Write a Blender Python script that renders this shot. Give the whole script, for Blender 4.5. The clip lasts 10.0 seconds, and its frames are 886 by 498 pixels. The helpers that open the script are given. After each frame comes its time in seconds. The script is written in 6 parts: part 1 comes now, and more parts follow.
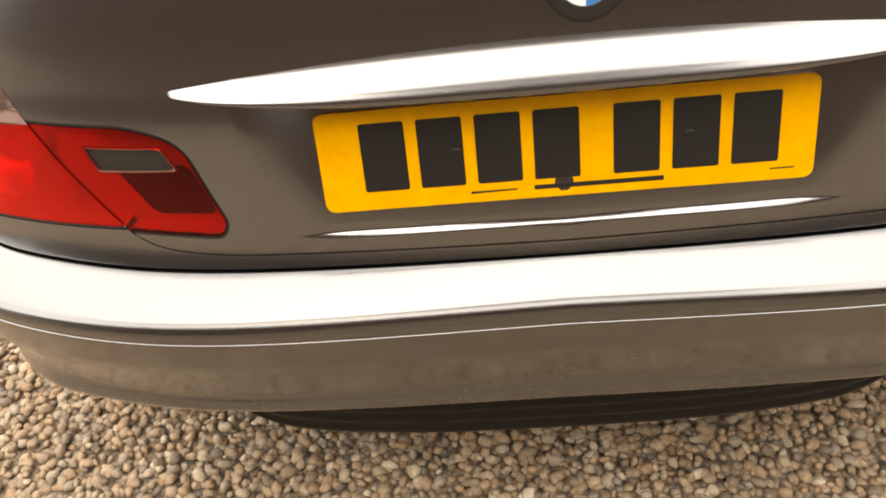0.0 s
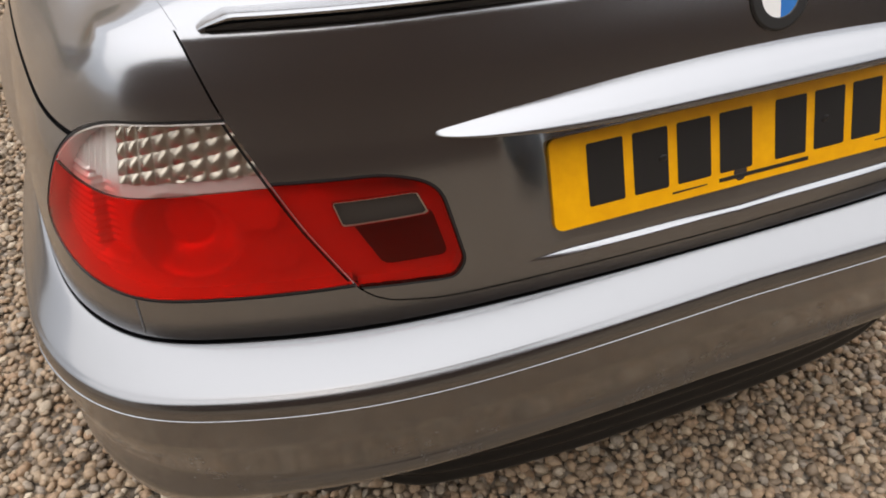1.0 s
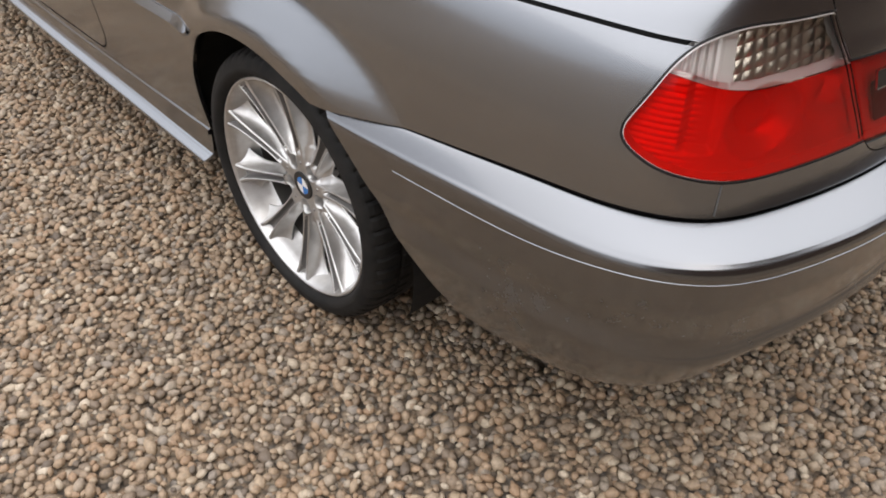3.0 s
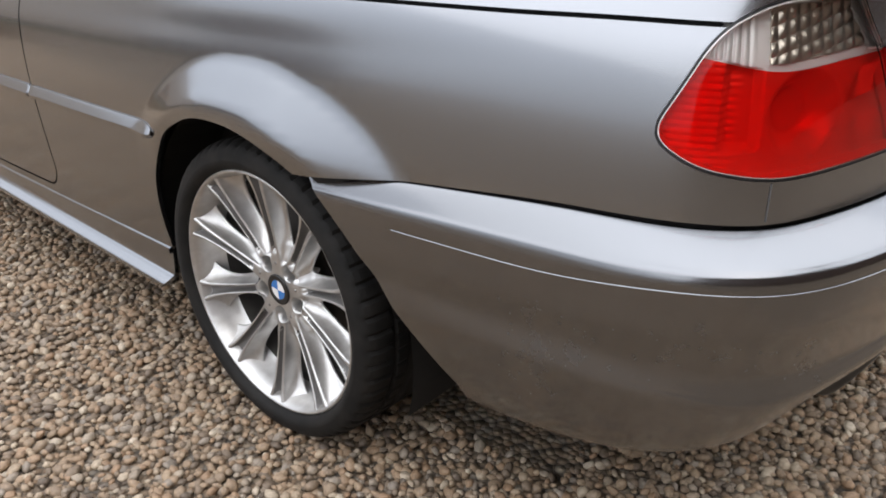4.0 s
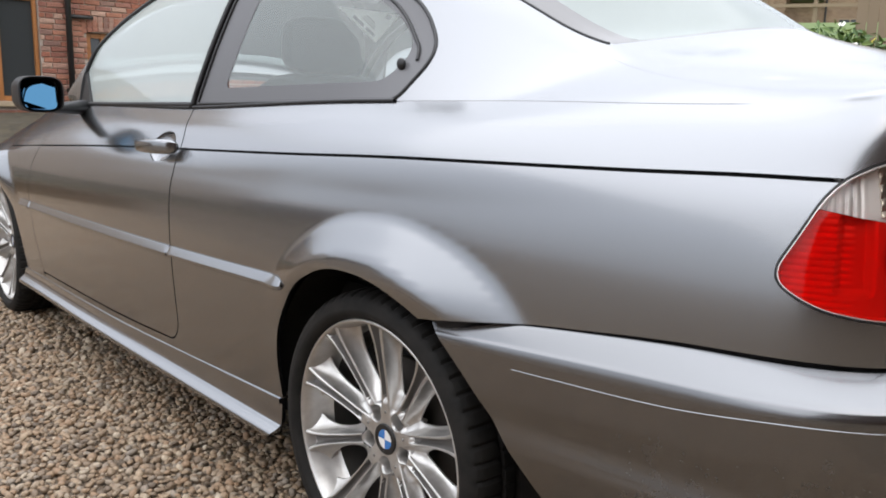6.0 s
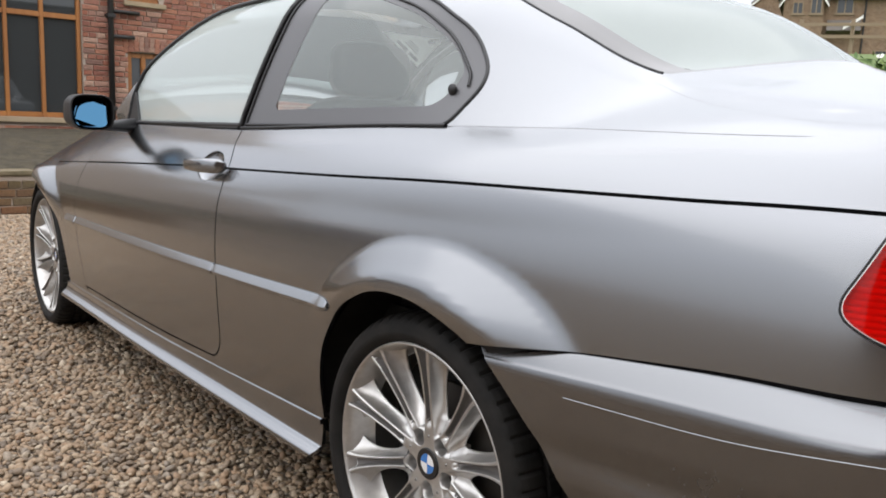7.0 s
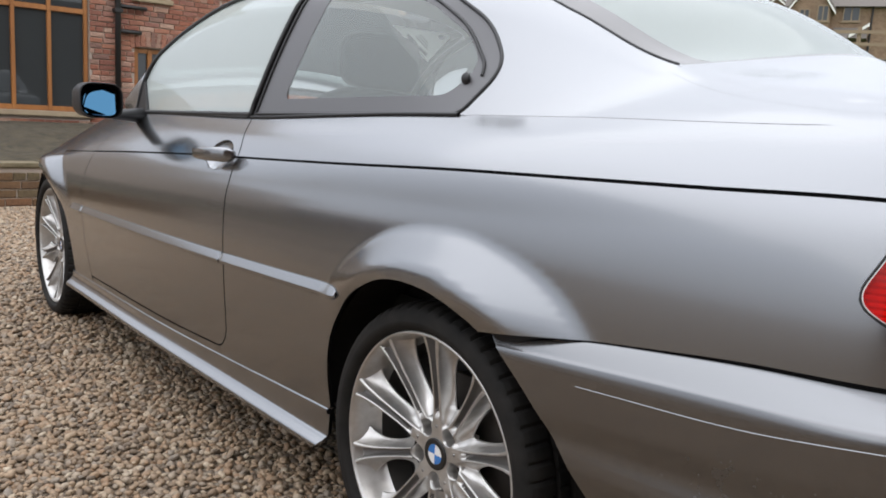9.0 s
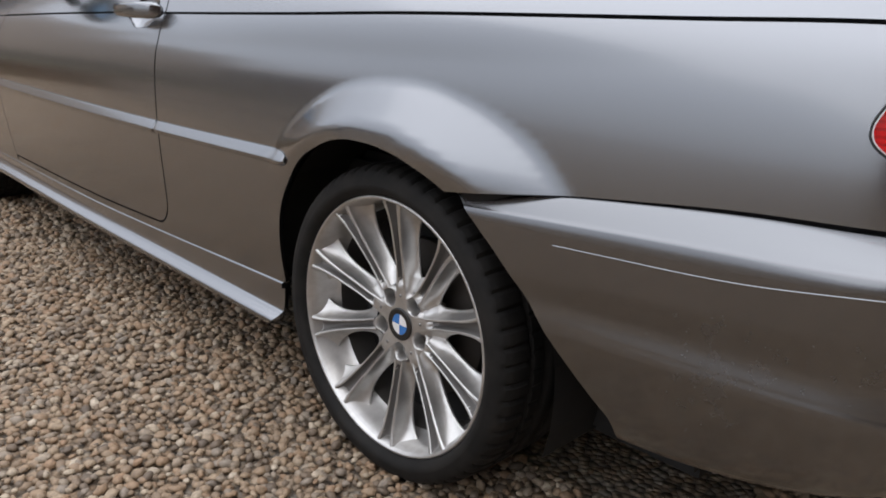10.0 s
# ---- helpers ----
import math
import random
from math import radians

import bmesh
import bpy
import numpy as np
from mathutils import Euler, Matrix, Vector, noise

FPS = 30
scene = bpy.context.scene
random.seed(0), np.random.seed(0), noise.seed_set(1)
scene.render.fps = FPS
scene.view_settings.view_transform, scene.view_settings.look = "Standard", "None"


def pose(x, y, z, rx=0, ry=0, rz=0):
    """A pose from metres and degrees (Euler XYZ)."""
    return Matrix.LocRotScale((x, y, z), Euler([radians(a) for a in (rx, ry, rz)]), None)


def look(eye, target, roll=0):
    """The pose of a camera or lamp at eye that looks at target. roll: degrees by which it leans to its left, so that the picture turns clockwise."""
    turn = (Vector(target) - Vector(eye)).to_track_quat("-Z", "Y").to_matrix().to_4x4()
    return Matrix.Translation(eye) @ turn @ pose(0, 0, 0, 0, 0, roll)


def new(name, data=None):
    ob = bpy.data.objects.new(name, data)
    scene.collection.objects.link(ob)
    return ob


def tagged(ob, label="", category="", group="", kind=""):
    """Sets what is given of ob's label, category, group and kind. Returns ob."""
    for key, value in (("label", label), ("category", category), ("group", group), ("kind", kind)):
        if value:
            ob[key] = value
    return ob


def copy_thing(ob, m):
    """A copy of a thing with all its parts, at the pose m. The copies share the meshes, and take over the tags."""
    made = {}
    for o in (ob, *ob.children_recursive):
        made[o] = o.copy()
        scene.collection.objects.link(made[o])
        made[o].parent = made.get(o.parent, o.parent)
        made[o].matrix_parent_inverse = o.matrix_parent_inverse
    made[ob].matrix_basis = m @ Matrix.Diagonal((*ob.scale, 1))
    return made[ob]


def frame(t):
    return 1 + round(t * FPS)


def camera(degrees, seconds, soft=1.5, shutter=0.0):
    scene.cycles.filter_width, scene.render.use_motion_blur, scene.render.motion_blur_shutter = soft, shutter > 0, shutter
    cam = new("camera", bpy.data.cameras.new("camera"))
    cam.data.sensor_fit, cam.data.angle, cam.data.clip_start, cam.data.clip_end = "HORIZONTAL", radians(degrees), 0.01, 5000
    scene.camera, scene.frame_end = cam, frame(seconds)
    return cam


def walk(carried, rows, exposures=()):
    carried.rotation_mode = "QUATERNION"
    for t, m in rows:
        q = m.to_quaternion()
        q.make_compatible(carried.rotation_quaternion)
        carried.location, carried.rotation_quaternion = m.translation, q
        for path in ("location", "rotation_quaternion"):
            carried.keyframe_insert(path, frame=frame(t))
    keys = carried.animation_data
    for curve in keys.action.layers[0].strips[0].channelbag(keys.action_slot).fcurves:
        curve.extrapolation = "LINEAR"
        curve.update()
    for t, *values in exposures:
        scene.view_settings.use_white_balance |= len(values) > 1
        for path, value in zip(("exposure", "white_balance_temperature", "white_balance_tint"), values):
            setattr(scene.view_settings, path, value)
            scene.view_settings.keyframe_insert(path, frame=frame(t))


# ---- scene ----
cam = camera(57.4, 10.0, soft=1.8)
PATH = [
    (0, (-0.072, -0.649, 1.360), (-0.216, 0.772, -0.040), -8.2),
    (0.5, (-0.316, -0.667, 1.346), (-0.105, 0.775, -0.023), -12.1),
    (1, (-0.651, -0.628, 1.366), (-0.093, 0.807, 0.090), -0.6),
    (1.5, (-0.979, -0.567, 1.369), (-0.252, 0.792, 0.094), -0.3),
    (2, (-1.197, -0.457, 1.373), (-0.344, 0.777, 0.051), 1.0),
    (2.5, (-1.411, -0.319, 1.371), (-0.464, 0.804, 0.013), -3.1),
    (2.7, (-1.503, -0.298, 1.384), (-0.523, 0.833, 0.057), -0.5),
    (3.8, (-1.658, -0.205, 1.168), (-0.394, 0.947, 0.131), -0.5),
    (4, (-1.665, -0.199, 1.1), (-0.323, 1.0, 0.228), 0.1),
    (4.5, (-1.735, -0.22, 0.982), (-0.266, 1.02, 0.428), 4.4),
    (5, (-1.786, -0.228, 1.026), (-0.387, 1.128, 0.575), 2.6),
    (6.5, (-1.829, -0.205, 1.027), (-0.498, 1.244, 0.665), 1.9),
    (7, (-1.851, -0.19, 1.028), (-0.548, 1.291, 0.7), 2.6),
    (7.5, (-1.861, -0.182, 1.024), (-0.568, 1.311, 0.712), 3.2),
    (8, (-1.867, -0.18, 1.023), (-0.576, 1.317, 0.717), 3.2),
    (8.5, (-1.866, -0.176, 1.023), (-0.574, 1.319, 0.713), 3.1),
    (9, (-1.86, -0.174, 1.0), (-0.56, 1.311, 0.676), 3.5),
    (9.5, (-1.832, -0.137, 0.949), (-0.506, 1.309, 0.558), 4.1),
    (10, (-1.802, -0.077, 0.942), (-0.446, 1.26, 0.33), 2.7),
]
walk(cam, [(t, look(eye, target, roll)) for t, eye, target, roll in PATH],
     exposures=[(0, 0.90, 8300, 11), (0.5, 0.54, 7400, 11), (1.0, 0.34, 6900, 11), (1.6, 0.26, 6800, 11), (2.7, 0.25, 6700, 11), (4.0, 0.30, 6400, 10), (5.0, 0.37, 6350, 10), (6.5, 0.13, 6600, 10), (7.5, 0.10, 6650, 10), (8.2, 0.02, 6650, 10), (9.0, 0.02, 6500, 10), (9.5, 0.02, 6450, 10), (10, -0.13, 6400, 11)])

# ---- daylight: bright overcast ----
world = bpy.data.worlds.new("overcast_sky")
scene.world = world
world.use_nodes = True
wn, wl = world.node_tree.nodes, world.node_tree.links
sky = wn.new("ShaderNodeTexSky")
sky.sky_type, sky.sun_disc = "NISHITA", False
sky.sun_elevation, sky.sun_rotation = radians(50), radians(200)
sky.air_density, sky.dust_density, sky.ozone_density = 1.0, 4.0, 1.0
soft_sky = wn.new("ShaderNodeMixRGB")          # cloud veil over the blue
soft_sky.inputs[0].default_value = 0.85
way = wn.new("ShaderNodeTexCoord")
up = wn.new("ShaderNodeSeparateXYZ")
wl.new(way.outputs["Generated"], up.inputs[0])
veil = wn.new("ShaderNodeValToRGB")            # overcast: far brighter overhead than at the horizon
veil.color_ramp.elements[0].color, veil.color_ramp.elements[1].color = (0.36, 0.37, 0.39, 1), (1, 1.02, 1.06, 1)
wl.new(up.outputs["Z"], veil.inputs[0])
bright = wn.new("ShaderNodeMixRGB")
bright.blend_type = "MULTIPLY"
bright.inputs[0].default_value, bright.inputs[2].default_value = 1.0, (16.0, 16.3, 17.0, 1)
wl.new(veil.outputs[0], bright.inputs[1])
wl.new(bright.outputs[0], soft_sky.inputs[2])
wl.new(sky.outputs[0], soft_sky.inputs[1])
wl.new(soft_sky.outputs[0], wn["Background"].inputs[0])
wn["Background"].inputs[1].default_value = 0.145
sun = new("sun", bpy.data.lights.new("sun", "SUN"))
sun.data.energy, sun.data.angle, sun.data.color = 1.8, radians(130), (1, 0.985, 0.965)
sun.matrix_world = look((-4, -5, 20), (0, 0, 0))


# ---- materials ----
def mat(name, colour=(0.5, 0.5, 0.5), rough=0.5, metal=0.0, **extra):
    m = bpy.data.materials.new(name)
    m.use_nodes = True
    b = m.node_tree.nodes["Principled BSDF"]
    b.inputs["Base Color"].default_value = (*colour, 1)
    b.inputs["Roughness"].default_value = rough
    b.inputs["Metallic"].default_value = metal
    for key, value in extra.items():
        b.inputs[key.replace("_", " ")].default_value = value
    return m


def node(m, kind, **inputs):
    n = m.node_tree.nodes.new(kind)
    for key, value in inputs.items():
        n.inputs[key.replace("_", " ")].default_value = value
    return n


def wire(m, a, b):
    m.node_tree.links.new(a, b)


def bsdf(m):
    return m.node_tree.nodes["Principled BSDF"]


def ramp(m, source, *stops):
    """A colour ramp fed by a value: stops are (place, colour)."""
    r = m.node_tree.nodes.new("ShaderNodeValToRGB")
    els = r.color_ramp.elements
    while len(els) < len(stops):
        els.new(0.5)
    for e, (at, c) in zip(els, stops):
        e.position, e.color = at, (*c, 1)
    wire(m, source, r.inputs[0])
    return r.outputs[0]


def noise_of(m, scale, detail=4.0, rough=0.55, stretch=None):
    tc = node(m, "ShaderNodeTexCoord")
    n = node(m, "ShaderNodeTexNoise", Scale=scale, Detail=detail, Roughness=rough)
    out = tc.outputs["Object"]
    if stretch:
        mp = node(m, "ShaderNodeMapping")
        mp.inputs["Scale"].default_value = stretch
        wire(m, out, mp.inputs["Vector"])
        out = mp.outputs[0]
    wire(m, out, n.inputs["Vector"])
    return n.outputs[0]


def mixed(m, fac, a, b, mode="MIX"):
    x = m.node_tree.nodes.new("ShaderNodeMixRGB")
    x.blend_type = mode
    for sock, val in zip(x.inputs, (fac, a, b)):
        if isinstance(val, bpy.types.NodeSocket):
            wire(m, val, sock)
        else:
            sock.default_value = val if not isinstance(val, tuple) else (*val, 1)
    return x.outputs[0]


def relief(m, scale, strength, distance=0.001, detail=6.0, source=None):
    b = node(m, "ShaderNodeBump", Strength=strength, Distance=distance)
    wire(m, source or noise_of(m, scale, detail), b.inputs["Height"])
    wire(m, b.outputs[0], bsdf(m).inputs["Normal"])


def lens_material(name, tint, gloss_rough=0.03, ior=1.45, pale_veil=0.0):
    """Clear or coloured sheet: what lies behind shows tinted, with a mirror sheen by Fresnel."""
    m = bpy.data.materials.new(name)
    m.use_nodes = True
    nt = m.node_tree
    nt.nodes.remove(nt.nodes["Principled BSDF"])
    tr, gl, fr, mx = (nt.nodes.new(k) for k in ("ShaderNodeBsdfTransparent", "ShaderNodeBsdfGlossy", "ShaderNodeFresnel", "ShaderNodeMixShader"))
    tr.inputs[0].default_value = (*tint, 1)
    gl.inputs["Roughness"].default_value = gloss_rough
    fr.inputs[0].default_value = ior
    wire(m, fr.outputs[0], mx.inputs[0])
    if pale_veil:      # pale diffuse veil standing in for the sky's sheen on the pane
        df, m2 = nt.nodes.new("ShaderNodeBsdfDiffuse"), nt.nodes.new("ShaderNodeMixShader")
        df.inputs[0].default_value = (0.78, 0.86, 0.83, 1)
        m2.inputs[0].default_value = pale_veil
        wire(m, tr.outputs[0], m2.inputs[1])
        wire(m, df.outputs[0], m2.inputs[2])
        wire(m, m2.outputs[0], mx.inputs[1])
    else:
        wire(m, tr.outputs[0], mx.inputs[1])
    wire(m, gl.outputs[0], mx.inputs[2])
    wire(m, mx.outputs[0], nt.nodes["Material Output"].inputs[0])
    return m


def metallic_paint(name, low, high, rough, coat_rough):
    """Flake paint under clear coat: fine sparkle and a slight orange-peel ripple."""
    m = mat(name, low, rough, 1.0, Coat_Weight=1.0, Coat_Roughness=coat_rough, Coat_IOR=1.6)
    wire(m, ramp(m, noise_of(m, 1400, 2), (0.3, low), (0.7, high)), bsdf(m).inputs["Base Color"])
    return m


PAINT = metallic_paint("grey_metallic_paint", (0.232, 0.238, 0.249), (0.256, 0.262, 0.274), 0.25, 0.12)
# bumper paint, darkened for shade, with road film and dried splashes on it
DUSTYSHADED = metallic_paint("road_filmed_shaded_paint", (0.165, 0.168, 0.175), (0.184, 0.187, 0.195), 0.22, 0.12)
_film = ramp(DUSTYSHADED, noise_of(DUSTYSHADED, 34, 8, 0.7), (0.46, (0, 0, 0)), (0.80, (0.30, 0.30, 0.30)))
_film2 = ramp(DUSTYSHADED, noise_of(DUSTYSHADED, 4.5, 3), (0.42, (0.05, 0.05, 0.05)), (0.68, (1, 1, 1)))
_low = node(DUSTYSHADED, "ShaderNodeSeparateXYZ")
wire(DUSTYSHADED, node(DUSTYSHADED, "ShaderNodeTexCoord").outputs["Object"], _low.inputs[0])
# shade put into the film: it deepens towards the bumper's foot
_low_shade = ramp(DUSTYSHADED, _low.outputs["Z"], (0.50, (1, 1, 1)), (0.64, (0.08, 0.08, 0.08)))
_dirt_shade = mixed(DUSTYSHADED, 1.0, mixed(DUSTYSHADED, 1.0, _film, _film2, "MULTIPLY"), _low_shade, "MULTIPLY")
_clean = bsdf(DUSTYSHADED).inputs["Base Color"].links[0].from_socket
wire(DUSTYSHADED, mixed(DUSTYSHADED, _dirt_shade, _clean, (0.052, 0.045, 0.038)), bsdf(DUSTYSHADED).inputs["Base Color"])
wire(DUSTYSHADED, ramp(DUSTYSHADED, _dirt_shade, (0.0, (0.26, 0.26, 0.26)), (0.6, (0.40, 0.40, 0.40))), bsdf(DUSTYSHADED).inputs["Roughness"])
wire(DUSTYSHADED, ramp(DUSTYSHADED, _dirt_shade, (0.0, (1.0, 1.0, 1.0)), (0.6, (0.6, 0.6, 0.6))), bsdf(DUSTYSHADED).inputs["Metallic"])
wire(DUSTYSHADED, ramp(DUSTYSHADED, _dirt_shade, (0.0, (1.0, 1.0, 1.0)), (0.6, (0.2, 0.2, 0.2))), bsdf(DUSTYSHADED).inputs["Coat Weight"])
PARKEDPAINT = mat("dark_grey_car_paint", (0.06, 0.062, 0.066), 0.3, 0.4, Coat_Weight=1.0, Coat_Roughness=0.04)
BLACK = mat("black_void", (0.006, 0.006, 0.006), 0.8)
TRIM = mat("black_plastic_trim", (0.013, 0.013, 0.014), 0.42)
relief(TRIM, 1800, 0.15, 0.0004)
VALANCE = mat("black_valance_plastic", (0.007, 0.0065, 0.006), 0.38, Specular_IOR_Level=0.25)
GREYTRIM = mat("satin_dark_grey_trim", (0.125, 0.125, 0.13), 0.42, 0.2)
SCREENRIM = mat("grey_screen_border", (0.14, 0.136, 0.136), 0.32, Coat_Weight=0.6, Coat_Roughness=0.1)
RUBBER = mat("tyre_rubber", (0.020, 0.018, 0.017), 0.72, Specular_IOR_Level=0.22)
wire(RUBBER, ramp(RUBBER, noise_of(RUBBER, 22, 6), (0.35, (0.008, 0.0075, 0.007)), (0.75, (0.018, 0.016, 0.014))), bsdf(RUBBER).inputs["Base Color"])
relief(RUBBER, 260, 0.25, 0.0006)
ALLOY = mat("silver_alloy", (0.50, 0.485, 0.465), 0.40, 0.85, Coat_Weight=0.35, Coat_Roughness=0.15)
wire(ALLOY, ramp(ALLOY, noise_of(ALLOY, 30, 5), (0.35, (0.48, 0.465, 0.445)), (0.65, (0.59, 0.578, 0.56))), bsdf(ALLOY).inputs["Base Color"])
# dusty alloy taken darker for the shade inside rim and spoke hollows
BARREL = mat("dusty_shaded_barrel", (0.13, 0.12, 0.11), 0.5, 0.6)
DUSTSHADE = mat("dusted_shaded_alloy", (0.20, 0.19, 0.18), 0.6, 0.5)
STEEL = mat("brake_steel", (0.30, 0.29, 0.28), 0.35, 0.9)
IRON = mat("rusty_dark_iron", (0.05, 0.042, 0.036), 0.6, 0.6)
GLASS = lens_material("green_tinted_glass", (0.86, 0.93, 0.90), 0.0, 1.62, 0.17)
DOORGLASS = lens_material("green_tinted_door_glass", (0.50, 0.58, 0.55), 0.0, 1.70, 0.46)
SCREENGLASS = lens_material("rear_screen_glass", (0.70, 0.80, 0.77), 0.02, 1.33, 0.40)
REDLENS = lens_material("red_lamp_lens", (0.93, 0.020, 0.012), 0.03, 1.33)
CLEARLENS = lens_material("clear_lamp_lens", (0.93, 0.92, 0.90), 0.03, 1.45)
CHROME = mat("lamp_reflector", (0.55, 0.50, 0.43), 0.30, 1.0)
MATTLAMP = mat("lamp_housing", (0.80, 0.76, 0.73), 0.35, 0.35)
MIRROR = mat("blue_mirror_glass", (0.045, 0.120, 0.20), 0.03, 1.0)
YELLOW = mat("yellow_plate", (0.80, 0.40, 0.002), 0.32, Coat_Weight=0.4)
wire(YELLOW, ramp(YELLOW, noise_of(YELLOW, 40, 6), (0.3, (0.71, 0.325, 0.001)), (0.7, (0.81, 0.39, 0.002))), bsdf(YELLOW).inputs["Base Color"])
INK = mat("black_ink", (0.012, 0.011, 0.010), 0.4)
BLUE = mat("enamel_blue", (0.03, 0.16, 0.45), 0.2, Coat_Weight=1.0)
WHITE = mat("enamel_white", (0.75, 0.74, 0.72), 0.25, Coat_Weight=1.0)
LEATHER = mat("dark_leather", (0.030, 0.030, 0.032), 0.55)
relief(LEATHER, 300, 0.2, 0.001)
LINING = mat("pale_headlining", (0.42, 0.42, 0.40), 0.9)
relief(LINING, 900, 0.2, 0.001)
PAPER = mat("white_paper", (0.80, 0.80, 0.77), 0.8)
CARD = mat("thin_white_card", (0.88, 0.88, 0.85), 0.7)
_through = node(CARD, "ShaderNodeBsdfTranslucent", Color=(0.95, 0.95, 0.92, 1))
_both = node(CARD, "ShaderNodeMixShader", Fac=0.6)
wire(CARD, bsdf(CARD).outputs[0], _both.inputs[1])
wire(CARD, _through.outputs[0], _both.inputs[2])
wire(CARD, _both.outputs[0], CARD.node_tree.nodes["Material Output"].inputs[0])

# pebbles and the bed they lie in
GRAVEL = mat("gravel_bed", (0.20, 0.15, 0.105), 0.92)
_g1 = node(GRAVEL, "ShaderNodeTexVoronoi", Scale=62.0, Randomness=1.0)
wire(GRAVEL, node(GRAVEL, "ShaderNodeTexCoord").outputs["Object"], _g1.inputs["Vector"])
_gc = node(GRAVEL, "ShaderNodeSeparateColor")
wire(GRAVEL, _g1.outputs["Color"], _gc.inputs[0])
PEBBLE_STOPS = [(0.0, (0.120, 0.092, 0.068)), (0.18, (0.235, 0.172, 0.115)), (0.38, (0.300, 0.218, 0.142)), (0.52, (0.275, 0.178, 0.106)),
                (0.70, (0.350, 0.268, 0.182)), (0.84, (0.235, 0.198, 0.160)), (0.96, (0.400, 0.325, 0.235)), (1.0, (0.47, 0.40, 0.31))]
_gcol = ramp(GRAVEL, _gc.outputs[0], *PEBBLE_STOPS)
# shade between the stones, painted into the bed's colour
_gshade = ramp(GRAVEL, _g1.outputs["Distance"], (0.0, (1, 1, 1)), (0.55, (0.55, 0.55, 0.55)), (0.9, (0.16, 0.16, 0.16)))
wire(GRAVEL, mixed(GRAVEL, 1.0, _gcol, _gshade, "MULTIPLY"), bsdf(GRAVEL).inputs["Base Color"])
_gb = node(GRAVEL, "ShaderNodeBump", Strength=1.0, Distance=0.012)
_gb.invert = True
wire(GRAVEL, _g1.outputs["Distance"], _gb.inputs["Height"])
wire(GRAVEL, _gb.outputs[0], bsdf(GRAVEL).inputs["Normal"])
PEBBLE = mat("river_pebble", (0.3, 0.24, 0.18), 0.62)
_pg = node(PEBBLE, "ShaderNodeNewGeometry")
_pc = ramp(PEBBLE, _pg.outputs["Random Per Island"], *PEBBLE_STOPS)
_pn = ramp(PEBBLE, noise_of(PEBBLE, 160, 6), (0.3, (0.72, 0.70, 0.68)), (0.7, (1.15, 1.12, 1.08)))
wire(PEBBLE, mixed(PEBBLE, 1.0, _pc, _pn, "MULTIPLY"), bsdf(PEBBLE).inputs["Base Color"])
relief(PEBBLE, 420, 0.35, 0.0008)


def brick_material(name, stops, rough=0.88):
    m = mat(name, stops[0][1], rough)
    info = node(m, "ShaderNodeObjectInfo")
    geo = node(m, "ShaderNodeNewGeometry")
    add = node(m, "ShaderNodeMath")
    add.operation = "ADD"
    wire(m, info.outputs["Random"], add.inputs[0])
    wire(m, geo.outputs["Random Per Island"], add.inputs[1])
    fract = node(m, "ShaderNodeMath")
    fract.operation = "FRACT"
    wire(m, add.outputs[0], fract.inputs[0])
    c = ramp(m, fract.outputs[0], *stops)
    n = ramp(m, noise_of(m, 26, 8, 0.7), (0.30, (0.55, 0.52, 0.50)), (0.55, (1, 1, 1)), (0.75, (1.35, 1.25, 1.15)))
    wire(m, mixed(m, 1.0, c, n, "MULTIPLY"), bsdf(m).inputs["Base Color"])
    relief(m, 60, 0.7, 0.006)
    return m


BRICK = brick_material("old_red_brick", [(0.0, (0.30, 0.115, 0.07)), (0.25, (0.21, 0.085, 0.06)), (0.5, (0.36, 0.16, 0.10)), (0.72, (0.26, 0.12, 0.09)), (0.86, (0.42, 0.27, 0.20)), (1.0, (0.15, 0.075, 0.06))])
MOSSY = brick_material("mossy_garden_brick", [(0.0, (0.13, 0.075, 0.038)), (0.35, (0.17, 0.082, 0.038)), (0.65, (0.10, 0.08, 0.04)), (1.0, (0.16, 0.11, 0.062))])
MORTAR = mat("lime_mortar", (0.36, 0.30, 0.25), 0.95)
relief(MORTAR, 120, 0.6, 0.004)
OAK = mat("golden_oak", (0.42, 0.17, 0.04), 0.45)
wire(OAK, ramp(OAK, noise_of(OAK, 6, 6, 0.6, (1, 1, 0.08)), (0.3, (0.24, 0.09, 0.022)), (0.7, (0.36, 0.15, 0.04))), bsdf(OAK).inputs["Base Color"])
PANE = mat("dark_window_pane", (0.035, 0.04, 0.042), 0.02, Specular_IOR_Level=0.8)
PIPE = mat("black_iron_downpipe", (0.018, 0.017, 0.017), 0.5)
SOIL = mat("planted_soil", (0.10, 0.085, 0.055), 0.95)
wire(SOIL, ramp(SOIL, noise_of(SOIL, 9, 8, 0.7), (0.35, (0.03, 0.025, 0.016)), (0.6, (0.075, 0.06, 0.036)), (0.75, (0.05, 0.058, 0.022))), bsdf(SOIL).inputs["Base Color"])
relief(SOIL, 30, 1.0, 0.04)
STONE = mat("buff_stone_wall", (0.33, 0.26, 0.17), 0.9)
wire(STONE, ramp(STONE, noise_of(STONE, 3, 8, 0.75), (0.3, (0.26, 0.20, 0.13)), (0.7, (0.38, 0.30, 0.20))), bsdf(STONE).inputs["Base Color"])
MOSSSTONE = mat("mossy_coping_stone", (0.15, 0.12, 0.075), 0.92)
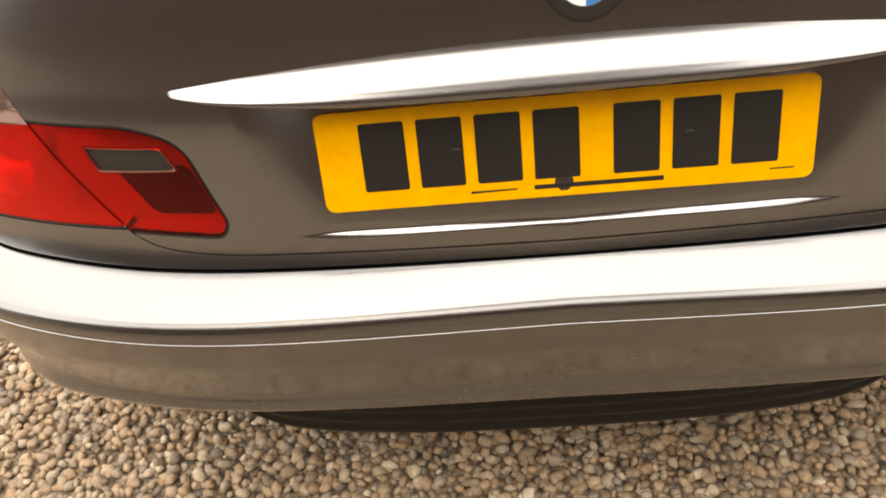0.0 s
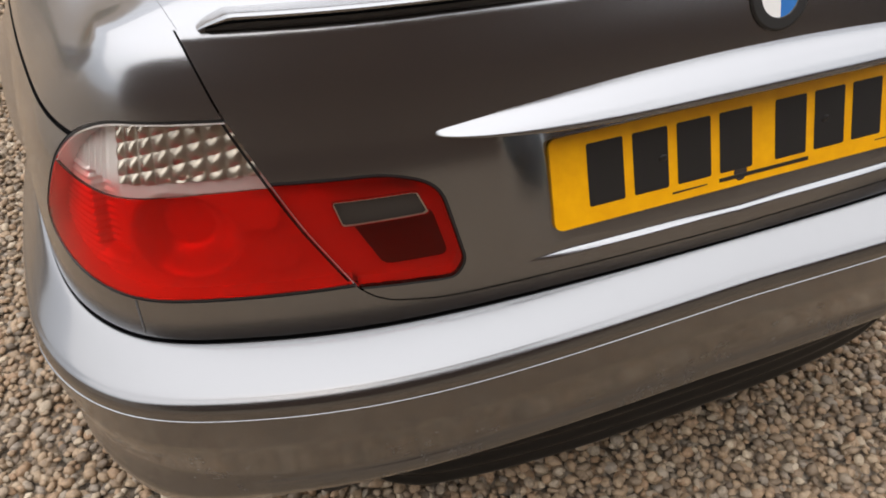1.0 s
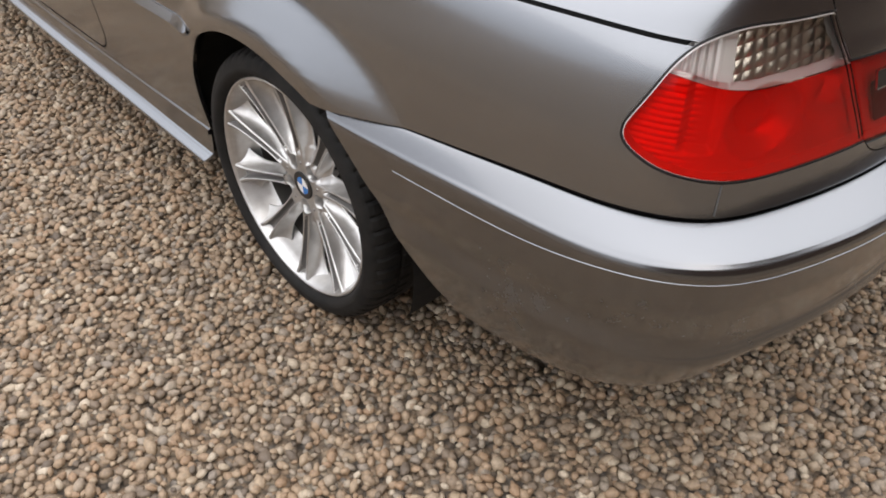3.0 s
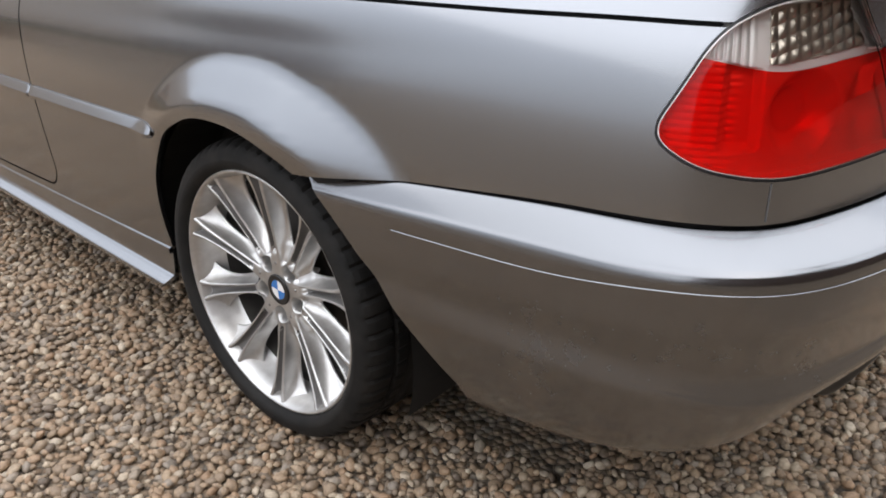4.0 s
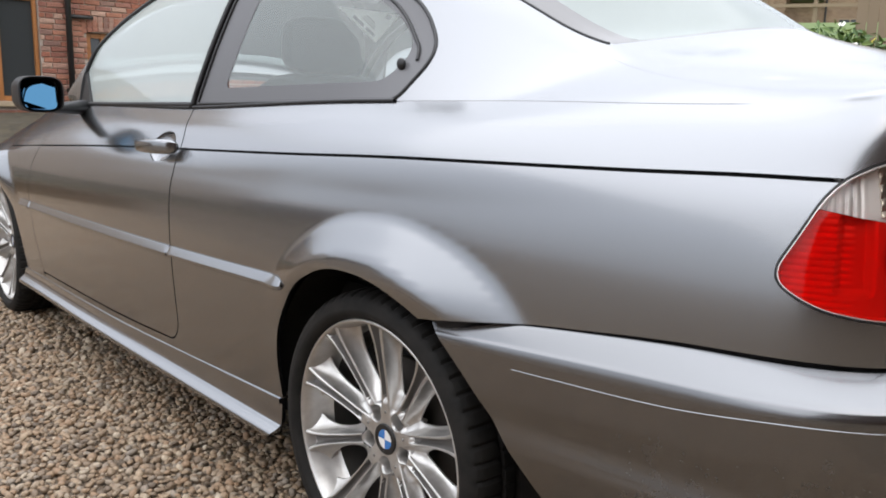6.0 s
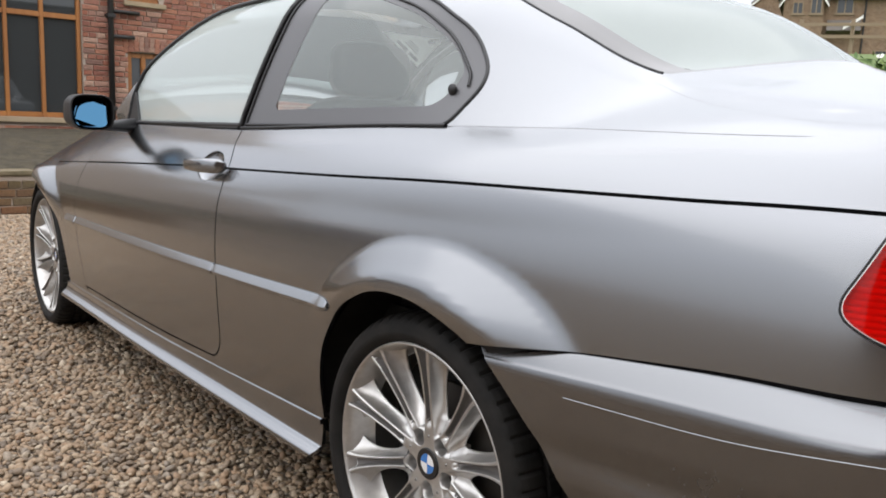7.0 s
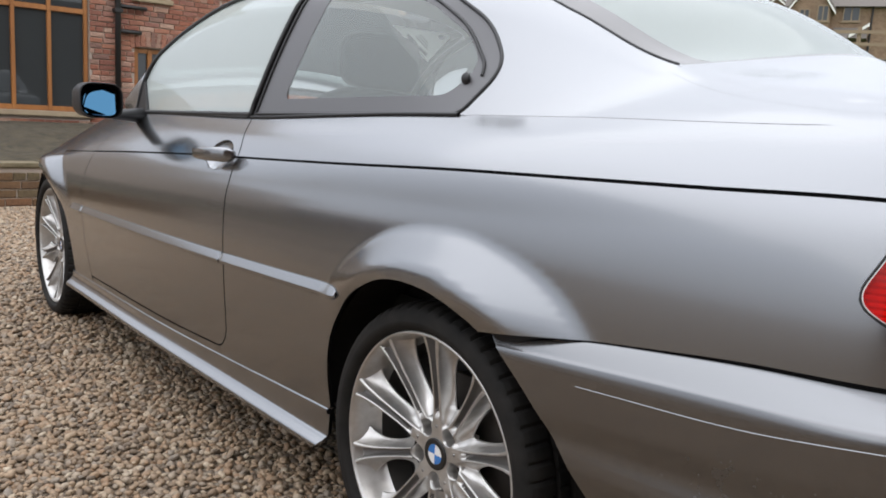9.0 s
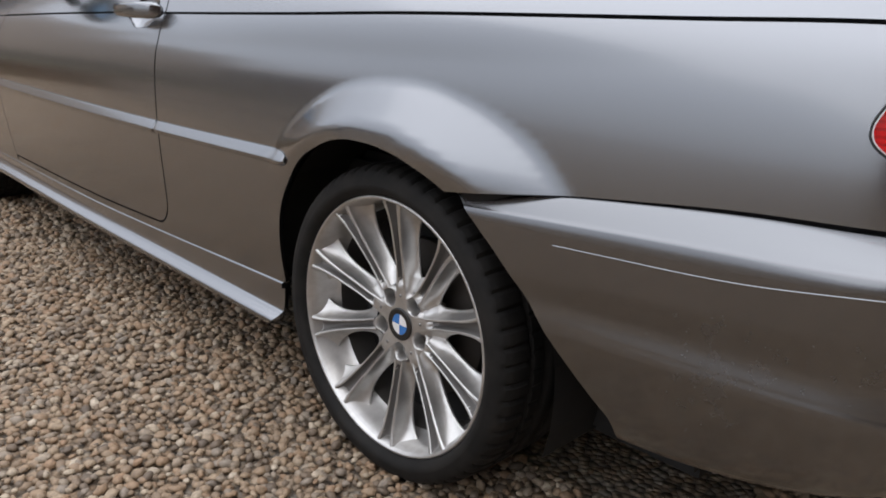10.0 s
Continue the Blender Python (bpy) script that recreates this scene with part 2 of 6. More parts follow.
wire(MOSSSTONE, ramp(MOSSSTONE, noise_of(MOSSSTONE, 9, 8, 0.75), (0.3, (0.085, 0.072, 0.036)), (0.7, (0.21, 0.165, 0.105))), bsdf(MOSSSTONE).inputs["Base Color"])
HOUSEBRICK = mat("brown_house_brick", (0.2, 0.14, 0.09), 0.92)
_hb = node(HOUSEBRICK, "ShaderNodeTexBrick", Scale=4.4, Mortar_Size=0.02, Bias=-0.1)
_hm = node(HOUSEBRICK, "ShaderNodeMapping")
_hm.inputs["Rotation"].default_value = (radians(90), 0, radians(-65))
wire(HOUSEBRICK, node(HOUSEBRICK, "ShaderNodeTexCoord").outputs["Object"], _hm.inputs["Vector"])
wire(HOUSEBRICK, _hm.outputs[0], _hb.inputs["Vector"])
for _k, _c in (("Color1", (0.17, 0.105, 0.065)), ("Color2", (0.25, 0.165, 0.105)), ("Mortar", (0.30, 0.24, 0.18))):
    _hb.inputs[_k].default_value = (*_c, 1)
wire(HOUSEBRICK, mixed(HOUSEBRICK, 1.0, _hb.outputs["Color"], ramp(HOUSEBRICK, noise_of(HOUSEBRICK, 1.2, 8, 0.7), (0.3, (0.72, 0.72, 0.72)), (0.7, (1.15, 1.13, 1.1))), "MULTIPLY"), bsdf(HOUSEBRICK).inputs["Base Color"])
SLATE = mat("grey_brown_roof_tiles", (0.13, 0.115, 0.10), 0.85)
relief(SLATE, 4, 0.6, 0.05)
BUFFTILE = mat("buff_roof_tiles", (0.26, 0.235, 0.21), 0.8)
wire(BUFFTILE, ramp(BUFFTILE, noise_of(BUFFTILE, 2.5, 8, 0.7), (0.3, (0.21, 0.185, 0.165)), (0.7, (0.31, 0.285, 0.26))), bsdf(BUFFTILE).inputs["Base Color"])
DARKBRICK = mat("dark_brown_brick", (0.12, 0.085, 0.062), 0.9)
wire(DARKBRICK, ramp(DARKBRICK, noise_of(DARKBRICK, 1.5, 8, 0.7), (0.3, (0.058, 0.031, 0.019)), (0.7, (0.086, 0.049, 0.030))), bsdf(DARKBRICK).inputs["Base Color"])
GRASS = mat("lawn_grass", (0.06, 0.11, 0.02), 0.9)
wire(GRASS, ramp(GRASS, noise_of(GRASS, 3, 8, 0.8), (0.3, (0.05, 0.09, 0.015)), (0.7, (0.12, 0.17, 0.035))), bsdf(GRASS).inputs["Base Color"])
HEDGE = mat("hedge_leaves", (0.045, 0.06, 0.025), 0.8)
wire(HEDGE, ramp(HEDGE, noise_of(HEDGE, 5, 8, 0.8), (0.3, (0.02, 0.03, 0.012)), (0.7, (0.08, 0.10, 0.04))), bsdf(HEDGE).inputs["Base Color"])
LEAF = mat("bed_plant_leaves", (0.07, 0.13, 0.03), 0.6)
wire(LEAF, ramp(LEAF, node(LEAF, "ShaderNodeNewGeometry").outputs["Random Per Island"], (0.0, (0.035, 0.075, 0.015)), (0.5, (0.075, 0.14, 0.03)), (1.0, (0.16, 0.21, 0.05))), bsdf(LEAF).inputs["Base Color"])
PETAL = mat("flower_petals", (0.8, 0.78, 0.6), 0.6)
wire(PETAL, ramp(PETAL, node(PETAL, "ShaderNodeNewGeometry").outputs["Random Per Island"], (0.0, (0.80, 0.79, 0.74)), (0.55, (0.80, 0.76, 0.60)), (0.6, (0.78, 0.62, 0.05)), (1.0, (0.80, 0.70, 0.12))), bsdf(PETAL).inputs["Base Color"])
TIMBER = mat("weathered_fence_timber", (0.24, 0.18, 0.12), 0.85)
RENDERED = mat("white_frame_paint", (0.72, 0.71, 0.68), 0.6)


# ---- building helpers ----
def part(name, bm, material, parent, label=""):
    me = bpy.data.meshes.new(name)
    bm.to_mesh(me)
    bm.free()
    me.materials.append(material)
    ob = new(name, me)
    ob.parent = parent
    return tagged(ob, label)


def smooth(ob):
    ob.data.polygons.foreach_set("use_smooth", [True] * len(ob.data.polygons))
    return ob


def thing(name, label, category, group="", kind="", at=(0, 0, 0)):
    ob = new(name)
    ob.location = at
    return tagged(ob, label, category, group, kind)


def curve(*keys):
    """A smooth monotone curve through (place, value) keys; flat beyond its ends."""
    xs, ys = np.array([k[0] for k in keys], float), np.array([k[1] for k in keys], float)
    h, dlt = np.diff(xs), np.diff(ys) / np.diff(xs)
    m = np.zeros_like(ys)
    m[0], m[-1] = dlt[0], dlt[-1]
    for i in range(1, len(xs) - 1):
        if dlt[i - 1] * dlt[i] > 0:
            w1, w2 = 2 * h[i] + h[i - 1], h[i] + 2 * h[i - 1]
            m[i] = (w1 + w2) / (w1 / dlt[i - 1] + w2 / dlt[i])

    def f(x):
        x = np.clip(np.asarray(x, float), xs[0], xs[-1])
        i = np.clip(np.searchsorted(xs, x) - 1, 0, len(xs) - 2)
        t = (x - xs[i]) / h[i]
        return ((1 + 2 * t) * (1 - t) ** 2 * ys[i] + t * (1 - t) ** 2 * h[i] * m[i]
                + t * t * (3 - 2 * t) * ys[i + 1] + t * t * (t - 1) * h[i] * m[i + 1])
    return f


def gentle(*keys):
    """A cubic through keys with averaged slopes, softer than curve; flat beyond its ends."""
    xs, ys = np.array([k[0] for k in keys], float), np.array([k[1] for k in keys], float)
    h = np.diff(xs)
    d = np.diff(ys) / h
    m = np.r_[d[0], (d[:-1] * h[1:] + d[1:] * h[:-1]) / (h[:-1] + h[1:]), d[-1]]

    def f(x):
        x = np.clip(np.asarray(x, float), xs[0], xs[-1])
        i = np.clip(np.searchsorted(xs, x) - 1, 0, len(xs) - 2)
        t = (x - xs[i]) / h[i]
        return ((1 + 2 * t) * (1 - t) ** 2 * ys[i] + t * (1 - t) ** 2 * h[i] * m[i]
                + t * t * (3 - 2 * t) * ys[i + 1] + t * t * (t - 1) * h[i] * m[i + 1])
    return f


def spline(*keys):
    """A C2 natural spline through keys, for plan outlines."""
    xs, ys = np.array([k[0] for k in keys], float), np.array([k[1] for k in keys], float)
    n, h = len(xs), np.diff(np.array([k[0] for k in keys], float))
    a, r = np.eye(n), np.zeros(n)
    for i in range(1, n - 1):
        a[i, i - 1], a[i, i], a[i, i + 1] = h[i - 1], 2 * (h[i - 1] + h[i]), h[i]
        r[i] = 6 * ((ys[i + 1] - ys[i]) / h[i] - (ys[i] - ys[i - 1]) / h[i - 1])
    m = np.linalg.solve(a, r)

    def f(x):
        x = np.asarray(x, float)
        i = np.clip(np.searchsorted(xs, x) - 1, 0, n - 2)
        t, u = x - xs[i], xs[i + 1] - x
        return (m[i] * u ** 3 + m[i + 1] * t ** 3) / (6 * h[i]) + (ys[i] / h[i] - m[i] * h[i] / 6) * u + (ys[i + 1] / h[i] - m[i + 1] * h[i] / 6) * t
    return f


def rounded(pts, r, n=6):
    """A polygon with its corners rounded: r is one radius or one for each corner."""
    pts = [np.array(p, float) for p in pts]
    rs = r if isinstance(r, (list, tuple)) else [r] * len(pts)
    out = []
    for i, p in enumerate(pts):
        a, b = pts[i - 1] - p, pts[(i + 1) % len(pts)] - p
        la, lb = np.linalg.norm(a), np.linalg.norm(b)
        k = min(rs[i], 0.45 * la, 0.45 * lb)
        if k < 1e-6:
            out.append(p)
            continue
        p0, p1 = p + a / la * k, p + b / lb * k
        for j in range(n + 1):
            t = j / n
            out.append((1 - t) ** 2 * p0 + 2 * t * (1 - t) * p + t * t * p1)
    return np.array(out)


def inside(poly):
    """Signed distance to a polygon: positive within."""
    poly = np.asarray(poly, float)
    a, b = poly, np.roll(poly, -1, 0)

    def f(px, py):
        p = np.stack([np.asarray(px, float), np.asarray(py, float)], -1)
        best, odd = np.full(p.shape[:-1], 1e9), np.zeros(p.shape[:-1], bool)
        for q0, q1 in zip(a, b):
            e, w = q1 - q0, p - q0
            t = np.clip((w @ e) / max(e @ e, 1e-12), 0, 1)
            best = np.minimum(best, np.hypot(w[..., 0] - t * e[0], w[..., 1] - t * e[1]))
            up = (q0[1] <= p[..., 1]) != (q1[1] <= p[..., 1])
            if q1[1] != q0[1]:
                odd ^= up & (p[..., 0] < q0[0] + (p[..., 1] - q0[1]) / (q1[1] - q0[1]) * e[0])
        return np.where(odd, best, -best)
    return f


def trimmed(name, surf, us, vs, cuts, material, parent, label="", side=1, lip=0.010, lift=0.0, flip=False, slit=None, bend=None):
    """A sheet of surf(u, v) over a grid, cut where each of the cuts(u, v, xyz) falls below nought,
    with a turned-in edge of depth lip. side -1 or 1: which half of the car.
    slit: (line, half): the sheet is parted along line(u, v, xyz) = 0."""
    U, V = np.meshgrid(us, vs, indexing="ij")
    uv = np.stack([U.ravel(), V.ravel()], -1)
    nu, nv = len(us), len(vs)
    polys = [(i * nv + j, (i + 1) * nv + j, (i + 1) * nv + j + 1, i * nv + j + 1) for i in range(nu - 1) for j in range(nv - 1)]
    whole = polys
    kept = []
    passes = [list(cuts)] if slit is None else [list(cuts) + [lambda u, v, p, k=k: k * slit[0](u, v, p) - slit[1]] for k in (1, -1)]
    for cut, last in [(c, i == len(q) - 1) for q in passes for i, c in enumerate(q)]:
        g = cut(uv[:, 0], uv[:, 1], surf(uv[:, 0], uv[:, 1]))
        g = np.where(np.abs(g) < 1e-7, 1e-7, g)
        edges, pairs, out = {}, [], []
        for poly in polys:
            pos = [g[k] > 0 for k in poly]
            if all(pos):
                out.append(poly)
                continue
            if not any(pos):
                continue
            made = []
            for k, a in enumerate(poly):
                b = poly[(k + 1) % len(poly)]
                if g[a] > 0:
                    made.append(a)
                if (g[a] > 0) != (g[b] > 0):
                    key = (min(a, b), max(a, b))
                    if key not in edges:
                        edges[key] = len(uv) + len(pairs)
                        pairs.append(key)
                    made.append(edges[key])
            if len(made) > 2:
                out.append(tuple(made))
        if pairs:
            pr = np.array(pairs)
            lo, hi = np.zeros(len(pr)), np.ones(len(pr))
            ga = g[pr[:, 0]]
            for _ in range(9):
                mid = (lo + hi) / 2
                q = uv[pr[:, 0]] * (1 - mid)[:, None] + uv[pr[:, 1]] * mid[:, None]
                gm = cut(q[:, 0], q[:, 1], surf(q[:, 0], q[:, 1]))
                same = (gm > 0) == (ga > 0)
                lo, hi = np.where(same, mid, lo), np.where(same, hi, mid)
            mid = (lo + hi) / 2
            uv = np.vstack([uv, uv[pr[:, 0]] * (1 - mid)[:, None] + uv[pr[:, 1]] * mid[:, None]])
        polys = out
        if last:
            kept += polys
            polys = whole
    polys = kept or polys
    used = sorted({k for p in polys for k in p})
    where = {k: i for i, k in enumerate(used)}
    uv = uv[used]
    polys = [tuple(where[k] for k in p) for p in polys]
    P = surf(uv[:, 0], uv[:, 1])
    e = 1e-4
    N = np.cross(surf(uv[:, 0] + e, uv[:, 1]) - surf(uv[:, 0] - e, uv[:, 1]), surf(uv[:, 0], uv[:, 1] + e) - surf(uv[:, 0], uv[:, 1] - e))
    N /= np.maximum(np.linalg.norm(N, axis=1), 1e-12)[:, None]
    if flip:
        N = -N
    if bend is not None:
        N = bend(uv[:, 0], uv[:, 1], N)
        N /= np.maximum(np.linalg.norm(N, axis=1), 1e-12)[:, None]
    P = P + N * lift
    count = {}
    for p in polys:
        for k, a in enumerate(p):
            b = p[(k + 1) % len(p)]
            count[(a, b)] = 1
    rim = [ab for ab in count if (ab[1], ab[0]) not in count]
    n0 = len(P)
    if lip > 0 and rim:
        ring = sorted({a for ab in rim for a in ab})
        at = {k: i for i, k in enumerate(ring)}
        top, low = P[ring], P[ring] - N[ring] * lip
        P = np.vstack([P, top, low])
        out_n = np.zeros((len(ring), 3))
        for a, b in rim:
            t = P[b] - P[a]
            s = np.cross(t, N[a])
            s /= max(np.linalg.norm(s), 1e-12)
            out_n[at[a]] += s
            out_n[at[b]] += s
        if flip:
            out_n = -out_n
        out_n /= np.maximum(np.linalg.norm(out_n, axis=1), 1e-12)[:, None]
        N = np.vstack([N, out_n, out_n])
        m = len(ring)
        polys = polys + [(n0 + at[b], n0 + at[a], n0 + m + at[a], n0 + m + at[b]) for a, b in rim]
    if side < 0:
        P, N = P * (-1, 1, 1), N * (-1, 1, 1)
    if (side < 0) != flip:
        polys = [p[::-1] for p in polys]
    me = bpy.data.meshes.new(name)
    me.from_pydata(P.tolist(), [], polys)
    me.polygons.foreach_set("use_smooth", [True] * len(me.polygons))
    me.normals_split_custom_set_from_vertices(N.tolist())
    me.materials.append(material)
    ob = new(name, me)
    ob.parent = parent
    return tagged(ob, label)


def box(bm, x0, x1, y0, y1, z0, z1, bevel=0.0):
    vs = bmesh.ops.create_cube(bm, size=1)["verts"]
    bmesh.ops.transform(bm, matrix=Matrix.LocRotScale(((x0 + x1) / 2, (y0 + y1) / 2, (z0 + z1) / 2), None, (x1 - x0, y1 - y0, z1 - z0)), verts=vs)
    if bevel:
        es = list({e for v in vs for e in v.link_edges})
        bmesh.ops.bevel(bm, geom=es, offset=bevel, segments=2, affect="EDGES")
    return bm


def slab(poly, depth, to3d):
    """A plate cut to a 2-D outline: to3d(a, b, c) puts outline and depth into space."""
    bm = bmesh.new()
    n = len(poly)
    f = [bm.verts.new(to3d(a, b, 0)) for a, b in poly]
    k = [bm.verts.new(to3d(a, b, depth)) for a, b in poly]
    bm.faces.new(f)
    bm.faces.new(k[::-1])
    for i in range(n):
        bm.faces.new((f[i], k[i], k[(i + 1) % n], f[(i + 1) % n]))
    bmesh.ops.recalc_face_normals(bm, faces=bm.faces)
    return bm


def lathe(profile, n, axis="x"):
    """Turns (radius, depth) pairs round the x axis."""
    bm = bmesh.new()
    rings = []
    for r, d in profile:
        rings.append([bm.verts.new((d, r * math.cos(2 * math.pi * k / n), r * math.sin(2 * math.pi * k / n))) for k in range(n)])
    for a, b in zip(rings, rings[1:]):
        for k in range(n):
            bm.faces.new((a[k], a[(k + 1) % n], b[(k + 1) % n], b[k]))
    bmesh.ops.recalc_face_normals(bm, faces=bm.faces)
    return bm


# ---- the car's skin: plan outline, section lines ----
PLAN = [(0, 0.0), (0.30, 0.008), (0.505, 0.030), (0.64, 0.066), (0.735, 0.112), (0.795, 0.19), (0.832, 0.33), (0.852, 0.52), (0.866, 0.82),
        (0.872, 1.3), (0.872, 1.9), (0.869, 2.6), (0.858, 3.2), (0.831, 3.72), (0.752, 4.04), (0.65, 4.24), (0.46, 4.37), (0, 4.43)]
_ds = [0.0]
for (xa, ya), (xb, yb) in zip(PLAN, PLAN[1:]):
    _ds.append(_ds[-1] + math.hypot(xb - xa, yb - ya))
PX, PY = spline(*[(s, p[0]) for s, p in zip(_ds, PLAN)]), spline(*[(s, p[1]) for s, p in zip(_ds, PLAN)])


def plan(s, d):
    """The plan outline at arc length s, d metres within it."""
    e = 1e-3
    tx, ty = PX(s + e) - PX(s - e), PY(s + e) - PY(s - e)
    n = np.hypot(tx, ty)
    return PX(s) - d * ty / n, PY(s) + d * tx / n


def by(*keys):
    """A curve along the outline keyed at the outline's own stations."""
    return gentle(*[(_ds[i], v) for i, v in keys])


# section lines from the sill up: height and inset along the outline
SECTION = [
    (by((0, 0.30), (8, 0.25), (10, 0.25), (17, 0.25)), by((0, 0.0), (6, 0.01), (8, 0.035), (10, 0.035), (17, 0.03))),
    (by((0, 0.45), (17, 0.42)), by((0, 0.0), (8, 0.008), (10, 0.010), (17, 0.01))),
    (by((0, 0.62), (17, 0.58)), by((0, 0.0), (8, -0.002), (10, -0.002), (17, 0.0))),
    (by((0, 0.76), (10, 0.73), (12, 0.68), (17, 0.65)), by((0, 0.0), (5, 0.002), (7, 0.005), (8, 0.006), (10, 0.004), (17, 0.006))),
    (by((0, 0.86), (5, 0.87), (8, 0.83), (10, 0.80), (12, 0.74), (17, 0.68)), by((0, 0.016), (3, 0.014), (5, 0.019), (8, 0.019), (10, 0.022), (17, 0.012))),
    (by((0, 0.925), (5, 0.928), (8, 0.906), (10, 0.855), (12, 0.785), (13, 0.74), (17, 0.70)), by((0, 0.032), (3, 0.030), (4, 0.034), (5, 0.040), (8, 0.039), (10, 0.046), (12, 0.045), (17, 0.04))),
    (by((0, 0.990), (5, 0.988), (8, 0.965), (10, 0.918), (12, 0.86), (13, 0.80), (17, 0.72)), by((0, 0.048), (3, 0.046), (4, 0.050), (5, 0.070), (8, 0.090), (10, 0.086), (12, 0.10), (17, 0.12))),
    (by((0, 1.040), (4, 1.036), (5, 1.028), (8, 1.012), (9, 0.998), (10, 0.966), (12, 0.925), (13, 0.86), (17, 0.74)), by((0, 0.068), (3, 0.066), (4, 0.074), (5, 0.115), (7, 0.15), (8, 0.164), (9, 0.155), (10, 0.138), (12, 0.16), (13, 0.20), (17, 0.30))),
]
HUB_R, HUB_F = (1.0, 0.315), (3.695, 0.315)


def flare(y, z):
    """Swell of the wings round the wheel openings: an upright lip, then a shoulder that broadens rearwards."""
    f = 0
    for hy, hz in (HUB_R, HUB_F):
        fade = np.where(y > 3.70, np.clip(1 - (y - 3.70) / 0.2, 0, 1), 1)
        r = np.hypot(y - hy, z - hz)
        turn = np.degrees(np.arctan2(z - hz, y - hy))
        reach = np.interp(turn, [30, 60, 90, 110, 130, 150], [0.460, 0.466, 0.480, 0.500, 0.535, 0.56]) if hy < 2 else 0.485
        t = np.clip((reach - r) / (reach - 0.386), 0, 1)
        low = np.clip((z - 0.50) / 0.19, 0, 1)
        rise = np.where(t < 0.22, t * t / 0.3432, np.where(t > 0.78, 1 - (1 - t) ** 2 / 0.3432, (t - 0.11) / 0.78))
        f = f + 0.041 * np.interp(turn, [10, 30, 50, 78], [0.42, 0.50, 0.75, 1.0]) * fade * rise * low * low * (3 - 2 * low)
    return f


def loft(lines, s, v, even=False):
    """Height and inset at v between section lines; even keeps the profile free of overshoot."""
    v = np.clip(v, 0, len(lines) - 1)
    s = np.atleast_1d(s)
    i = np.clip(np.floor(v).astype(int), 0, len(lines) - 2)
    t, k = v - i, np.arange(len(s))

    def hermite(q):
        d, m = np.diff(q, axis=0), np.zeros_like(q)
        if even:
            same = d[1:] * d[:-1] > 0
            m[1:-1] = np.where(same, 2 * d[1:] * d[:-1] / np.where(same, d[1:] + d[:-1], 1), 0)
        else:
            m[1:-1] = (q[2:] - q[:-2]) / 2
        m[0], m[-1] = d[0], d[-1]
        return ((1 + 2 * t) * (1 - t) ** 2 * q[i, k] + t * (1 - t) ** 2 * m[i, k] + t * t * (3 - 2 * t) * q[i + 1, k] + t * t * (t - 1) * m[i + 1, k])
    return hermite(np.stack([a(s) for a, _ in lines])), hermite(np.stack([b(s) for _, b in lines]))


def skin(s, v, inset=0.0):
    """Body side and tail: s along the outline, v through the section lines."""
    z, d = loft(SECTION, s, v)
    x, y = plan(s, d + inset)
    return np.stack([x + flare(y, z), y, z], -1)


# greenhouse and deck: base line from the skin, knee and crown along y
SV = len(SECTION) - 1
_s = np.linspace(0, _ds[13], 500)
_base = skin(_s, np.full(500, float(SV)))
_flank = _base[_base[:, 1] > 0.36]
BX = lambda y: np.interp(y, np.r_[0.0, _flank[:, 1]], np.r_[_flank[0, 0] - 0.02, _flank[:, 0]])
BZ = lambda y: np.interp(y, np.r_[0.0, _flank[:, 1]], np.r_[1.024, _flank[:, 2]])
KX = curve((0.1, 0.56), (0.4, 0.53), (0.74, 0.475), (1.0, 0.505), (1.2, 0.540), (1.5, 0.572), (1.9, 0.585), (2.3, 0.585), (2.5, 0.592), (2.7, 0.615), (2.85, 0.648), (3.0, 0.690), (3.12, 0.712))
KZ = curve((0.1, 1.046), (0.4, 1.082), (0.74, 1.132), (1.0, 1.25), (1.2, 1.325), (1.5, 1.368), (1.9, 1.388), (2.3, 1.380), (2.5, 1.356), (2.7, 1.295), (2.85, 1.210), (3.0, 1.070), (3.12, 0.958))
CZ = curve((0.1, 1.068), (0.4, 1.130), (0.50, 1.153), (0.58, 1.178), (0.65, 1.220), (0.72, 1.262), (0.80, 1.302), (0.90, 1.336), (1.0, 1.362), (1.2, 1.405), (1.5, 1.442), (1.9, 1.452), (2.3, 1.434), (2.5, 1.40), (2.7, 1.325), (2.85, 1.240), (3.0, 1.130), (3.2, 0.99))


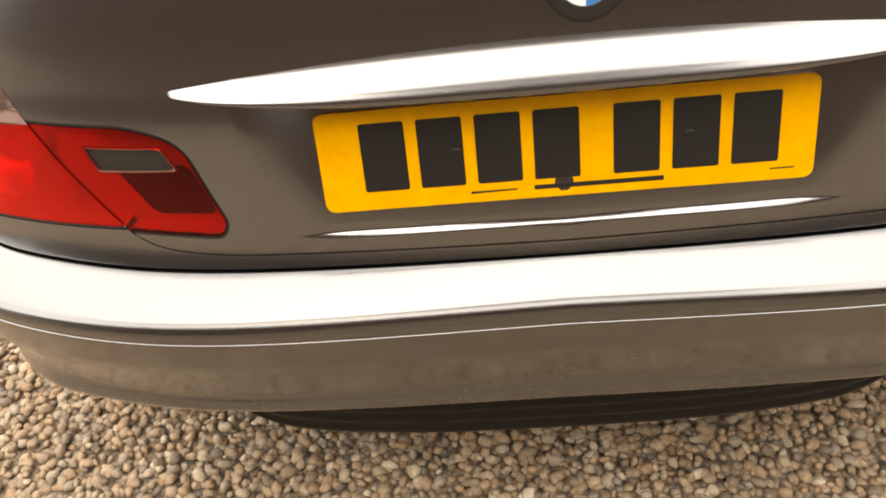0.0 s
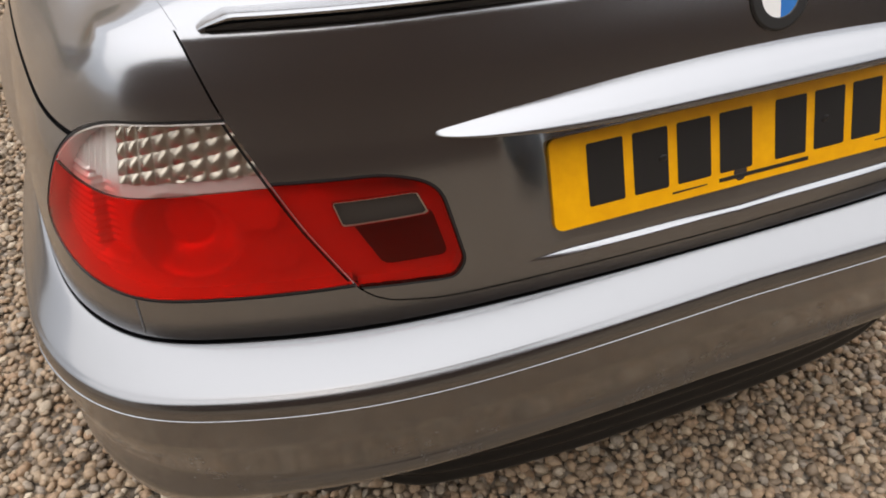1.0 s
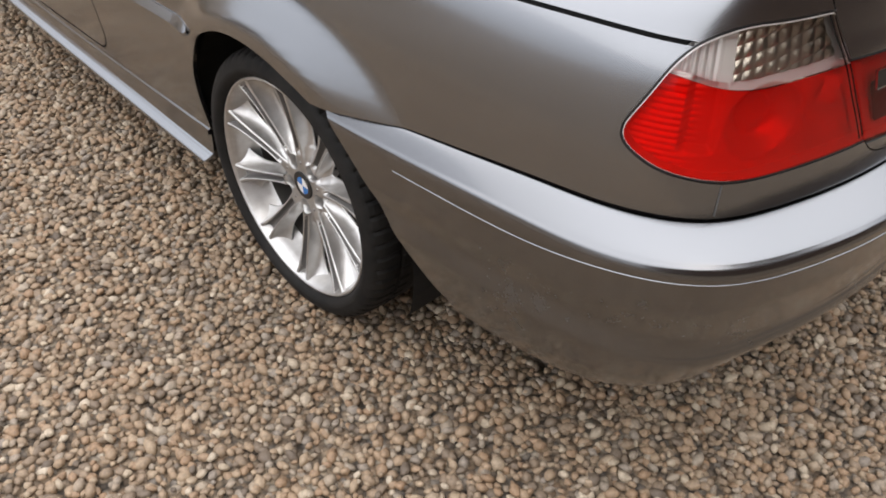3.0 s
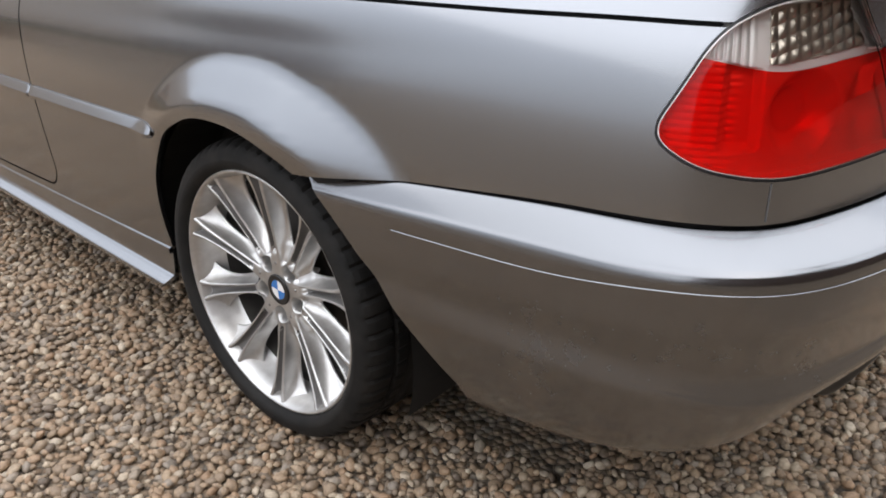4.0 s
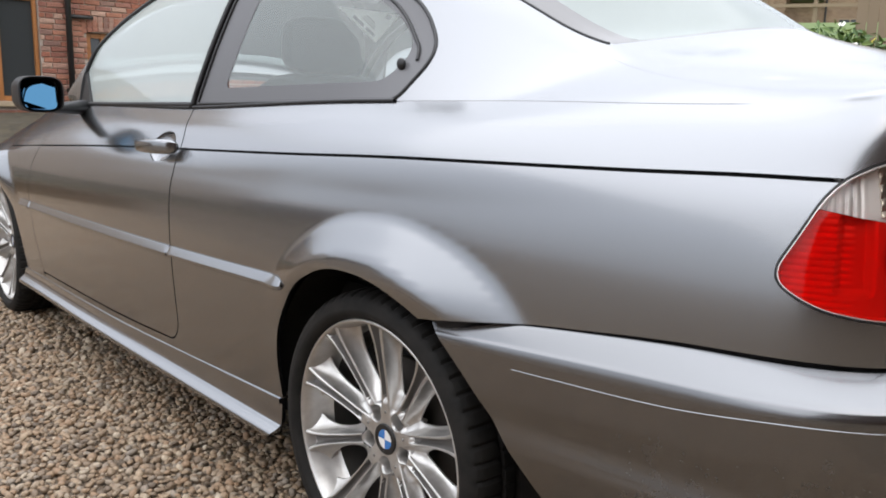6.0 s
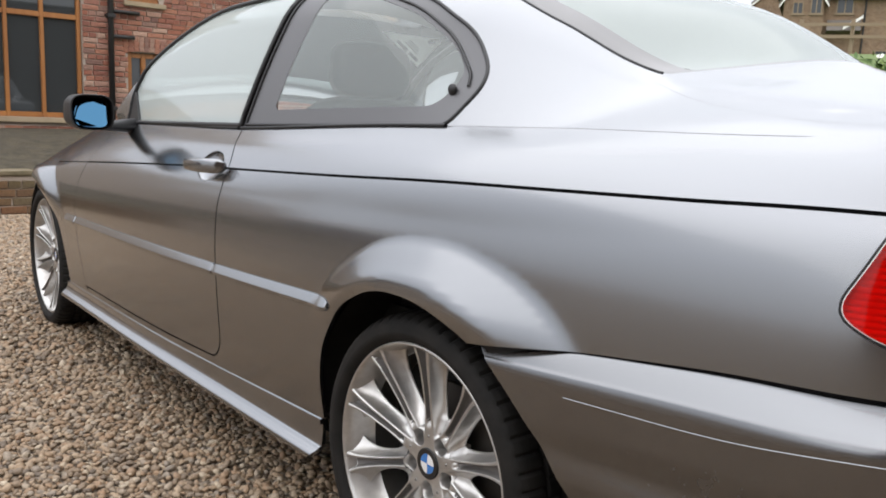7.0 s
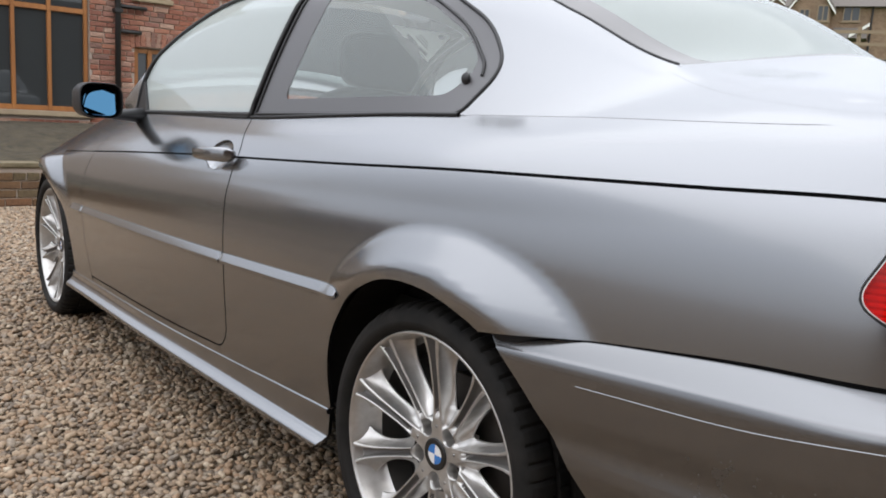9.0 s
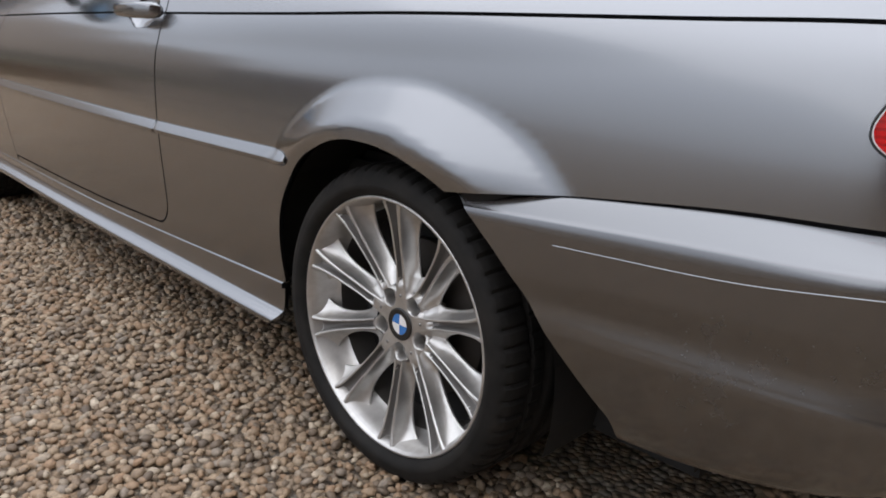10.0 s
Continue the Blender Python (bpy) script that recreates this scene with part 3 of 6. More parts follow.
def top(y, w):
    """Deck, glasshouse and roof: y along the car, w from belt (0) over the knee (1) to the middle (2)."""
    w = np.clip(w, 0, 2)
    y = np.asarray(y, float)
    bx, bz, kx, kz = BX(y), BZ(y), KX(y), KZ(y)
    # the crown starts to rise along the curved foot of the rear screen
    across = np.clip(2 - w, 0, 1) * kx / 0.481
    cz = CZ(y - 0.157 * across ** 2.1 * np.clip((1.15 - y) / 0.40, 0, 1) * np.clip((y - 0.30) / 0.25, 0, 1))
    r = 0.30
    x1, z1 = bx + (kx - bx) * np.minimum(w, 1), bz + (kz - bz) * np.minimum(w, 1)
    q = np.clip(w - 1, 0, 1)
    x2, z2 = kx * (1 - q), kz + (cz - kz) * q * (2 - q)
    lw = np.clip((w - (1 - r)) / (2 * r), 0, 1)
    ax, az = bx + (kx - bx) * (1 - r), bz + (kz - bz) * (1 - r)
    ex, ez = kx * (1 - r), kz + (cz - kz) * r * (2 - r)
    bzx = (1 - lw) ** 2 * ax + 2 * lw * (1 - lw) * kx + lw * lw * ex
    bzz = (1 - lw) ** 2 * az + 2 * lw * (1 - lw) * (kz + 0.006) + lw * lw * ez
    mid = (w > 1 - r) & (w < 1 + r)
    x = np.where(mid, bzx, np.where(w <= 1, x1, x2))
    z = np.where(mid, bzz, np.where(w <= 1, z1, z2))
    bulge = 0.012 * np.sin(np.pi * np.clip(w, 0, 1)) * np.clip((y - 1.0) / 0.3, 0, 1)
    return np.stack([x + bulge, y, z], -1)


def height(x, y):
    """Height of the deck at a place in plan."""
    lo, hi = np.zeros(len(x)), np.full(len(x), 2.0)
    for _ in range(26):
        mid = (lo + hi) / 2
        wide = top(y, mid)[:, 0] > x
        lo, hi = np.where(wide, mid, lo), np.where(wide, hi, mid)
    return top(y, (lo + hi) / 2)[:, 2]


def on_top(y, z):
    """The place of the glasshouse side at y and height z."""
    y, z = np.atleast_1d(np.asarray(y, float)), np.atleast_1d(np.asarray(z, float))
    lo, hi = np.zeros(len(y)), np.full(len(y), 1.3)
    for _ in range(26):
        mid = (lo + hi) / 2
        low = top(y, mid)[:, 2] < z
        lo, hi = np.where(low, mid, lo), np.where(low, hi, mid)
    return top(y, (lo + hi) / 2)


def deck(s, q):
    """Boot deck: s along its outer edge, q inwards to the middle of the car."""
    s, q = np.atleast_1d(s), np.clip(q, 0, 1)
    f = skin(s, np.full(len(s), float(SV)))
    spine = np.interp(f[:, 1], [0.06, 0.14, 0.45, 0.9], [0.40, 0.41, 0.47, 0.9])
    x, y = f[:, 0] * (1 - q), f[:, 1] + (spine - f[:, 1]) * q
    z = height(x, y) + (f[:, 2] - height(f[:, 0], f[:, 1])) * (1 - q) ** 4
    return np.stack([x, y, z], -1)


def s_at(y):
    """Arc length where the flank passes y."""
    ss = np.linspace(_ds[4], _ds[13], 900)
    return float(np.interp(y, PY(ss), ss))




def flank(y, z):
    """The place on the body side at y along the car and height z."""
    ss = np.linspace(_ds[5], _ds[14], 900)
    s = np.interp(y, PY(ss), ss)
    lo, hi = np.zeros(len(s)), np.full(len(s), float(SV))
    for _ in range(24):
        mid = (lo + hi) / 2
        low = skin(s, mid)[:, 2] < z
        lo, hi = np.where(low, mid, lo), np.where(low, hi, mid)
    return skin(s, (lo + hi) / 2)


def edge_normal(s):
    """Shared normal along the deck's outer edge, so that tail and deck roll into one another."""
    s = np.abs(np.atleast_1d(s))
    e = 1e-3
    v = np.full(len(s), float(SV))
    a = np.cross(skin(s + e, v) - skin(s - e, v), skin(s, v) - skin(s, v - 0.02))
    o = 0 * s
    b = np.cross(deck(s + e, o + 0.01) - deck(s - e, o + 0.01), deck(s, o + 0.02) - deck(s, o + 0.005))
    a, b = a / np.linalg.norm(a, axis=1)[:, None], b / np.linalg.norm(b, axis=1)[:, None]
    n = a + b
    return n / np.linalg.norm(n, axis=1)[:, None]


def roll_skin(u, v, n):
    w = np.clip((v - (SV - 0.75)) / 0.75, 0, 1)[:, None]
    w = w * w * (3 - 2 * w)
    m = edge_normal(u) * np.where(u < 0, -1, 1)[:, None] ** np.array([1, 0, 0])
    return n * (1 - w) + m * w


def roll_lid(u, v, n):
    return roll_skin(u, np.clip(SV + (v - SV) * 3.0, 0, SV), n)


def roll_deck(u, v, n):
    w = np.clip(1 - v / 0.13, 0, 1)[:, None]
    w = w * w * (3 - 2 * w)
    return n * (1 - w) + edge_normal(u) * w

# ---- outlines of the panels ----
GAP = by((0, 0.702), (3, 0.698), (4, 0.697), (5, 0.698), (6, 0.694), (7, 0.674), (8, 0.631), (9, 0.55))
ARCH_PTS = [(0.492, 0.0), (0.492, 0.335), (0.674, 0.530), (0.819, 0.638), (0.955, 0.681), (1.09, 0.680), (1.235, 0.612), (1.330, 0.508), (1.357, 0.40), (1.357, 0.0)]
ARCH_R = inside(rounded(ARCH_PTS, [0, 0.02, 0.1, 0.1, 0.1, 0.1, 0.1, 0.1, 0.1, 0]))
ARCH_F = inside(rounded([(3.34, 0.0), (3.34, 0.40), (3.38, 0.52), (3.47, 0.62), (3.61, 0.675), (3.75, 0.675), (3.90, 0.62), (4.00, 0.50), (4.04, 0.38), (4.04, 0)], 0.08))
not_arch_r = lambda u, v, p: -ARCH_R(p[:, 1], p[:, 2])
not_arch_f = lambda u, v, p: -ARCH_F(p[:, 1], p[:, 2])
DOOR_REAR = curve((0.25, 1.895), (0.335, 1.888), (0.36, 1.882), (0.45, 1.872), (0.575, 1.868), (0.70, 1.873), (0.86, 1.888), (0.93, 1.94), (0.966, 1.985))
DOOR_FRONT = curve((0.25, 3.10), (0.32, 3.12), (0.54, 3.14), (0.77, 3.09), (0.93, 3.02), (1.0, 3.0))
GROOVE = curve((0.14, 0.929), (0.24, 0.9285), (0.47, 0.920), (0.69, 0.912), (0.97, 0.901), (1.36, 0.880), (1.87, 0.855), (2.15, 0.842), (3.10, 0.784), (3.7, 0.742))
DOOR_LOW = curve((1.85, 0.310), (2.4, 0.292), (3.1, 0.288))
SILL_TOP = curve((1.3, 0.301), (1.6, 0.292), (1.9, 0.281), (2.4, 0.268), (3.1, 0.264), (3.4, 0.264))


def door_edge(p, r=0.065):
    """Distance within the door's rear and lower edges, which meet in a round corner."""
    a, b = p[:, 1] - DOOR_REAR(p[:, 2]), p[:, 2] - DOOR_LOW(p[:, 1])
    return np.where((a < r) & (b < r), r - np.hypot(r - a, r - b), np.minimum(a, b))


BOOT = inside(rounded([(-0.40, 0.722), (0.40, 0.722), (0.485, 0.735), (0.545, 0.84), (0.60, 0.958), (0.627, 1.05), (0.64, 1.4), (-0.64, 1.4), (-0.627, 1.05), (-0.60, 0.958), (-0.545, 0.84), (-0.485, 0.735)],
                      [0.03, 0.03, 0.05, 0.02, 0.03, 0.0, 0, 0, 0, 0.03, 0.02, 0.05]))
LAMP = inside(rounded([(_ds[2] - 0.04, 0.762), (_ds[4], 0.752), (_ds[5] - 0.01, 0.765), (_ds[5] + 0.052, 0.80), (_ds[5] - 0.015, 0.922), (_ds[4] + 0.005, 0.957), (_ds[3] - 0.06, 0.960), (_ds[2] - 0.04, 0.955)],
                      [0, 0.06, 0.03, 0.045, 0.05, 0.05, 0.0, 0]))
INNER = inside(rounded([(0.60, 0.762), (0.60, 0.896), (0.452, 0.894), (0.398, 0.874), (0.372, 0.770), (0.385, 0.748)], [0, 0, 0.03, 0.035, 0.012, 0.012]))
CLEAR_LINE = by((2, 0.895), (3, 0.887), (4, 0.880), (5, 0.893), (6, 0.908))
boot_cut = lambda k: (lambda u, v, p: k * BOOT(p[:, 0], p[:, 2]) - 0.0011)
lamp_cut = lambda k, g=0.002: (lambda u, v, p: k * LAMP(u, p[:, 2]) - g)
inner_cut = lambda k, g=0.001: (lambda u, v, p: k * INNER(p[:, 0], p[:, 2]) - g)
gap_cut = lambda u, v, p: np.where(p[:, 1] < 1.0, p[:, 2] - GAP(np.abs(u)) + 0.0005, 1)
HANDLE_Y, HANDLE_Z = 2.005, 0.852
CUP = lambda y, z: np.hypot((y - HANDLE_Y + 0.005) / 0.075, (z - HANDLE_Z) / 0.043)

# windows, as seen from the side
QUARTER_WIN = rounded([(1.115, 1.004), (1.965, 0.973), (1.872, 1.372), (1.56, 1.352), (1.33, 1.298), (1.148, 1.208), (1.058, 1.105)], [0.03, 0.005, 0.01, 0.05, 0.05, 0.06, 0.07])
DOOR_WIN = rounded([(1.995, 0.970), (2.925, 0.930), (2.90, 1.07), (2.835, 1.185), (2.68, 1.278), (2.49, 1.340), (1.900, 1.374)], [0.005, 0.02, 0.06, 0.08, 0.1, 0.1, 0.01])
Q_IN, D_IN = inside(QUARTER_WIN), inside(DOOR_WIN)
SCREEN_X = curve((0.55, 0.475), (0.737, 0.481), (0.871, 0.493), (1.098, 0.503), (1.3, 0.48))
SCREEN_Y = lambda x: 0.580 + 0.157 * (np.abs(x) / 0.481) ** 2.1
screen_in = lambda p: np.minimum(np.minimum(SCREEN_X(p[:, 1]) - p[:, 0], p[:, 1] - SCREEN_Y(p[:, 0])), 1.225 - 0.03 * (p[:, 0] / 0.5) ** 2 - p[:, 1])
WIND_X = lambda y: 0.545 + (y - 2.45) * 0.17
wind_in = lambda p: np.minimum(np.minimum(WIND_X(p[:, 1]) - p[:, 0], p[:, 1] - 2.42 - 0.06 * (p[:, 0] / 0.5) ** 2), 3.08 - p[:, 1])

fine = lambda a, b, step: np.linspace(a, b, max(2, int(round((b - a) / step)) + 1))
VS, VS_UP = fine(0, SV, 0.1), fine(2.4, SV, 0.08)
car = thing("car", "grey metallic two-door coupe parked on a gravel drive", "car")


def boot_skin(s, v):
    """The tail with the hollow for the plate."""
    p = skin(s, v)
    x, z = p[:, 0], p[:, 2]
    ease = lambda t: np.clip(t, 0, 1) ** 2 * (3 - 2 * np.clip(t, 0, 1))
    across = ease((0.338 - 0.12 * np.maximum(0.905 - z, 0) - np.abs(x)) / 0.085)
    p[:, 1] += across * ease((z - 0.744) / 0.007) * ease((0.94 - z) / 0.02) * (0.0065 + 0.225 * np.clip(z - 0.758, 0, 0.15))
    return p


def surface(base, inset):
    return lambda s, v: base(s, v, inset)


def loop_tube(points, r, n=6, closed=True):
    """A rubber cord along a line of points."""
    bm = bmesh.new()
    pts = [Vector(p) for p in points]
    rings = []
    m = len(pts)
    for i, p in enumerate(pts):
        a, b = (pts[i - 1], pts[(i + 1) % m]) if closed else (pts[max(i - 1, 0)], pts[min(i + 1, m - 1)])
        t = (b - a).normalized()
        u = t.orthogonal().normalized() if not rings else (lastu - t * t.dot(lastu)).normalized()
        lastu = u
        w = t.cross(u)
        rings.append([bm.verts.new(p + r * (math.cos(2 * math.pi * k / n) * u + math.sin(2 * math.pi * k / n) * w)) for k in range(n)])
    for i in range(m if closed else m - 1):
        a, b = rings[i], rings[(i + 1) % m]
        for k in range(n):
            bm.faces.new((a[k], a[(k + 1) % n], b[(k + 1) % n], b[k]))
    bmesh.ops.recalc_face_normals(bm, faces=bm.faces)
    return bm


def ellipsoid(bm, c, r, seg=16, rings=10):
    vs = bmesh.ops.create_uvsphere(bm, u_segments=seg, v_segments=rings, radius=1)["verts"]
    bmesh.ops.transform(bm, matrix=Matrix.LocRotScale(c, None, r), verts=vs)
    return bm


for side in (-1, 1):
    near = side < 0
    step = 0.011 if near else 0.035
    # wing with the tail corner
    trimmed("quarter_panel", skin, fine(0, s_at(3.12), step), VS,
            [lambda u, v, p: np.minimum(-door_edge(p) - 0.0028, DOOR_FRONT(p[:, 2]) - 0.002 - p[:, 1]), gap_cut, not_arch_r, boot_cut(-1), lamp_cut(-1),
             lambda u, v, p: p[:, 2] - SILL_TOP(p[:, 1]) - 0.0015],
            PAINT, car, "grey metallic rear wing with flared wheel opening", side, slit=(lambda u, v, p: np.where((p[:, 1] > 0.15) & (p[:, 0] > 0.6), p[:, 2] - GROOVE(p[:, 1]), 1), 0.0029), bend=lambda u, v, n: np.where((u < s_at(0.76))[:, None], roll_skin(u, v, n), n))
    door = trimmed("door", skin, fine(s_at(1.84), s_at(3.2), step), VS,
                   [lambda u, v, p: door_edge(p) - 0.0028, lambda u, v, p: DOOR_FRONT(p[:, 2]) - 0.002 - p[:, 1],
                    lambda u, v, p: CUP(p[:, 1], p[:, 2]) - 1], PAINT, car, "grey metallic front door", side, slit=(lambda u, v, p: p[:, 2] - GROOVE(p[:, 1]), 0.0027))
    cup = lambda s, v: (lambda p: p - np.stack([0.024 * np.sqrt(np.clip(1 - CUP(p[:, 1], p[:, 2]) ** 2, 0, 1)), 0 * p[:, 0], 0 * p[:, 0]], -1))(skin(s, v))
    trimmed("handle_cup", cup, fine(s_at(1.91), s_at(2.10), 0.004), fine(4.2, 6.2, 0.04), [lambda u, v, p: 1.04 - CUP(p[:, 1], p[:, 2])], PAINT, door, side=side, lip=0)
    bm = bmesh.new()
    hx = 0.838
    rings = []
    for k, (dy, ox, ry, rz) in enumerate(((-0.118, 0.0, 0.004, 0.010), (-0.112, 0.012, 0.012, 0.020), (-0.095, 0.024, 0.014, 0.0225), (-0.05, 0.034, 0.0135, 0.022), (0.0, 0.038, 0.0125, 0.0205),
                                          (0.05, 0.034, 0.0115, 0.0185), (0.09, 0.022, 0.0100, 0.015), (0.115, 0.008, 0.008, 0.010), (0.124, 0.0, 0.003, 0.004))):
        rings.append([bm.verts.new((side * (hx + ox - 0.003 + ry * math.copysign(abs(math.cos(a)) ** 0.45, math.cos(a))), HANDLE_Y + dy, HANDLE_Z + 0.004 - 0.03 * dy + 0.9 * rz * math.copysign(abs(math.sin(a)) ** 0.6, math.sin(a)))) for a in [2 * math.pi * j / 16 for j in range(16)]])
    for a, b in zip(rings, rings[1:]):
        for j in range(16):
            bm.faces.new((a[j], a[(j + 1) % 16], b[(j + 1) % 16], b[j]))
    bm.faces.new(rings[0][::-1])
    bm.faces.new(rings[-1])
    bmesh.ops.recalc_face_normals(bm, faces=bm.faces)
    smooth(part("door_handle", bm, PAINT, door, "grey painted pull handle"))
    # wing in front
    trimmed("front_wing", skin, fine(s_at(2.9), _ds[15], 0.025), VS,
            [lambda u, v, p: p[:, 1] - DOOR_FRONT(p[:, 2]) - 0.002, not_arch_f, lambda u, v, p: p[:, 2] - SILL_TOP(p[:, 1])], PAINT, car, side=side, slit=(lambda u, v, p: np.where(p[:, 1] < 3.5, p[:, 2] - GROOVE(p[:, 1]), 1), 0.0018))
    # dark carrier behind all gaps
    trimmed("inner_shell", surface(skin, 0.016), fine(0, _ds[15], 0.05), fine(0, SV, 0.25), [lamp_cut(-1, 0.003), lambda u, v, p: -ARCH_R(p[:, 1], p[:, 2]) - 0.01, lambda u, v, p: -ARCH_F(p[:, 1], p[:, 2]) - 0.01,
            lambda u, v, p: CUP(p[:, 1], p[:, 2]) - 1.1, lambda u, v, p: -INNER(p[:, 0], p[:, 2]) - 0.004, lambda u, v, p: np.where(BOOT(p[:, 0], p[:, 2]) > 0.03, -1, 1), lambda u, v, p: np.where(p[:, 1] < 1.0, p[:, 2] - 0.52, p[:, 2] - 0.26)], BLACK, car, side=side, lip=0)
    # moulding strip on the flank, in two lengths
    MOULD = curve((1.29, 0.598), (1.87, 0.578), (3.28, 0.549))

    def moulding(y0, y1, tip0, tip1):
        """Rounded strip laid on the flank from y0 to y1; each end tapers over its tip."""
        def f(y, q):
            e = np.sqrt(np.clip(1 - np.clip((y0 + tip0 - y) / tip0, 0, 1) ** 2, 0.0, 1)) * np.sqrt(np.clip(1 - np.clip((y - y1 + tip1) / tip1, 0, 1) ** 2, 0.0, 1))
            z = MOULD(y) + 0.017 * (0.35 + 0.65 * e) * (2 * q - 1)
            p = flank(y, z)
            p[:, 0] += (0.002 + 0.0125 * np.interp(q, [0, 0.05, 0.12, 0.22, 0.30, 0.38, 0.9, 1], [0, 0.45, 0.75, 0.96, 1.0, 0.97, 0.18, 0])) * (0.25 + 0.75 * e)
            return p
        return f
    for y0, y1, tip0, tip1, owner in ((1.285, 1.864, 0.035, 0.002, car), (1.873, 3.11, 0.002, 0.002, door), (3.125, 3.27, 0.002, 0.03, car)):
        trimmed("side_moulding", moulding(y0, y1, tip0, tip1), np.unique(np.r_[fine(y0, y1, 0.02), fine(y0, y0 + tip0, 0.004), fine(y1 - tip1, y1, 0.004)]), fine(0, 1, 0.06), [], PAINT, owner, "body-coloured rubbing strip", side, lip=0.006)

    # sill skirt
    flat = lambda c: (lambda s: 0 * s + c)
    SILL = [(flat(0.184), flat(0.065)), (flat(0.187), flat(0.030)), (flat(0.195), flat(0.010)), (flat(0.205), flat(0.002)), (flat(0.214), flat(0.0025)), (flat(0.222), flat(0.0115)), (flat(0.230), flat(0.0205)),
            (flat(0.241), flat(0.0265)), (lambda s: SILL_TOP(PY(s)) - 0.008, flat(0.0290)), (lambda s: SILL_TOP(PY(s)) - 0.0015, flat(0.0295)), (lambda s: SILL_TOP(PY(s)) + 0.010, flat(0.040))]

    def sill(s, v):
        z, d = loft(SILL, s, v)
        x, y = plan(s, d)
        return np.stack([x, y, z], -1)
    trimmed("side_skirt", sill, fine(s_at(1.34), s_at(3.40), 0.02), fine(0, 10, 0.1), [lambda u, v, p: p[:, 1] - 1.358 - np.maximum(0.245 - p[:, 2], 0) ** 2 * 16, lambda u, v, p: 3.37 - p[:, 1]], PAINT, car, "grey side skirt", side)

    # tail lamp: reflector, coloured and clear covers, rubber edge
    def lamp_back(s, v):
        z, d = loft(SECTION, s, v)
        below = z < CLEAR_LINE(s) - 0.002
        ribs = 0.0015 * np.sin(2 * np.pi * z / 0.0088) * np.clip((s - _ds[4] - 0.030) / 0.025, 0, 1)
        fins = 0.0012 * np.sin(2 * np.pi * s / 0.006) * np.clip((s - _ds[4] - 0.02) / 0.02, 0, 1)
        ease = lambda t: np.clip(t, 0, 1) ** 2 * (3 - 2 * np.clip(t, 0, 1))
        r = np.hypot((s - _ds[3] - 0.040) / 0.068, (z - 0.822) / 0.056)
        bowl = 0.030 * ease((1.0 - r) / 0.55)
        bay = 0.014 * ease((s - _ds[4] - 0.006) / 0.012) * ease((_ds[4] + 0.066 - s) / 0.014) * ease((z - 0.780) / 0.010)
        x, y = plan(s, d + 0.022 + np.where(below, bowl + bay - ribs, -fins))
        return np.stack([x, y, z], -1)

    def cluster(s, v):
        z, d = loft(SECTION, s, v)
        cells = 0.003 * np.abs(np.sin(np.pi * s / 0.0195)) * np.abs(np.sin(np.pi * (z + 0.22 * s) / 0.0165))
        x, y = plan(s, d + 0.020 - cells)
        return np.stack([x, y, z], -1)
    tl = trimmed("tail_lamp", lamp_back, fine(_ds[2] - 0.06, _ds[6], 0.004 if near else 0.012), fine(2.6, SV, 0.018 if near else 0.06), [lamp_cut(1, -0.012)], MATTLAMP, car, "red and clear wrap-round tail lamp", side, lip=0)
    trimmed("reflector_cells", cluster, fine(_ds[2] + 0.02, _ds[4] + 0.03, 0.003), fine(4.0, 6.6, 0.022), [lambda u, v, p: np.minimum(np.minimum(_ds[4] + 0.002 - u, u - _ds[2] - 0.04), np.minimum(p[:, 2] - CLEAR_LINE(u) - 0.004, 0.948 - p[:, 2])), boot_cut(-1)], CHROME, tl, "faceted silver reflector cells", side, lip=0.004)
    for rs, rz, rw, rh in ((_ds[2] + 0.085, 0.855, 0.018, 0.018), (_ds[2] + 0.075, 0.800, 0.022, 0.016)):
        trimmed("reflector_patch", surface(skin, 0.012), fine(rs - 0.04, rs + 0.04, 0.006), fine(2.6, SV, 0.04), [lambda u, v, p: np.minimum(rw - np.abs(u - rs - 0.3 * (rz - p[:, 2])), rh - np.abs(p[:, 2] - rz)), boot_cut(-1)], PAPER, tl, side=side, lip=0)
    split = lambda k: (lambda u, v, p: k * (p[:, 2] - CLEAR_LINE(u)))
    for nm, m, k in (("red_lens", REDLENS, -1), ("clear_lens", CLEARLENS, 1)):
        ln = trimmed(nm, skin, fine(_ds[2] - 0.06, _ds[6], 0.01), fine(2.6, SV, 0.06), [lamp_cut(1, 0.003), boot_cut(-1), split(k)], m, tl, side=side, lip=0.004)
        ln.visible_shadow = False
    trimmed("lamp_rim", skin, fine(_ds[2] - 0.06, _ds[6], 0.006), fine(2.6, SV, 0.04), [lamp_cut(1, -0.0012), lambda u, v, p: 0.0012 - LAMP(u, p[:, 2]), boot_cut(-1)], TRIM, tl, side=side, lip=0.004, lift=-0.001)
    trimmed("lamp_wall", skin, fine(_ds[2] - 0.06, _ds[6], 0.006), fine(2.6, SV, 0.04), [lamp_cut(1, 0.0015), lambda u, v, p: 0.0035 - LAMP(u, p[:, 2]), boot_cut(-1)], MATTLAMP, tl, side=side, lip=0.034, lift=-0.002)
    trimmed("lamp_side_wall", surface(skin, 0.005), fine(_ds[2] - 0.06, _ds[4], 0.01), fine(2.6, SV, 0.06), [lambda u, v, p: BOOT(p[:, 0], p[:, 2]) + 0.005, lambda u, v, p: -0.002 - BOOT(p[:, 0], p[:, 2]), lamp_cut(1, -0.01)], BLACK, tl, side=side, lip=0)

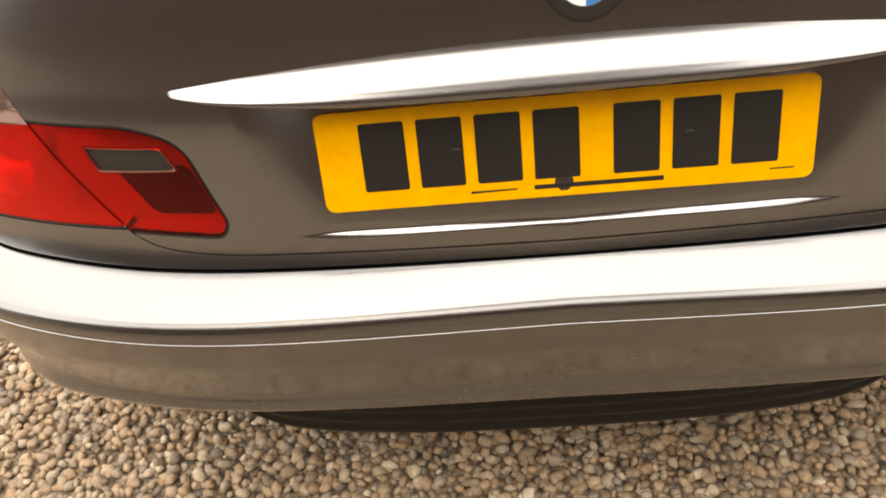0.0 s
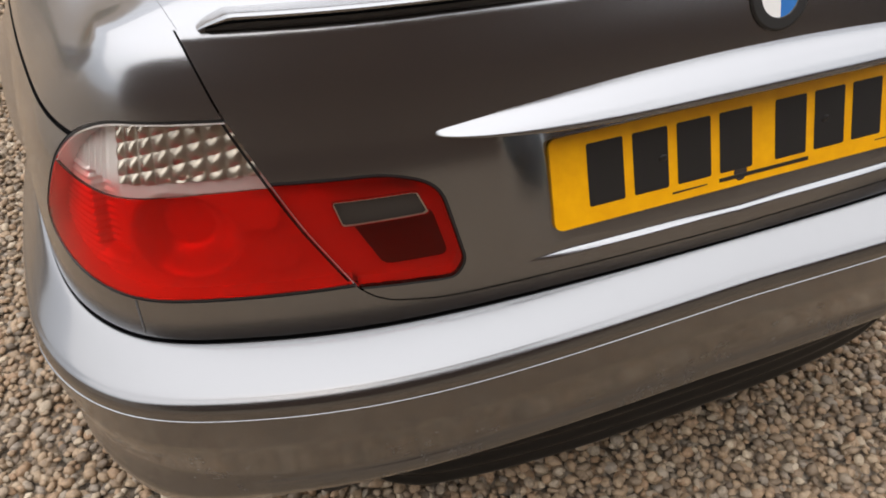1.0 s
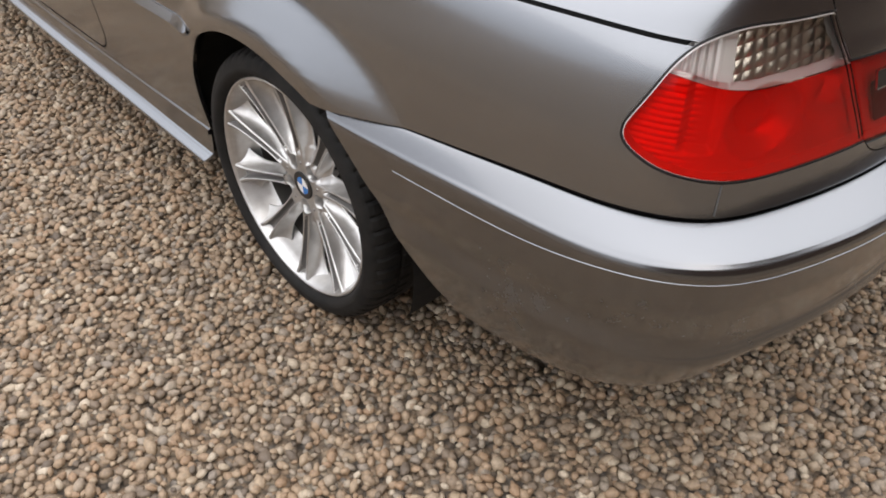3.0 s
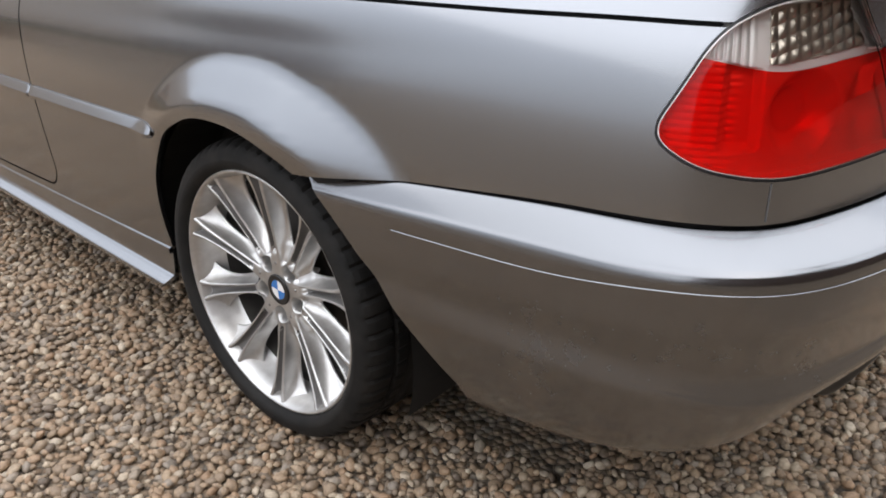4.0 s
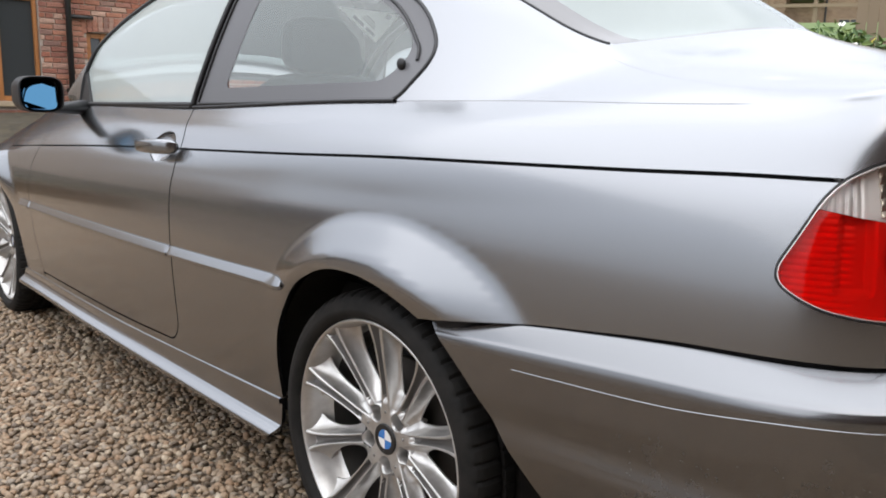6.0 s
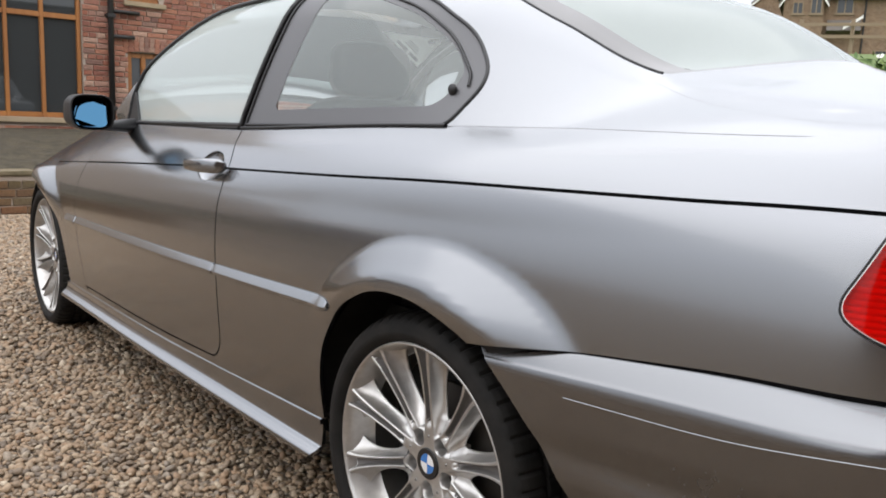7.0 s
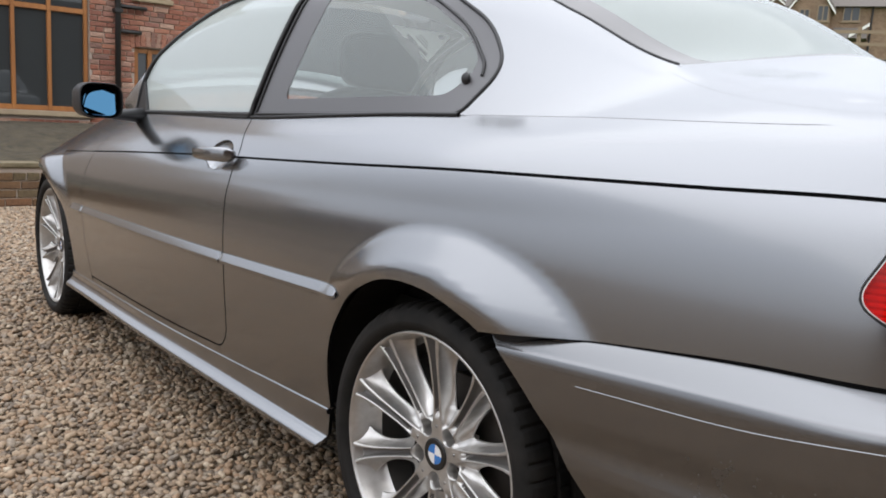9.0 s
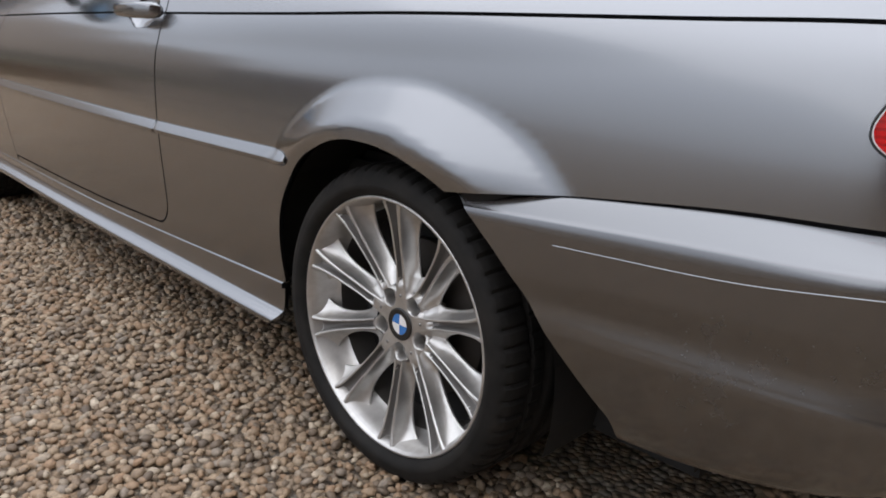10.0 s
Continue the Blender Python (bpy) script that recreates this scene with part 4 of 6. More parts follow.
# fine joint under each tail lamp
for side in (-1, 1):
    trimmed("joint", skin, fine(_ds[4] - 0.02, _ds[4] + 0.02, 0.001), fine(2.2, 4.0, 0.05), [lambda u, v, p: 0.0012 - np.abs(u - _ds[4] + 0.004), lambda u, v, p: p[:, 2] - GAP(u) - 0.004, lambda u, v, p: -LAMP(u, p[:, 2]) - 0.004], GREYTRIM, car, side=side, lip=0, lift=0.0006)

# bumper
BUMP = [
    (by((0, 0.449), (2, 0.438), (3, 0.413), (4, 0.370), (6, 0.318), (8, 0.318)), by((0, -0.040), (4, -0.050), (6, -0.060), (8, -0.060))),
    (by((0, 0.443), (2, 0.432), (3, 0.407), (4, 0.364), (6, 0.310), (8, 0.310)), by((0, 0.004), (4, -0.002), (5, -0.012), (6, -0.022), (8, -0.032))),
    (by((0, 0.449), (2, 0.438), (3, 0.414), (4, 0.372), (6, 0.320), (8, 0.320)), by((0, 0.016), (4, 0.013), (5, 0.003), (6, -0.009), (8, -0.020))),
    (by((0, 0.462), (2, 0.454), (3, 0.440), (4, 0.412), (6, 0.378), (8, 0.368)), by((0, 0.029), (4, 0.036), (5, 0.030), (6, 0.019), (8, 0.001))),
    (by((0, 0.476), (3, 0.470), (4, 0.460), (5, 0.468), (6, 0.470), (7, 0.462), (8, 0.44)), by((0, 0.038), (4, 0.052), (6, 0.042), (8, 0.0175))),
    (by((0, 0.488), (3, 0.484), (4, 0.476), (5, 0.484), (6, 0.486), (7, 0.478), (8, 0.455)), by((0, 0.0365), (4, 0.0500), (6, 0.0405), (8, 0.0178))),
    (by((0, 0.512), (4, 0.506), (5, 0.513), (6, 0.515), (7, 0.506), (8, 0.478)), by((0, 0.0325), (4, 0.0475), (6, 0.0372), (8, 0.0175))),
    (by((0, 0.60), (4, 0.585), (6, 0.57), (8, 0.52)), by((0, 0.053), (4, 0.066), (6, 0.048), (8, 0.022))),
    (by((0, 0.648), (4, 0.644), (6, 0.626), (8, 0.592)), by((0, 0.056), (4, 0.070), (6, 0.050), (8, 0.022))),
    (by((0, 0.665), (4, 0.657), (6, 0.646), (8, 0.606)), by((0, 0.053), (4, 0.067), (6, 0.047), (8, 0.020))),
    (by((0, 0.674), (4, 0.665), (6, 0.655), (8, 0.612)), by((0, 0.045), (4, 0.060), (6, 0.040), (8, 0.016))),
    (by((0, 0.698), (4, 0.692), (6, 0.689), (7, 0.671), (8, 0.630)), by((0, 0.002), (4, 0.004), (6, 0.003), (8, 0.001))),
    (by((0, 0.692), (4, 0.687), (6, 0.682), (7, 0.662), (8, 0.621)), by((0, -0.010), (4, -0.010), (6, -0.010), (8, -0.012))),
]


def bumper(s, v, inset=0.0):
    z, d = loft(BUMP, s, v, True)
    x, y = plan(s, inset - d)
    return np.stack([x, y, z], -1)


CREASE = by((0, 0.642), (4, 0.636), (5, 0.632), (6, 0.614), (7, 0.600), (8, 0.578))


def both(f):
    """A half surface carried over to both sides: negative s is the left half."""
    def g(s, v):
        p = f(np.abs(s), v)
        p[:, 0] *= np.where(s < 0, -1, 1)
        return p
    return g


S_B = s_at(1.0)
rear_bumper = trimmed("rear_bumper", both(bumper), np.r_[fine(-S_B, 0, 0.011), fine(0, S_B, 0.02)[1:]], fine(0, len(BUMP) - 1, 0.07), [not_arch_r], DUSTYSHADED, car, "grey bumper, lower half road-dusty and darkened for shade", lip=0.006)
cs = fine(-s_at(0.60), s_at(0.60), 0.015)
lo, hi = np.full(len(cs), 4.0), np.full(len(cs), len(BUMP) - 2.0)
for _ in range(22):
    mid = (lo + hi) / 2
    low = bumper(np.abs(cs), mid)[:, 2] < CREASE(np.abs(cs))
    lo, hi = np.where(low, mid, lo), np.where(low, hi, mid)
smooth(part("crease_bead", loop_tube(both(bumper)(cs, lo), 0.0013, 8, False), PAINT, rear_bumper, "fine raised bead along the bumper"))

# boot lid, in one sheet over both sides
SHUT = gentle((0.05, 0.60), (0.135, 0.6225), (0.22, 0.633), (0.45, 0.617), (0.70, 0.535), (0.78, 0.50))
boot_lid = trimmed("boot_lid", both(boot_skin), fine(-_ds[4], _ds[4], 0.007), fine(2.4, SV, 0.025), [boot_cut(1), lambda u, v, p: -INNER(np.abs(p[:, 0]), p[:, 2]) - 0.001], PAINT, car, "grey boot lid with a hollow for the plate", bend=roll_lid)
trimmed("boot_deck", deck, fine(0, s_at(0.78), 0.02), fine(0, 1, 0.04), [lambda u, v, p: SHUT(p[:, 1]) - 0.0002 - p[:, 0], lambda u, v, p: SCREEN_Y(p[:, 0]) - 0.001 - p[:, 1]], PAINT, boot_lid, side=-1, bend=roll_deck)
trimmed("boot_deck", deck, fine(0, s_at(0.78), 0.03), fine(0, 1, 0.04), [lambda u, v, p: SHUT(p[:, 1]) - 0.0002 - p[:, 0], lambda u, v, p: SCREEN_Y(p[:, 0]) - 0.001 - p[:, 1]], PAINT, boot_lid, side=1, bend=roll_deck)
for side in (-1, 1):
    trimmed("deck_side", deck, (lambda g: g[(g > 0.3) & (g < s_at(0.78))])(fine(0, s_at(2.0), 0.011 if side < 0 else 0.035)), fine(0, 1, 0.03), [lambda u, v, p: p[:, 0] - SHUT(p[:, 1]) - 0.0002, lambda u, v, p: 0.762 - p[:, 1]], PAINT, car, side=side, bend=roll_deck)
    # inner lamp in the lid
    back = trimmed("boot_lamp", surface(skin, 0.020), fine(0.33, _ds[4], 0.01), fine(2.6, 5.2, 0.05), [lambda u, v, p: INNER(p[:, 0], p[:, 2]) + 0.004, boot_cut(1)], MATTLAMP, car, "red lamp in the boot lid with a clear reversing window", side, lip=0)
    WINDOW = inside(rounded([(0.505, 0.838), (0.513, 0.868), (0.424, 0.868), (0.412, 0.840)], 0.003))
    DARK = inside(rounded([(0.498, 0.843), (0.405, 0.836), (0.388, 0.772), (0.462, 0.772)], 0.01))
    ln = trimmed("red_lens", skin, fine(0.33, _ds[4], 0.008), fine(2.6, 5.2, 0.04), [inner_cut(1, 0.002), boot_cut(1), lambda u, v, p: -WINDOW(p[:, 0], p[:, 2])], REDLENS, back, side=side, lip=0.004)
    ln.visible_shadow = False
    trimmed("reversing_window", surface(skin, 0.004), fine(0.33, _ds[4], 0.006), fine(2.6, 5.2, 0.03), [lambda u, v, p: WINDOW(p[:, 0], p[:, 2])], IRON, back, "ribbed clear window", side, lip=0)
    trimmed("window_edge", surface(skin, 0.0015), fine(0.33, _ds[4], 0.006), fine(2.6, 5.2, 0.03), [lambda u, v, p: WINDOW(p[:, 0], p[:, 2]) + 0.0012, lambda u, v, p: 0.0015 - WINDOW(p[:, 0], p[:, 2])], CHROME, back, side=side, lip=0)
    trimmed("bulb_recess", surface(skin, 0.016), fine(0.33, _ds[4], 0.006), fine(2.6, 5.2, 0.03), [lambda u, v, p: DARK(p[:, 0], p[:, 2])], BARREL, back, side=side, lip=0)
    trimmed("lamp_rim", skin, fine(0.33, _ds[4], 0.006), fine(2.6, 5.2, 0.03), [lambda u, v, p: INNER(p[:, 0], p[:, 2]) + 0.002, lambda u, v, p: 0.0035 - INNER(p[:, 0], p[:, 2]), boot_cut(1)], TRIM, back, side=side, lip=0.004, lift=-0.001)
    trimmed("lamp_wall", skin, fine(0.33, _ds[4], 0.006), fine(2.6, 5.2, 0.03), [inner_cut(1, 0.0015), lambda u, v, p: 0.0035 - INNER(p[:, 0], p[:, 2]), boot_cut(1)], MATTLAMP, back, side=side, lip=0.026, lift=-0.004)


GRIP = gentle((0, 0.0), (0.15, 0.0028), (0.40, 0.0115), (0.62, 0.0185), (0.80, 0.0215), (0.92, 0.018), (1.0, 0.006))


def grip(x, q):
    """Bar over the plate: x across the car, q from its upper to its lower edge."""
    k = np.clip(np.abs(x) / 0.399, 0, 1)
    zt, zb = 0.957 - 0.027 * k ** 2, 0.905 + 0.0195 * k ** 3
    s = np.interp(np.abs(x), [PX(v) for v in np.linspace(0, 0.6, 60)], np.linspace(0, 0.6, 60))
    z = zt + (zb - zt) * np.clip(q, 0, 1)
    sv = np.interp(z, [0.86, 0.925, 0.985], [4.0, 5.0, 6.0])
    p = skin(s, sv)
    out = GRIP(q) * np.sqrt(np.clip(1 - k ** 4, 0.0, 1))
    return np.stack([x, p[:, 1] - out, z], -1)


q_smooth = fine(0, 1, 0.03)
trimmed("grip_bar", grip, fine(-0.399, 0.399, 0.008), q_smooth, [], PAINT, boot_lid, "body-coloured bar over the plate", flip=True, lip=0.004)

# lip along the lid's upper edge
def lip_surface(s, q):
    """Slim tail lip: q runs round its section from the deck over the edge and back beneath."""
    f = both(skin)(s, np.full(len(s), float(SV)))
    e = np.clip((0.632 - np.abs(s)) / 0.035, 0, 1) ** 0.8
    back = np.interp(q, [0, 0.35, 0.55, 0.7, 1.0], [-0.055, 0.008, 0.015, 0.010, -0.006])
    up = np.interp(q, [0, 0.35, 0.55, 0.7, 1.0], [0.0045, 0.0195, 0.0180, 0.009, -0.002])
    return np.stack([f[:, 0], f[:, 1] - back * (0.4 + 0.6 * e), f[:, 2] + (up - 0.002) * e], -1)


trimmed("tail_lip", lip_surface, fine(-0.63, 0.63, 0.006), fine(0, 1, 0.05), [], PAINT, boot_lid, "slim body-coloured lip on the boot edge", lip=0.0, flip=True)
# black strip laid under the lip for the shadow it throws
trimmed("lip_shade", lambda s, q: lip_surface(s, 0.62 + 0.38 * q) - np.array([0, 0.002, 0.001]), fine(-0.622, 0.622, 0.02), fine(0, 1, 0.2), [], TRIM, boot_lid, lip=0.0, flip=True)

# plate: reflective yellow sheet with bars where the characters stand
PLATE_LOW, PLATE_TILT = Vector((0, 0.0120, 0.7765)), radians(20)


def on_plate(a, b, c):
    """a across, b up the plate, c out of it."""
    return PLATE_LOW + Vector((a, b * math.sin(PLATE_TILT) - c * math.cos(PLATE_TILT), b * math.cos(PLATE_TILT) + c * math.sin(PLATE_TILT)))


plate = part("number_plate", slab(rounded([(-0.26, 0), (0.26, 0), (0.26, 0.111), (-0.26, 0.111)], 0.012), 0.004, lambda a, b, c: on_plate(a, b, c - 0.004)), YELLOW, car, "yellow reflective plate with black bars")
x = -0.2135
for k in range(7):
    part("bar", slab(rounded([(x, 0.021), (x + 0.048, 0.021), (x + 0.048, 0.097), (x, 0.097)], 0.003), 0.0006, lambda a, b, c: on_plate(a, b, c)), INK, plate)
    x += 0.061 + (0.022 if k == 3 else 0)
part("bar", slab([(-0.032, 0.0095), (0.105, 0.0095), (0.105, 0.0145), (-0.032, 0.0145)], 0.0005, lambda a, b, c: on_plate(a, b, c)), INK, plate, "thin printed line")
part("bar", slab([(-0.10, 0.0100), (-0.05, 0.0110), (-0.05, 0.0125), (-0.10, 0.0125)], 0.0005, lambda a, b, c: on_plate(a, b, c)), INK, plate)
part("bar", slab([(0.215, 0.012), (0.24, 0.012), (0.24, 0.0135), (0.215, 0.0135)], 0.0005, lambda a, b, c: on_plate(a, b, c)), INK, plate)
for sx in (-0.112, 0.130):
    bm = bmesh.new()
    ellipsoid(bm, on_plate(sx, 0.058, 0.0005), (0.006, 0.002, 0.006), 12, 6)
    smooth(part("screw_cap", bm, INK, plate))


def roundel(parent, centre, u, w, n, r):
    """Round badge: dark ring with quartered blue and white middle. u right, w up, n outwards."""
    c, u, w, n = Vector(centre), Vector(u), Vector(w), Vector(n)
    put = lambda rad, ang, h: c + u * rad * math.cos(ang) + w * rad * math.sin(ang) + n * h
    bm = bmesh.new()
    prof = [(1.0, 0.0), (1.0, 0.0022), (0.94, 0.0034), (0.66, 0.0034), (0.63, 0.0022)]
    rings = [[bm.verts.new(put(r * f, 2 * math.pi * k / 48, h)) for k in range(48)] for f, h in prof]
    for a, b in zip(rings, rings[1:]):
        for k in range(48):
            bm.faces.new((a[k], a[(k + 1) % 48], b[(k + 1) % 48], b[k]))
    bmesh.ops.recalc_face_normals(bm, faces=bm.faces)
    ring = part("badge", bm, INK, parent, "round badge with blue and white quarters")
    for q in range(4):
        bm = bmesh.new()
        mid = bm.verts.new(put(0, 0, 0.003))
        arc = [bm.verts.new(put(r * 0.65, math.pi / 2 * q + math.pi / 2 * k / 12, 0.0024)) for k in range(13)]
        for a, b in zip(arc, arc[1:]):
            bm.faces.new((mid, a, b))
        part("quarter", bm, BLUE if q % 2 == 1 else WHITE, ring)
    return ring


roundel(car, (0.022, 0.0535, 1.004), (1, 0, 0), (0, 0.34, 0.94), (0, -0.94, 0.34), 0.040)

# lower valance, exhaust, underside
def valance(x, q):
    """Black lip below the bumper: three soft ribs, its foot rising to the bumper at both ends."""
    k = np.clip(np.abs(x) / 0.53, 0, 1)
    z = 0.440 - 0.140 * q * np.sqrt(1 - np.clip((k - 0.74) / 0.26, 0, 1) ** 2.2)
    y = 0.006 + 0.055 * k ** 3 + 0.022 * q + 0.003 * np.sin(q * 8 * np.pi) + np.where(q > 0.98, 0.14, 0)
    return np.stack([x, y, z], -1)


trimmed("valance", valance, fine(-0.53, 0.53, 0.02), np.r_[fine(0, 0.97, 0.02), 1.0], [], VALANCE, car, "ribbed black lower valance", lip=0.0, flip=True)
bm = box(bmesh.new(), -0.44, 0.44, 0.16, 0.45, 0.28, 0.55, 0.02)
part("underside", bm, BLACK, car)
bm = box(bmesh.new(), -0.70, 0.70, 0.40, 4.2, 0.20, 0.60, 0.02)
part("underside", bm, BLACK, car)
for ex in (-0.545, -0.475):
    bm = lathe([(0.026, 0.0), (0.034, 0.0), (0.036, 0.004), (0.036, 0.25), (0.020, 0.25), (0.026, 0.02)], 24)
    bmesh.ops.transform(bm, matrix=pose(ex, 0.062, 0.385, 0, 0, 90), verts=bm.verts)
    smooth(part("exhaust_pipe", bm, TRIM, car, "sooty exhaust tail pipe"))
for side in (-1, 1):
    for hub in (HUB_R, HUB_F):
        bm = bmesh.new()
        prev = None
        for k in range(25):
            a = -0.04 + math.pi * 1.10 * k / 24
            rr = 0.395
            ring = [bm.verts.new((side * xx, hub[0] + rr * math.cos(a), 0.315 + rr * math.sin(a))) for xx in (0.55, 0.84 if hub is HUB_R else 0.79)]
            cen = bm.verts.new((side * 0.55, hub[0], 0.315))
            if prev:
                bm.faces.new((prev[0], prev[1], ring[1], ring[0]))
                bm.faces.new((prev[0], ring[0], cen))
            prev = ring
        part("arch_liner", bm, BLACK, car)

# ---- glasshouse ----
Q_GLASS = inside(rounded([(1.175, 1.046), (1.83, 1.020), (1.758, 1.335), (1.54, 1.315), (1.35, 1.262), (1.190, 1.180), (1.125, 1.115)], [0.04, 0.01, 0.02, 0.05, 0.05, 0.05, 0.04]))
B_POST = inside([(1.945, 0.962), (2.005, 0.960), (1.912, 1.385), (1.855, 1.385)])
low_side = lambda v, g: np.where(v < 1.12, g, -1)
for side in (-1, 1):
    near = side < 0
    step = 0.014 if near else 0.04
    trimmed("roof_side", top, fine(0.735, 3.06, step), fine(0, 2, 0.03 if near else 0.08),
            [lambda u, v, p: -low_side(v, Q_IN(p[:, 1], p[:, 2])), lambda u, v, p: -low_side(v, D_IN(p[:, 1], p[:, 2])), lambda u, v, p: -low_side(v, B_POST(p[:, 1], p[:, 2])),
             lambda u, v, p: -screen_in(p), lambda u, v, p: -wind_in(p)], PAINT, car, "grey roof rail and rear pillar", side)
    trimmed("headlining", lambda y, w: top(y, w) - np.array([0, 0, 0.02]), fine(0.80, 2.6, 0.06), fine(0.6, 2, 0.1), [lambda u, v, p: -low_side(v, Q_IN(p[:, 1], p[:, 2])), lambda u, v, p: -low_side(v, D_IN(p[:, 1], p[:, 2])), lambda u, v, p: -screen_in(p) - 0.03, lambda u, v, p: -wind_in(p)],
            LINING, car, side=side, lip=0, flip=True)
    trimmed("door_pillar_trim", top, fine(1.84, 2.0, 0.01), fine(0, 1.3, 0.05), [lambda u, v, p: B_POST(p[:, 1], p[:, 2])], TRIM, car, side=side, lip=0.01, lift=-0.004)
    frame_q = trimmed("quarter_window", top, fine(1.05, 1.97, step), fine(0, 1.2, 0.03), [lambda u, v, p: Q_IN(p[:, 1], p[:, 2]) - 0.002, lambda u, v, p: -Q_GLASS(p[:, 1], p[:, 2])], GREYTRIM, car, "tinted rear side window with a broad grey border", side, lip=0.004, lift=-0.002)
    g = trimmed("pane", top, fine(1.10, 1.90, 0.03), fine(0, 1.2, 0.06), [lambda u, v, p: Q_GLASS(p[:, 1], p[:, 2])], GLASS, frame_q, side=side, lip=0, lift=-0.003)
    g.visible_shadow = False
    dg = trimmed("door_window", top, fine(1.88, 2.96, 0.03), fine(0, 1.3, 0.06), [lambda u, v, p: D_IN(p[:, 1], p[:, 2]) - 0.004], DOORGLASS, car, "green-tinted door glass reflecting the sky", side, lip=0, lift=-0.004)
    dg.visible_shadow = False
    for poly, owner, r in ((QUARTER_WIN, frame_q, 0.0045), (DOOR_WIN, dg, 0.0085)):
        pts = on_top(poly[:, 0], poly[:, 1]) * (side, 1, 1)
        dense = []
        for a, b in zip(pts, np.roll(pts, -1, 0)):
            n = max(1, int(np.linalg.norm(b - a) / 0.03))
            dense += [a + (b - a) * k / n for k in range(n)]
        flat = np.array(dense)
        flat[:, :] = on_top(flat[:, 1], flat[:, 2]) * (side, 1, 1)
        smooth(part("window_seal", loop_tube(flat, r, 8), TRIM, owner, "black rubber seal"))
    # second bead inside the window's rear edge
    bead = [(1.50, 1.318), (1.345, 1.276), (1.20, 1.200), (1.113, 1.115), (1.105, 1.09)]
    bead = rounded([(b0 + 0.002, b1) for b0, b1 in bead], [0, 0.06, 0.06, 0.05, 0])
    pts = on_top(bead[:, 0], bead[:, 1]) * (side, 1, 1)
    smooth(part("inner_bead", loop_tube(pts, 0.004, 8, False), TRIM, frame_q))
    c = on_top(1.142, 1.082)[0]
    bm = bmesh.new()
    ellipsoid(bm, (side * (c[0] + 0.004), c[1], c[2]), (0.007, 0.013, 0.013), 16, 8)
    smooth(part("vent_catch", bm, TRIM, frame_q, "round black catch"))
    # chromeless belt rail under the windows
    for y0, y1 in ((1.115, 1.985), (2.003, 2.93)):
        yy = np.linspace(y0, y1, 24)
        rail = np.stack([side * (BX(yy) + 0.002), yy, BZ(yy) + 0.001], -1)
        smooth(part("belt_rail", loop_tube(rail, 0.0042, 8, False), TRIM, car, "black window-sill rail"))
# screens
for nm, f, lab, y0, y1 in (("rear_screen", screen_in, "heated rear screen with a grey border", 0.55, 1.26), ("windscreen", wind_in, "windscreen", 2.38, 3.1)):
    big = both(lambda y, w: top(np.abs(y), w))
    def sheet(w, y, f=f):
        p = top(y, 2 - np.abs(w))
        p[:, 0] *= np.where(w < 0, -1, 1)
        return p
    inner = lambda k, b: (lambda u, v, p, f=f: k * (f(np.abs(p)) - b))
    def rim_of(k, f=f):
        return lambda u, v, p: k * np.minimum(f(np.abs(p)) - 0.010, np.minimum(SCREEN_X(p[:, 1]) - np.abs(p[:, 0]) - 0.05, 1) if f is screen_in else 1)
    scr = trimmed(nm, sheet, fine(-1.6, 1.6, 0.03), fine(y0, y1, 0.02), [inner(1, 0.001), rim_of(-1)], SCREENRIM, car, lab, lip=0.006, lift=-0.0015)
    trimmed("screen_bed", sheet, fine(-1.6, 1.6, 0.06), fine(y0, y1, 0.04), [inner(1, -0.015), rim_of(-1)], SCREENRIM, scr, lip=0, lift=-0.012)
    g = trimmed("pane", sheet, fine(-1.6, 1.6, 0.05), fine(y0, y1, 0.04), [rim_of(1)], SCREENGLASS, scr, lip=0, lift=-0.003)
    g.visible_shadow = False
# cords along the sides of the rear screen and the fine crease behind the side windows
for side in (-1, 1):
    yy = np.linspace(0.745, 1.19, 30)
    pts = []
    for y in yy:
        w = np.linspace(0.5, 2, 1501)
        p = top(np.full(1501, y), w)
        pts.append(p[np.abs(p[:, 0] - SCREEN_X(y)).argmin()] * (side, 1, 1))
    smooth(part("screen_seal", loop_tube(np.array(pts), 0.0028, 8, False), TRIM, car, "thin black screen seal"))
    yy = np.linspace(0.24, 1.085, 40)
    smooth(part("shoulder_joint", loop_tube(np.stack([side * (BX(yy) - 0.0004), yy, BZ(yy) + 0.0002], -1), 0.0005, 6, False), SCREENRIM, car))

# cabin
bm = box(bmesh.new(), -0.62, 0.62, 0.42, 1.02, 0.90, 1.06, 0.03)
part("parcel_shelf", bm, LEATHER, car, "dark parcel shelf")
bm = box(bmesh.new(), -0.66, 0.66, 0.8, 3.0, 0.30, 0.42, 0.02)
part("cabin_floor", bm, LEATHER, car)


def cushion(bm, c, r):
    """A stuffed block with well rounded edges."""
    vs = bmesh.ops.create_uvsphere(bm, u_segments=28, v_segments=18, radius=1)["verts"]
    soft = lambda t: math.copysign(abs(t) ** 0.55, t)
    for v in vs:
        v.co = Vector((c[0] + r[0] * soft(v.co.x), c[1] + r[1] * soft(v.co.y), c[2] + r[2] * soft(v.co.z)))


